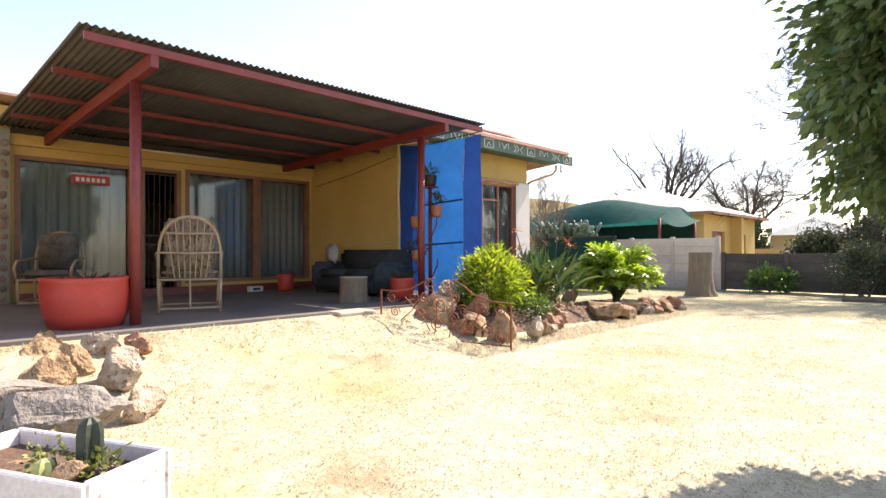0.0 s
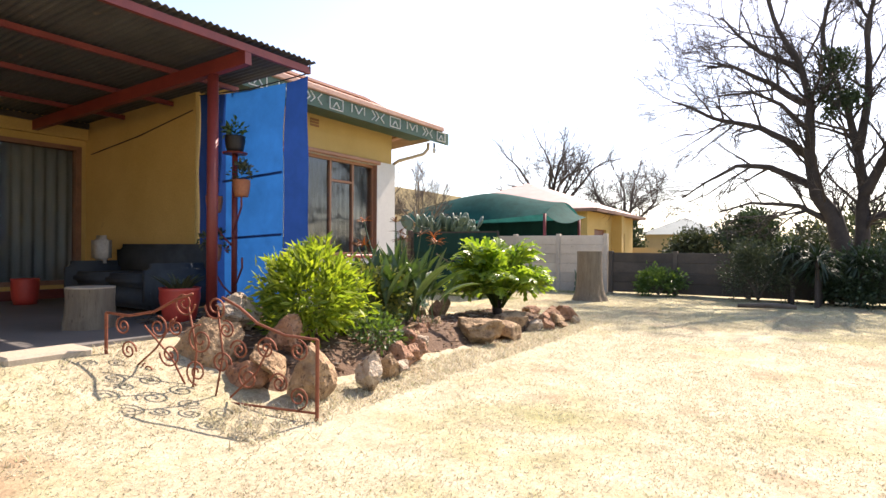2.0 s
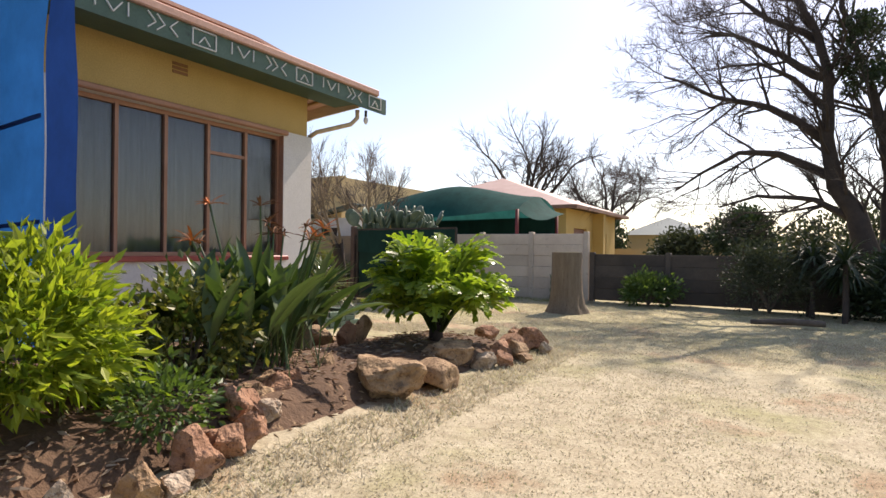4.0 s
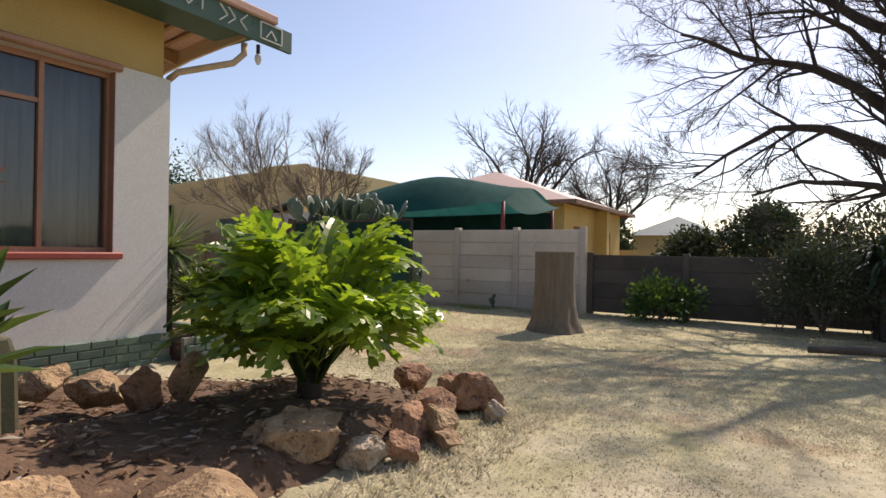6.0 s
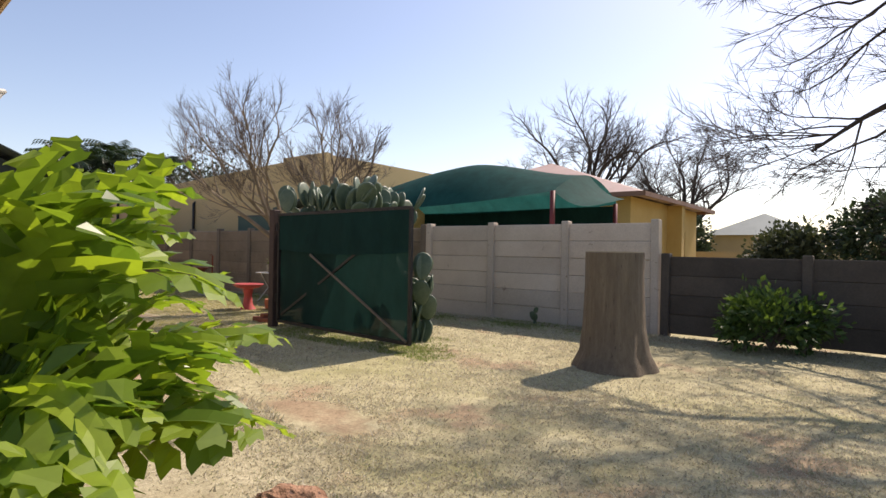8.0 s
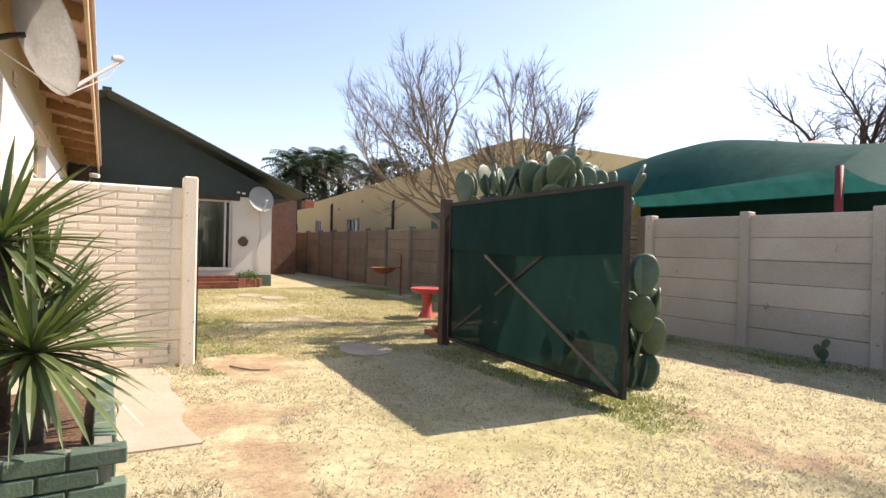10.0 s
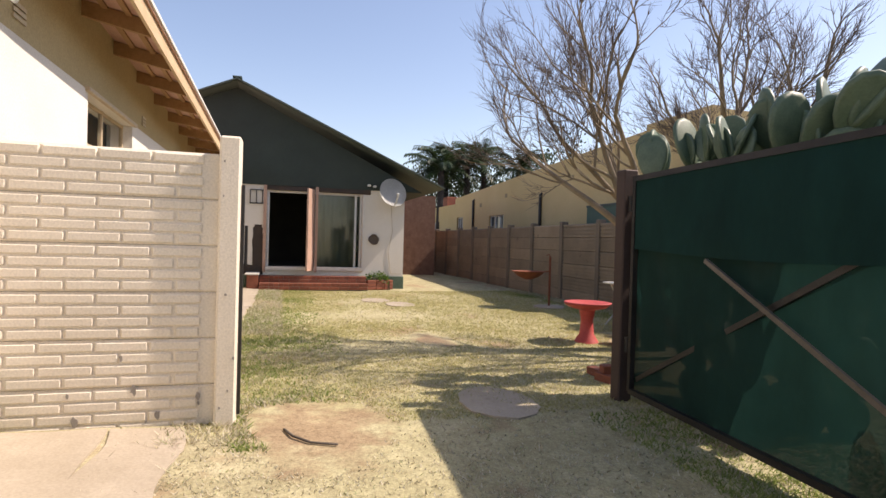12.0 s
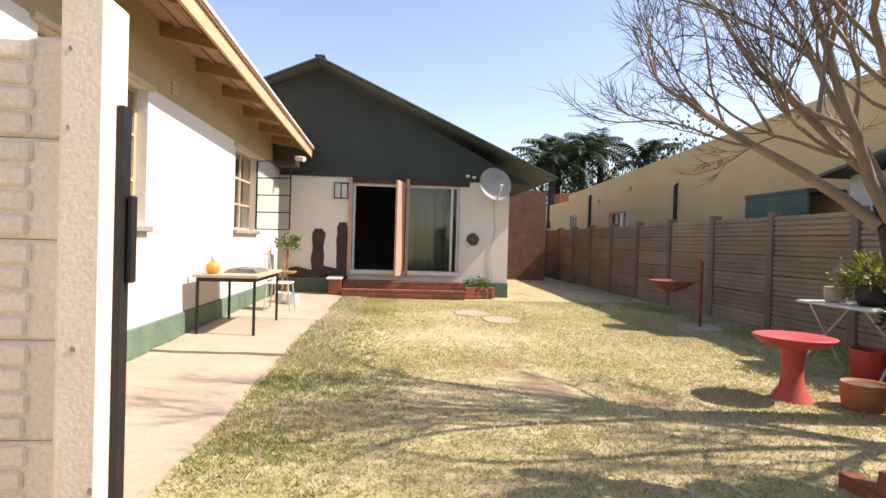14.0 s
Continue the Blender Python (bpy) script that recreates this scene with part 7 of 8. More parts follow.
for c in range(5):
    z = 0.21 - c * 0.08
    n = 4
    for i in range(n):
        y = 11.86 + (0.0 if c % 2 else 0.11) + i * 0.23
        if y + 0.11 < 12.56:
            piece("brick", gb, GREENBRICK, pb, Matrix.Translation((-8.12, y, z)) @ pose(0, 0, 0, 0, 0, 90 + random.uniform(-0.8, 0.8)))
    for i in range(6):
        x = -8.29 - i * 0.23 - (0.0 if c % 2 else 0.11)
        piece("brick", gb, GREENBRICK, pb, Matrix.Translation((x, 12.45, z)) @ pose(0, 0, 0, 0, 0, random.uniform(-0.8, 0.8)))
# plinth of the house corner in the same bricks
fr = bpy.data.objects["plinth_front"]
for c in range(6):
    z = 0.255 - c * 0.08
    for i in range(19):
        y = 7.72 + (0.0 if c % 2 else 0.115) + i * 0.23
        if y + 0.11 < EY + 0.08:
            ob = new("brick", gb)
            ob.parent = fr
            ob.matrix_basis = Matrix.Translation((FX + 0.04, y, z)) @ pose(0, 0, 0, 0, 0, 90 + random.uniform(-0.6, 0.6))

# ---- path along the end wall ----
for i, (x0, x1, y0, y1, m) in enumerate(((-11.05, -8.8, 12.52, 12.93, CONCRETE), (-11.05, -9.75, 11.74, 12.5, CONCRETE), (-14.95, -11.3, 11.74, 12.95, CONCRETE), (-17.3, -14.98, 11.74, 12.95, CONCRETE), (-20.85, -17.33, 11.74, 13.0, CONCRETE))):
    bm = bmesh.new()
    nx_, ny_ = int((x1 - x0) / 0.12), int((y1 - y0) / 0.12) + 1
    g = [[None] * (ny_ + 1) for _ in range(nx_ + 1)]
    for a in range(nx_ + 1):
        for b in range(ny_ + 1):
            x, y = x0 + (x1 - x0) * a / nx_, y0 + (y1 - y0) * b / ny_
            if b == ny_ or (i == 0 and b == 0):
                y += 0.06 * noise.noise((x * 2.1, i, 4))
            g[a][b] = bm.verts.new((x, y, ground_at(x, y) + (0.03 if i > 2 else 0.012) + 0.006 * noise.noise((x * 4, y * 4, 2))))
    for a in range(nx_):
        for b in range(ny_):
            bm.faces.new((g[a][b], g[a + 1][b], g[a + 1][b + 1], g[a][b + 1]))
    r = bmesh.ops.extrude_face_region(bm, geom=bm.faces[:])
    bmesh.ops.translate(bm, verts=[v for v in r["geom"] if isinstance(v, bmesh.types.BMVert)], vec=(0, 0, -0.12))
    setting("path_slab_%d" % (i + 1), bm, m, "worn concrete path slab along the house", "path")
for at, s in (((-11.3, 15.08), 0.42), ((-17.9, 15.7), 0.4), ((-18.7, 15.35), 0.42)):
    bm = bmesh.new()
    ring = [bm.verts.new((at[0] + math.cos(k * math.tau / 11) * s * (1 + 0.3 * noise.noise((k, s * 9, 1))), at[1] + math.sin(k * math.tau / 11) * s * 0.7 * (1 + 0.3 * noise.noise((k, s * 5, 7))), ground_at(*at) + 0.012)) for k in range(11)]
    f = bm.faces.new(ring)
    r = bmesh.ops.extrude_face_region(bm, geom=[f])
    bmesh.ops.translate(bm, verts=[v for v in r["geom"] if isinstance(v, bmesh.types.BMVert)], vec=(0, 0, -0.06))
    tagged(part("paving_stone", bm, CONCRETE), "flat concrete stepping slab sunk in the lawn", "paving", "stepping slabs")

# ---- end wall windows with steel casements ----
STEEL = surface("painted_steel_window", (0.50, 0.38, 0.24), (0.60, 0.48, 0.32), 0.5, big=4)


def steel_window(name, label, x0, x1, z0, z1, leaves):
    w = thing(name, label, "window", kind="structure")
    yf = EY - 0.08
    bm = bmesh.new()
    for x in (x0 + 0.02, (x0 + x1) / 2, x1 - 0.02):
        box(x - 0.02, x + 0.02, yf - 0.03, yf + 0.01, z0, z1, bm)
    for z in (z0 + 0.02, z0 + (z1 - z0) * 0.33, z0 + (z1 - z0) * 0.66, z1 - 0.02):
        box(x0, x1, yf - 0.028, yf + 0.008, z - 0.015, z + 0.015, bm)
    part("window_frame", bm, STEEL, w)
    part("window_sill", box(x0 - 0.04, x1 + 0.04, EY - 0.05, EY + 0.09, z0 - 0.06, z0 - 0.003, bevel=0.008), surface("grey_sill", (0.26, 0.23, 0.19), (0.34, 0.3, 0.25)), w)
    part("lintel", box(x0 - 0.08, x1 + 0.08, EY - 0.02, EY + 0.07, z1 + 0.003, z1 + 0.05, bevel=0.008), STEEL, w)
    p = part("pane", box(x0 + 0.03, x1 - 0.03, yf - 0.012, yf - 0.008, z0 + 0.03, z1 - 0.03), GLASS, w)
    p.visible_shadow = False
    for xh, ang, ln, a, b in leaves:
        d = Vector((math.cos(ang), math.sin(ang), 0))
        h = Vector((xh, EY + 0.035, 0))
        s = part("casement", beam(h + Vector((0, 0, a)), h + Vector((0, 0, b)), 0.025, 0.025), BLACK, w, "open steel casement")
        bm = bmesh.new()
        beam(h + d * ln + Vector((0, 0, a)), h + d * ln + Vector((0, 0, b)), 0.022, 0.022, bm)
        for k in range(5):
            z = a + (b - a) * k / 4
            beam(h + Vector((0, 0, z)), h + d * ln + Vector((0, 0, z)), 0.016, 0.018, bm)
        part("bar", bm, BLACK, s)
        q = part("casement_pane", beam(h + d * ln / 2 + Vector((0, 0, a + 0.01)), h + d * ln / 2 + Vector((0, 0, b - 0.01)), ln - 0.02, 0.004, None, d.cross(Vector((0, 0, 1)))), GLASS, s)
        q.visible_shadow = False
    return w


steel_window("window_4", "small steel window standing ajar in the white wall", *E1, [])
steel_window("window_5", "steel window with an open barred casement", *E2, [(E2[0] + 0.03, 1.25, 0.62, 1.25, 2.39)])
curtain("curtain", "y", EY - 0.275, E1[0], E1[1], E1[2] - 0.1, E1[3] + 0.1, surface("orange_curtain", (0.4, 0.2, 0.08), (0.5, 0.28, 0.12), 0.9), "orange curtain behind the small window")
for x, z in ((-11.9, 2.62), (-15.6, 2.6)):
    v_ = thing("air_brick", "buff air brick under the eaves", "vent", (x, EY, z))
    for k in range(3):
        part("slot", box(x - 0.1, x + 0.1, EY - 0.008, EY + 0.004, z + 0.045 * k, z + 0.03 + 0.045 * k), STEEL, v_)

# ---- satellite dishes ----
DISH = surface("grey_dish", (0.52, 0.52, 0.50), (0.66, 0.66, 0.63), 0.5, big=3, stain=(0.36, 0.34, 0.3), stain_at=0.64)


def dish(label, centre, way, r, foot, arm=0.55):
    t = thing("satellite_dish", label, "satellite dish", foot)
    d = Vector(way).normalized()
    m = Matrix.Translation(centre) @ d.to_track_quat("Z", "Y").to_matrix().to_4x4()
    bm = bmesh.new()
    rings = [[bm.verts.new(m @ Vector((math.cos(k * math.tau / 32) * r * f, math.sin(k * math.tau / 32) * r * f * 1.08, 0.28 * r * f * f))) for k in range(32)] for f in (0.05, 0.35, 0.7, 0.95, 1.0)]
    for r0, r1 in zip(rings, rings[1:]):
        for k in range(32):
            bm.faces.new((r0[k], r0[(k + 1) % 32], r1[(k + 1) % 32], r1[k]))
    bm.faces.new(rings[0])
    bmesh.ops.solidify(bm, geom=bm.faces[:], thickness=0.008)
    part("reflector", bm, DISH, t, "", True)
    low = m @ Vector((0, -r * 1.0, 0.28 * r))
    tip = m @ Vector((0, -r * 0.55, 0.28 * r + arm))
    part("arm", tube([low, tip], 0.016, 8), DISH, t, "pale feed arm")
    part("feed_horn", tube([tip - d * 0.02, tip - d * 0.1 + Vector((0, 0, 0.02))], [0.03, 0.022], 10), PAINTW, t)
    part("bracket", tube([m @ Vector((0, 0, -0.02)), m @ Vector((0, 0, -0.12)), Vector(foot)], 0.022, 8), BLACK, t)
    part("cable", tube([tip, tip.lerp(low, 0.3) + Vector((0, 0, -0.08)), low + Vector((0, 0, -0.03)), Vector(foot)], 0.006, 5), PAINTW, t)
    return t


dish("large weathered satellite dish on the house end wall", (-10.5, 11.9, 2.72), (-0.40, 0.82, 0.36), 0.44, (-10.4, EY - 0.01, 2.6), 0.55)
dish("white satellite dish on the gable wall", (QX + 0.22, 16.12, 2.36), (0.93, 0.15, 0.35), 0.35, (QX + 0.01, 16.15, 2.2), 0.35)

# ---- gable wall details ----
sd = thing("door_2", "aluminium sliding door, one leaf open, with timber security gate frames", "door", kind="structure")
y0, y1, z0, z1 = DOOR
for y in (y0 + 0.03, (y0 + y1) / 2 + 0.02, y1 - 0.16, y1 - 0.03):
    part("stile", box(QX - 0.16, QX - 0.1, y - 0.025, y + 0.025, z0, z1), ALU, sd)
part("head", box(QX - 0.165, QX - 0.095, y0, y1, z1 - 0.04, z1), ALU, sd)
part("sill", box(QX - 0.2, QX + 0.06, y0 - 0.02, y1 + 0.02, z0 - 0.06, z0 + 0.03, bevel=0.008), PAINTW, sd, "pale threshold")
pn = part("pane", box(QX - 0.135, QX - 0.13, (y0 + y1) / 2 + 0.04, y1 - 0.05, z0 + 0.03, z1 - 0.04), GLASS, sd)
pn.visible_shadow = False
PINKW = surface("pinkish_timber", (0.42, 0.26, 0.19), (0.52, 0.34, 0.26), 0.7, big=3)
part("jamb", box(QX + 0.003, QX + 0.06, y0 - 0.08, y0 - 0.01, z0 - 0.1, z1 + 0.12), PINKW, sd, "pinkish timber jamb")
part("jamb", box(QX + 0.003, QX + 0.06, y1 + 0.01, y1 + 0.05, z0 - 0.05, z1), PAINTW, sd)
part("open_gate", beam((QX + 0.06, 14.22, (z0 + z1) / 2), (QX + 0.55, 14.05, (z0 + z1) / 2), 0.04, z1 - z0 + 0.1), PINKW, sd, "pinkish gate leaf standing open")
part("gate_stile", box(QX + 0.003, QX + 0.07, 14.26, 14.32, z0 - 0.1, z1 + 0.13), PINKW, sd)
bm = bmesh.new()
for y in (12.72, 12.86, 13.0):
    box(QX + 0.02, QX + 0.04, y, y + 0.02, 1.98, 2.32, bm)
for z in (1.98, 2.3):
    box(QX + 0.018, QX + 0.042, 12.72, 13.03, z, z + 0.02, bm)
part("folded_bars", bm, BLACK, sd, "folded black bars beside the door")
part("lintel_band", box(QX + 0.002, QX + 0.03, y0 - 0.05, 14.25, z1 + 0.005, z1 + 0.12, bevel=0.01), DARKPAINT, sd, "dark painted band over the door")
part("lintel_band", box(QX + 0.002, QX + 0.03, 14.33, 15.62, z1 + 0.005, z1 + 0.14, bevel=0.02), DARKPAINT, sd)
curtain("curtain", "x", QX - 0.4, (y0 + y1) / 2, y1, z0, z1, surface("olive_curtain", (0.30, 0.32, 0.22), (0.40, 0.42, 0.30), 0.9), "pale olive curtain behind the sliding door", 0.2)
# bare patches where plants were taken off the wall
for yc, w, h, seed in ((12.42, 0.13, 1.05, 2), (12.93, 0.12, 1.2, 6)):
    pts = []
    n = 26
    for k in range(n + 1):
        f = k / n
        pts.append((yc - w * (1 + 0.35 * noise.noise((f * 4, seed, 0))) * (1 if f < 0.93 else 0.7), 0.28 + h * f))
    for k in range(n, -1, -1):
        f = k / n
        pts.append((yc + w * (1 + 0.35 * noise.noise((f * 4, seed + 9, 0))) * (1 if f < 0.93 else 0.7), 0.28 + h * f))
    bm = bmesh.new()
    f0 = bm.faces.new([bm.verts.new((QX + 0.003, y, z)) for y, z in pts])
    r = bmesh.ops.extrude_face_region(bm, geom=[f0])
    bmesh.ops.translate(bm, verts=[v for v in r["geom"] if isinstance(v, bmesh.types.BMVert)], vec=(0.006, 0, 0))
    tagged(part("paint_patch", bm, DARKPAINT), "dark brown unpainted patch on the gable wall", "paint", "wall patches")
bm = bmesh.new()
pts = [(11.8, 0.28), (13.03, 0.28), (13.03, 0.62), (12.8, 0.5), (12.55, 0.55), (12.3, 0.45), (12.0, 0.52), (11.8, 0.48)]
f0 = bm.faces.new([bm.verts.new((QX + 0.0125, y, z)) for y, z in pts])
r = bmesh.ops.extrude_face_region(bm, geom=[f0])
bmesh.ops.translate(bm, verts=[v for v in r["geom"] if isinstance(v, bmesh.types.BMVert)], vec=(0.005, 0, 0))
tagged(part("paint_patch", bm, DARKPAINT), "dark brown unpainted patch low on the gable wall", "paint", "wall patches")


def lathe_disc(x, y, z, r):
    bm = bmesh.new()
    ring = [bm.verts.new((x, y + math.cos(k * math.tau / 20) * r, z + math.sin(k * math.tau / 20) * r)) for k in range(20)]
    top = [bm.verts.new((x + 0.012, y + math.cos(k * math.tau / 20) * r * 0.9, z + math.sin(k * math.tau / 20) * r * 0.9)) for k in range(20)]
    for k in range(20):
        bm.faces.new((ring[k], ring[(k + 1) % 20], top[(k + 1) % 20], top[k]))
    bm.faces.new(top)
    return bm


wr = thing("wreath", "dry twig wreath hung on the gable wall", "wreath", (QX, 15.72, 1.2))
rnd = random.Random(2)
part("backing", lathe_disc(QX + 0.018, 15.72, 1.2, 0.125), BARK, wr)
for k in range(7):
    q = [(QX + 0.03 + rnd.uniform(-0.015, 0.02), 15.72 + math.cos(i * math.tau / 16 + k) * (0.11 + rnd.uniform(-0.02, 0.02)), 1.2 + math.sin(i * math.tau / 16 + k) * (0.11 + rnd.uniform(-0.02, 0.02))) for i in range(17)]
    part("twig_ring", tube(q, 0.016, 5), BARK, wr)
gl = thing("gable_lamp", "small white twin lamp under the gable edge", "lamp", (QX + 0.05, 15.6, 2.56))
part("lamp_head", box(QX + 0.045, QX + 0.14, 15.52, 15.6, 2.53, 2.58, bevel=0.01), PAINTW, gl)
part("lamp_head", box(QX + 0.045, QX + 0.14, 15.66, 15.74, 2.51, 2.56, bevel=0.01), PAINTW, gl)
wc = thing("wall_cable", "thin white cable down the gable wall", "cable", (QX, 16.2, 1.4))
part("cable", tube([(QX + 0.01, 16.15, 2.1), (QX + 0.01, 16.2, 1.4), (QX + 0.01, 16.1, 0.9), (QX + 0.01, 16.18, 0.35), (QX + 0.01, 16.45, 0.33)], 0.006, 5), CONCRETE, wc)
# brick steps
stp = thing("brick_steps", "two red brick steps below the sliding door", "steps", (QX + 0.4, 14.2, 0), kind="structure")
rb = bpy.data.meshes.new("step_brick")
bm = box(-0.11, 0.11, -0.052, 0.052, -0.036, 0.036, bevel=0.005)
bm.to_mesh(rb)
bm.free()
for k, (d, z) in enumerate(((0.72, 0.11), (0.40, 0.26))):
    part("tread", box(QX + 0.02, QX + d - 0.02, 13.0, 15.5, -0.2, z - 0.006), MORTAR, stp)
    for i in range(23):
        piece("brick", rb, BRICKRED, stp, Matrix.Translation((QX + d - 0.11, 13.05 + i * 0.109, z - 0.02)))
    for i in range(11):
        piece("brick", rb, BRICKRED, stp, Matrix.Translation((QX + d - 0.04, 13.1 + i * 0.228, z - 0.1)) @ pose(0, 0, 0, 0, 0, 90))
bxp = thing("brick_flower_box", "low red brick flower box beside the steps", "planter", (QX + 0.3, 15.9, 0))
part("soil", box(QX + 0.02, QX + 0.4, 15.53, 16.1, -0.2, 0.17), SOIL, bxp)
for c in range(3):
    for i in range(3):
        piece("brick", rb, BRICKRED, bxp, Matrix.Translation((QX + 0.46 - 0.06 * i, 15.62 + i * 0.22, 0.0 + c * 0.08)) @ pose(0, 0, 0, 0, 0, 105))
bush("box_creeper", "low green creeper in the brick flower box", (QX + 0.25, 15.8, 0.16), (0.2, 0.3, 0.08), 500, 0.05, L_MID, 95, 20, 0.1, 1.5, 0.8, "plant")
sb = thing("step_slab", "pale slab capping the low brick pier by the steps", "slab", (QX + 0.35, 12.85, 0))
part("pier", box(QX + 0.02, QX + 0.6, 12.72, 12.97, -0.2, 0.30), BRICKRED, sb)
part("cap", box(QX + 0.02, QX + 0.63, 12.68, 12.99, 0.302, 0.34, bevel=0.006), PAINTW, sb)

# ---- table and clutter by the end wall ----
tb = thing("steel_table", "steel-legged table with a pale wooden top by the white wall", "table", (-16.5, 12.15, 0))
part("tabletop", box(-17.18, -15.82, 11.8, 12.52, 0.655, 0.69, bevel=0.006), surface("pale_table_top", (0.42, 0.33, 0.22), (0.54, 0.44, 0.32), 0.6, big=3), tb)
for x in (-17.12, -15.88):
    for y in (11.85, 12.47):
        part("leg", box(x - 0.014, x + 0.014, y - 0.014, y + 0.014, -0.04, 0.655), BLACK, tb, "black square tube leg")
part("apron", box(-17.13, -15.87, 12.455, 12.48, 0.61, 0.654), BLACK, tb)
part("apron", box(-15.895, -15.868, 11.86, 12.45, 0.61, 0.654), BLACK, tb)
bt = thing("orange_bottle", "round orange glass bottle with a clear neck", "bottle", (-15.98, 11.98, 0.69))
part("body", lathe([(0.05, 0), (0.08, 0.04), (0.075, 0.1), (0.03, 0.14)], (-15.98, 11.98, 0.69), 18), surface("orange_glass", (0.62, 0.28, 0.04), (0.7, 0.36, 0.06), 0.25), bt, "", True)
part("neck", lathe([(0.028, 0.13), (0.022, 0.18), (0.035, 0.22)], (-15.98, 11.98, 0.69), 14), PAINTW, bt, "", True)
cloth_ = thing("folded_newspaper", "folded grey newspaper on the table", "newspaper", (-16.5, 12.2, 0.69))
bm = bmesh.new()
for k in range(4):
    box(-16.85 + 0.03 * k, -16.15 - 0.04 * k, 12.05 + 0.01 * k, 12.42 - 0.02 * k, 0.691 + 0.012 * k, 0.702 + 0.012 * k, bm)
part("sheets", bm, surface("newsprint", (0.10, 0.10, 0.09), (0.35, 0.34, 0.31), 0.9, big=8), cloth_)
wch = thing("wire_chair", "white metal garden chair beside the table", "chair", (-18.2, 12.3, 0))
for sx in (-1, 1):
    part("leg", tube([(-18.2 + 0.2 * sx, 12.1, -0.02), (-18.2 + 0.18 * sx, 12.15, 0.42), (-18.2 + 0.18 * sx, 12.08, 0.85)], 0.012, 6), ALU, wch)
    part("leg", tube([(-18.2 + 0.22 * sx, 12.5, -0.02), (-18.2 + 0.18 * sx, 12.45, 0.42)], 0.012, 6), ALU, wch)
part("seat", box(-18.4, -18.0, 12.12, 12.48, 0.42, 0.44, bevel=0.008), PAINTW, wch)
part("back_rail", tube([(-18.38, 12.08, 0.85), (-18.2, 12.06, 0.88), (-18.02, 12.08, 0.85)], 0.014, 6), ALU, wch)
crate = thing("garden_shelf", "narrow stand with leafy pot in the wall corner", "stand", (-20.3, 12.0, 0))
for sx in (-1, 1):
    part("upright", box(-20.3 + 0.22 * sx - 0.02, -20.3 + 0.22 * sx + 0.02, 11.95, 11.99, -0.02, 0.95), TIMBER, crate)
for z in (0.45, 0.92):
    part("shelf", box(-20.55, -20.05, 11.85, 12.15, z, z + 0.03), TIMBER, crate)
bush("potted_fern", "small green plant on the corner stand", (-20.3, 12.0, 0.95), (0.2, 0.16, 0.12), 300, 0.07, L_MID, 96, 14, 0.1, 2.0, 0.8, "plant")
for x, y, r in ((-19.0, 12.35, 0.11), (-19.25, 12.15, 0.14)):
    sh = thing("paint_tin", "scuffed grey tin standing on the path", "tin", (x, y, 0))
    part("tin", lathe([(r, 0), (r, 0.2), (r * 0.92, 0.2), (r * 0.9, 0.18)], (x, y, -0.02), 18), DISH, sh)
    part("wire_handle", tube([(x - r, y, 0.17), (x - r * 0.4, y + 0.02, 0.25), (x + r * 0.4, y + 0.02, 0.25), (x + r, y, 0.17)], 0.004, 5), BLACK, sh)
eb = thing("eave_box", "dark timber junction under the eave end", "box", (-20.6, 11.9, 2.6))
part("box", box(-20.85, -20.35, 11.72, 12.1, 2.5, 2.84, bevel=0.02), DARKPAINT, eb)
part("spout", tube([(-20.4, 12.1, 2.65), (-20.3, 12.28, 2.62)], 0.05, 10), PAINTW, eb)

# ---- back lawn things ----
bb = thing("bird_bath", "red painted concrete bird bath on a flared pedestal", "bird bath", (-13.6, 17.2, -0.06))
REDC = surface("red_painted_concrete", (0.44, 0.05, 0.045), (0.54, 0.09, 0.08), 0.6, big=4, stain=(0.5, 0.3, 0.27), stain_at=0.66)
part("pedestal", lathe([(0.17, 0), (0.15, 0.04), (0.09, 0.14), (0.075, 0.3), (0.10, 0.44), (0.12, 0.47)], (-13.6, 17.2, -0.07), 24), REDC, bb, "", True)
part("bowl", lathe([(0.1, 0.44), (0.23, 0.47), (0.29, 0.52), (0.30, 0.535), (0.275, 0.54), (0.2, 0.50), (0.02, 0.49)], (-13.6, 17.2, -0.07), 32), REDC, bb, "shallow red bowl with pale worn rim", True)
br = thing("braai_stand", "fire bowl on a rusty swivel pole", "braai", (-17.4, 18.6, -0.06))
part("pole", tube([(-17.4, 18.6, -0.1), (-17.4, 18.6, 0.95)], 0.022, 10), RUST, br)
part("base", lathe([(0.32, 0), (0.30, 0.05), (0.1, 0.06)], (-17.4, 18.6, -0.08), 20), CONCRETE, br)
part("arm", tube([(-17.4, 18.6, 0.66), (-17.35, 18.3, 0.64)], 0.014, 6), RUST, br)
part("bowl", lathe([(0.06, 0.0), (0.2, 0.06), (0.32, 0.16), (0.335, 0.165), (0.3, 0.15), (0.05, 0.03)], (-17.32, 18.1, 0.5), 24), RUST, br, "rusty fire bowl", True)
part("hook", tube([(-17.4, 18.6, 0.95), (-17.4, 18.57, 1.0), (-17.4, 18.52, 0.97)], 0.008, 5), RUST, br)
wt = thing("white_garden_table", "white folding garden table against the fence", "table", (-14.6, 18.6, -0.06))
part("tabletop", box(-15.1, -14.1, 18.35, 18.95, 0.60, 0.625, bevel=0.008), PAINTW, wt)
for sx in (-1, 1):
    for a, b in (((-0.45, 18.4), (-0.25, 18.9)), ((-0.45, 18.9), (-0.25, 18.4))):
        part("leg", tube([(-14.6 + sx * 0.5, a[1], -0.08), (-14.6 + sx * 0.35, b[1], 0.6)], 0.012, 6), PAINTW, wt)
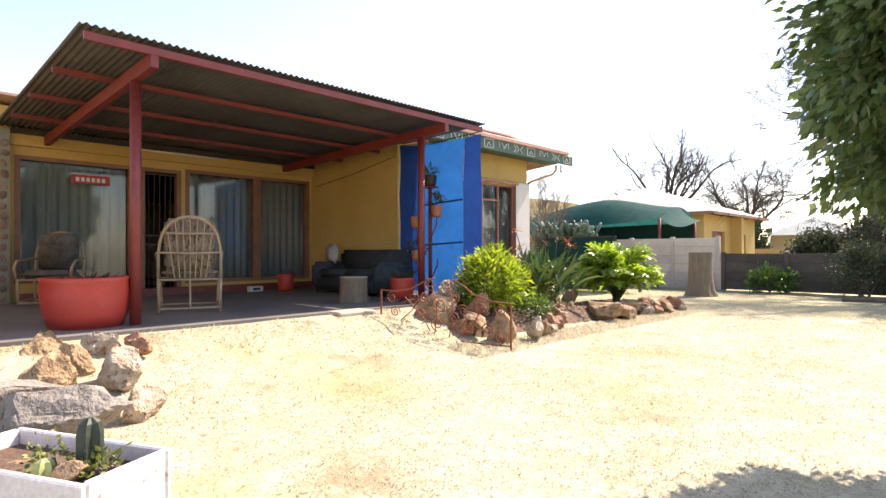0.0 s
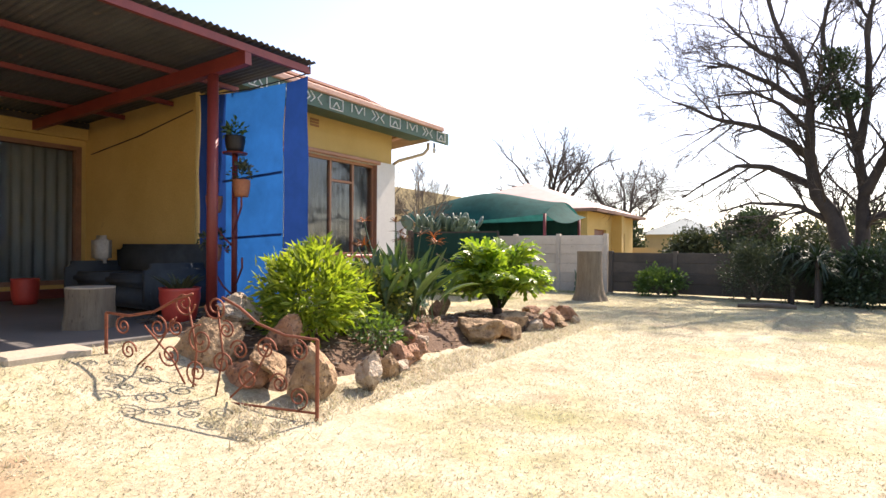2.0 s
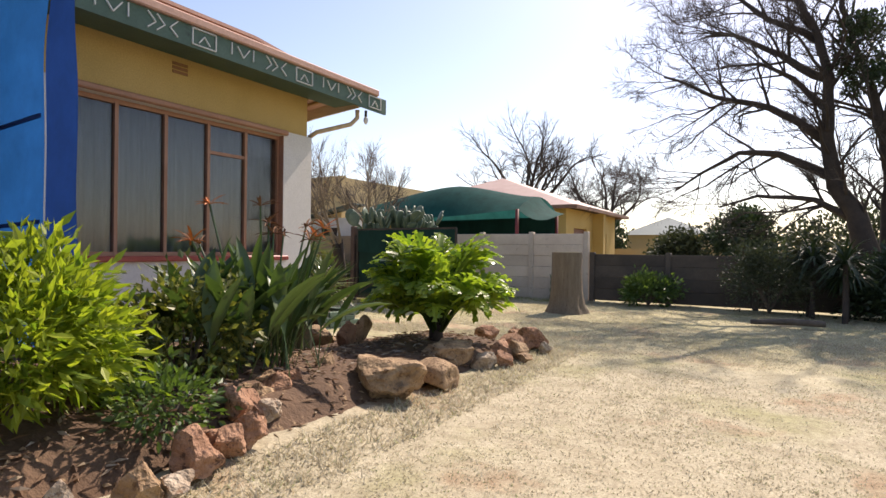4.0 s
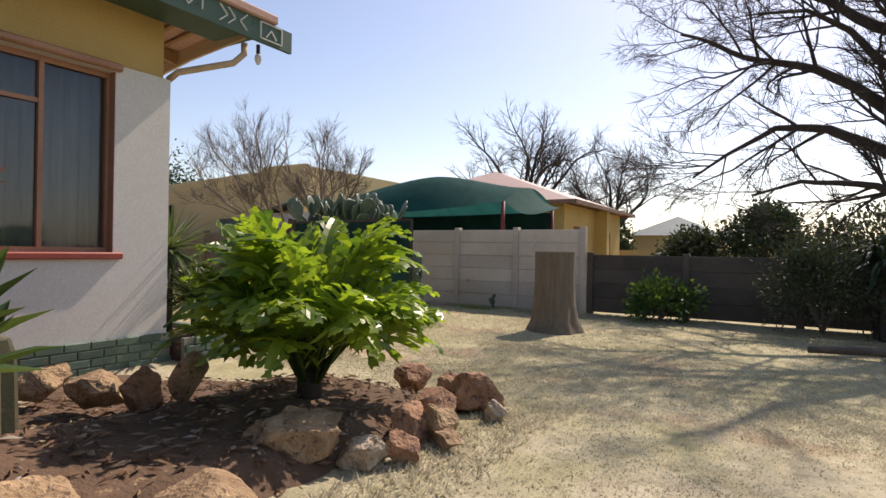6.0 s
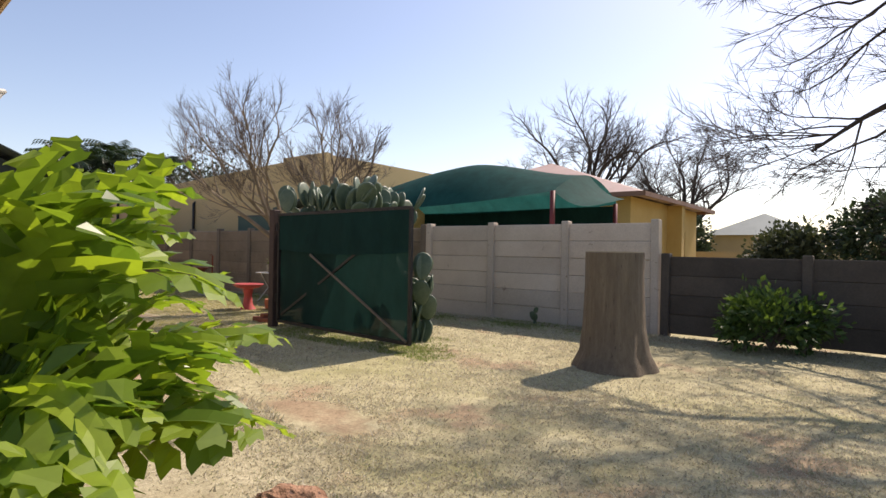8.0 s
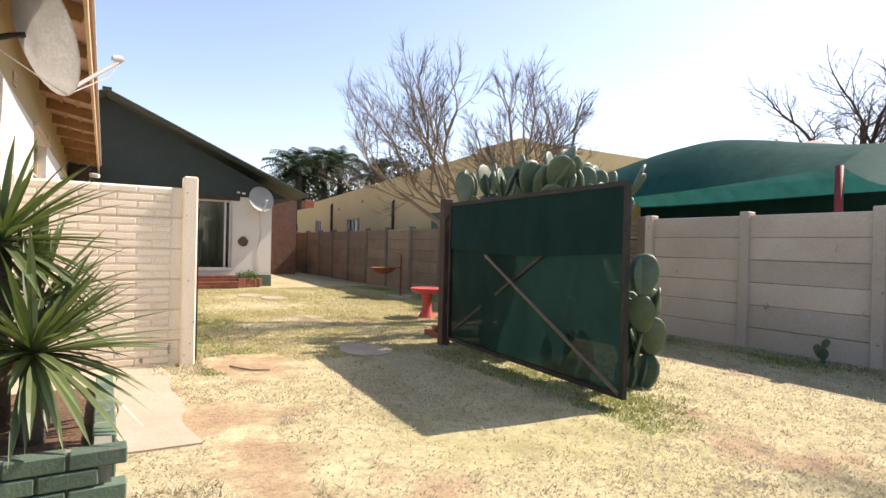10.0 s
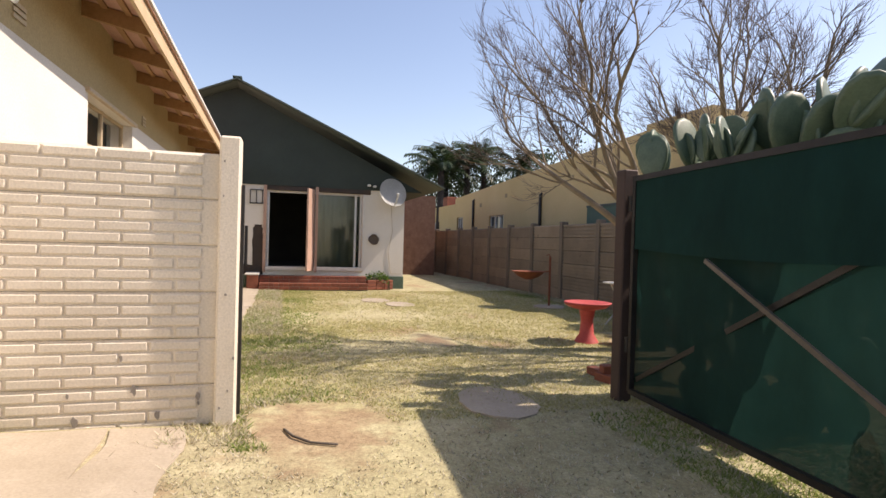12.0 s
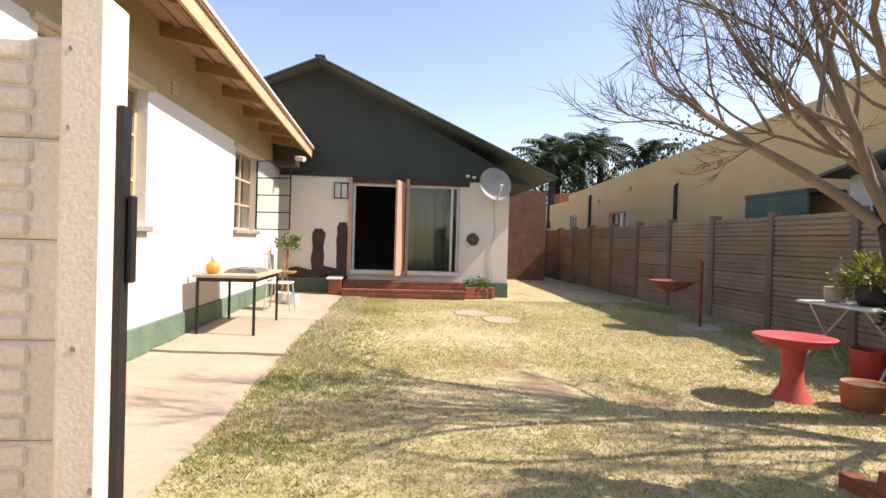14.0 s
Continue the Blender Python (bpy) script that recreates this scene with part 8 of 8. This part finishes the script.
pot("flower_pot", "dark pot with a trailing plant on the white table", (-14.5, 18.7, 0.625), 0.15, 0.2, BLACK)
pot("flower_pot", "grey stone bowl on the white table", (-14.85, 18.6, 0.625), 0.11, 0.16, CONCRETE)
bush("potted_fern", "bright green trailing plant on the white table", (-14.5, 18.7, 0.82), (0.28, 0.22, 0.14), 700, 0.08, L_SPECK, 97, 24, 0.12, 2.2, 0.7, "plant")
pot("flower_pot", "red pot standing under the white table", (-14.3, 18.5, -0.06), 0.16, 0.3, REDPOT)
pot("flower_pot", "red tub standing by the white table", (-13.85, 18.7, -0.06), 0.2, 0.3, REDPOT)
bush("potted_shrub", "dark green shrub in a tub by the fence", (-13.85, 18.7, 0.2), (0.35, 0.3, 0.35), 900, 0.08, L_DARK, 98, 26, 0.15, 2.0, 0.9, "plant")
pot("flower_pot", "low brown pot by the tree foot", (-13.35, 17.6, -0.06), 0.16, 0.22, TERRA)
for i, (x, y, a) in enumerate(((-11.72, 16.3, 10), (-11.78, 16.52, 20), (-11.75, 16.38, 80), (-11.95, 16.35, 5), (-11.98, 16.6, 12), (-11.72, 16.75, 95))):
    bk = part("loose_brick", box(-0.11, 0.11, -0.05, 0.05, -0.036, 0.036, bevel=0.005), BRICKRED)
    bk.matrix_basis = pose(x, y, ground_at(x, y) + (0.036 if i != 2 else 0.108), 0, 0, a)
    tagged(bk, "loose red brick lying by the gate post", "brick", "loose bricks")
hose = thing("hose_piece", "short weathered brown hose piece lying on bare ground", "hose", (-10.78, 13.6, -0.03))
part("hose", tube([(-10.93, 13.5, -0.03), (-10.78, 13.55, -0.025), (-10.66, 13.65, -0.03), (-10.6, 13.8, -0.03)], 0.008, 6), BARK, hose, "", True)
lg = thing("fallen_branch", "dead branch lying on the lawn", "branch", (-1.9, 16.7, 0))
part("branch", tube([(-2.6, 16.6, 0.03), (-2.0, 16.7, 0.06), (-1.5, 16.75, 0.05)], [0.04, 0.06, 0.05], 8), BARK, lg, "", True)

# ---- short dry grass over the lawn ----
def grass_material(name, stops):
    m, nt, b = nodes_of(name, 0.8)
    isl = nt.nodes.new("ShaderNodeNewGeometry").outputs["Random Per Island"]
    col = ramp(nt, isl, stops)
    nt.links.new(col, b.inputs["Base Color"])
    tr = nt.nodes.new("ShaderNodeBsdfTranslucent")
    nt.links.new(col, tr.inputs["Color"])
    ms = nt.nodes.new("ShaderNodeMixShader")
    ms.inputs["Fac"].default_value = 0.42
    nt.links.new(b.outputs["BSDF"], ms.inputs[1])
    nt.links.new(tr.outputs["BSDF"], ms.inputs[2])
    nt.links.new(ms.outputs["Shader"], nt.nodes["Material Output"].inputs["Surface"])
    return m


DRYG = grass_material("dry_grass", [(0.0, (0.30, 0.26, 0.17)), (0.3, (0.50, 0.44, 0.31)), (0.8, (0.63, 0.575, 0.44)), (1.0, (0.38, 0.40, 0.20))])
GREENG = grass_material("green_grass", [(0.0, (0.27, 0.28, 0.09)), (0.4, (0.42, 0.39, 0.16)), (1.0, (0.60, 0.53, 0.30))])


def free_of_things(x, y):
    if x < -6.3 and y < 7.3:
        return False
    if -8.5 < x < -4.75 and 5.5 < y < 12.1:
        return False
    if x < -8.0 and y < (12.55 if x > -11.1 else 12.98):
        return False
    if any(((x - cx) / rx) ** 2 + ((y - cy) / ry) ** 2 < 0.12 + 0.1 * noise.noise((x * 2, y * 2, 1)) for cx, cy, rx, ry in BARE):
        return False
    return x > -21.0


def grass(name, label, n, region, height, material, seed, keep):
    rnd = random.Random(seed)
    vv, ff = [], []
    while len(ff) < n:
        x, y = rnd.uniform(region[0], region[1]), rnd.uniform(region[2], region[3])
        if not free_of_things(x, y) or rnd.random() > keep(x, y):
            continue
        z = ground_at(x, y) - 0.004
        for _ in range(3):
            a = rnd.uniform(0, math.tau)
            h = height * rnd.uniform(0.4, 1.3)
            w = rnd.uniform(0.004, 0.009)
            bx_, by_ = x + rnd.uniform(-0.03, 0.03), y + rnd.uniform(-0.03, 0.03)
            k = len(vv)
            t = rnd.uniform(0, math.tau)
            ln = h * rnd.uniform(0.3, 1.6)
            vv += [(bx_ - math.cos(a) * w, by_ - math.sin(a) * w, z), (bx_ + math.cos(a) * w, by_ + math.sin(a) * w, z), (bx_ + math.cos(t) * ln, by_ + math.sin(t) * ln, z + h)]
            ff.append((k, k + 1, k + 2))
    return tagged(raw(name, vv, ff, material), label, "grass", kind="stuff")


def patchy(x, y):
    return max(0.05, 0.55 + 0.9 * noise.noise((x * 0.8, y * 0.8, 3)))


grass("dry_grass", "short dry yellow grass of the front lawn", 300000, (-7.0, 2.0, -0.5, 15.5), 0.014, DRYG, 1, patchy)
grass("dry_grass", "short dry yellow grass by the gate and wall", 200000, (-14.0, 1.0, 12.4, 19.6), 0.017, DRYG, 2, patchy)
grass("green_grass", "greener short grass of the back lawn", 190000, (-20.9, -11.0, 12.9, 19.6), 0.02, GREENG, 3, lambda x, y: max(0.05, 0.5 + noise.noise((x * 0.7, y * 0.7, 8))))


def near_edge(x, y):
    e = 1.0 if (-4.9 < x < -4.2 and 5 < y < 12.4) or (-8.2 < x < -7.0 and 12.2 < y < 13.4) or (-11.6 < x < -10.7 and 12.8 < y < 13.6) or (y > 19.2) or (12.9 < y < 13.5 and x < -14.5) else 0.02
    if -6.6 < x < -5.3 and y < 6:
        e = max(0.0, (0.25 + 1.1 * noise.noise((x * 1.6, y * 1.6, 2))) * (-5.3 - x) / 1.3)
    return e


grass("green_grass", "taller tufts of grass along beds, paths and posts", 42000, (-20.9, -3.8, -0.5, 19.6), 0.045, DRYG, 4, near_edge)


FRESHG = grass_material("fresh_grass", [(0.0, (0.16, 0.22, 0.05)), (0.6, (0.24, 0.30, 0.08)), (1.0, (0.36, 0.37, 0.14))])


def fresh_edge(x, y):
    n = 0.45 + 1.2 * noise.noise((x * 1.1, y * 1.1, 12))
    if x < -11.5 and y < 14.2:
        return n * (1 - (y - 12.9) / 1.3)
    if y > 18.6:
        return n * (y - 18.6)
    return n * 0.6 if (-10.9 < x < -7.6 and 15.6 < y < 17.0) or (-11.4 < x < -10.6 and 13.2 < y < 13.7) else 0.0


grass("fresh_grass", "fresh green grass along the path and walls", 60000, (-20.9, -6.5, 12.9, 19.6), 0.03, FRESHG, 5, fresh_edge)


# dead leaves, twigs and small stones on the soil of the bed
def litter(n, seed):
    rnd = random.Random(seed)
    vv, ff = [], []
    for _ in range(n):
        x, y = rnd.uniform(-7.6, -4.85), rnd.uniform(5.9, 12.0)
        z = bed_z(x, y) + 0.004
        a, tilt = rnd.uniform(0, math.tau), rnd.uniform(-0.5, 0.5)
        ln, w = rnd.uniform(0.02, 0.075), rnd.uniform(0.006, 0.018)
        d, e = Vector((math.cos(a), math.sin(a), tilt * 0.5)), Vector((-math.sin(a), math.cos(a), rnd.uniform(-0.4, 0.4)))
        p, k = Vector((x, y, z + 0.012)), len(vv)
        vv += [p - d * ln, p + e * w, p + d * ln, p - e * w, p + Vector((0, 0, 0.012))]
        ff += [(k, k + 1, k + 4), (k + 1, k + 2, k + 4), (k + 2, k + 3, k + 4), (k + 3, k, k + 4)]
    return vv, ff


tagged(raw("leaf_litter", *litter(2600, 6), grass_material("dead_leaf", [(0.0, (0.09, 0.05, 0.03)), (0.5, (0.24, 0.14, 0.075)), (0.85, (0.36, 0.27, 0.17)), (1.0, (0.5, 0.45, 0.38))])), "dead brown leaves and chips on the bed soil", "litter", kind="stuff")
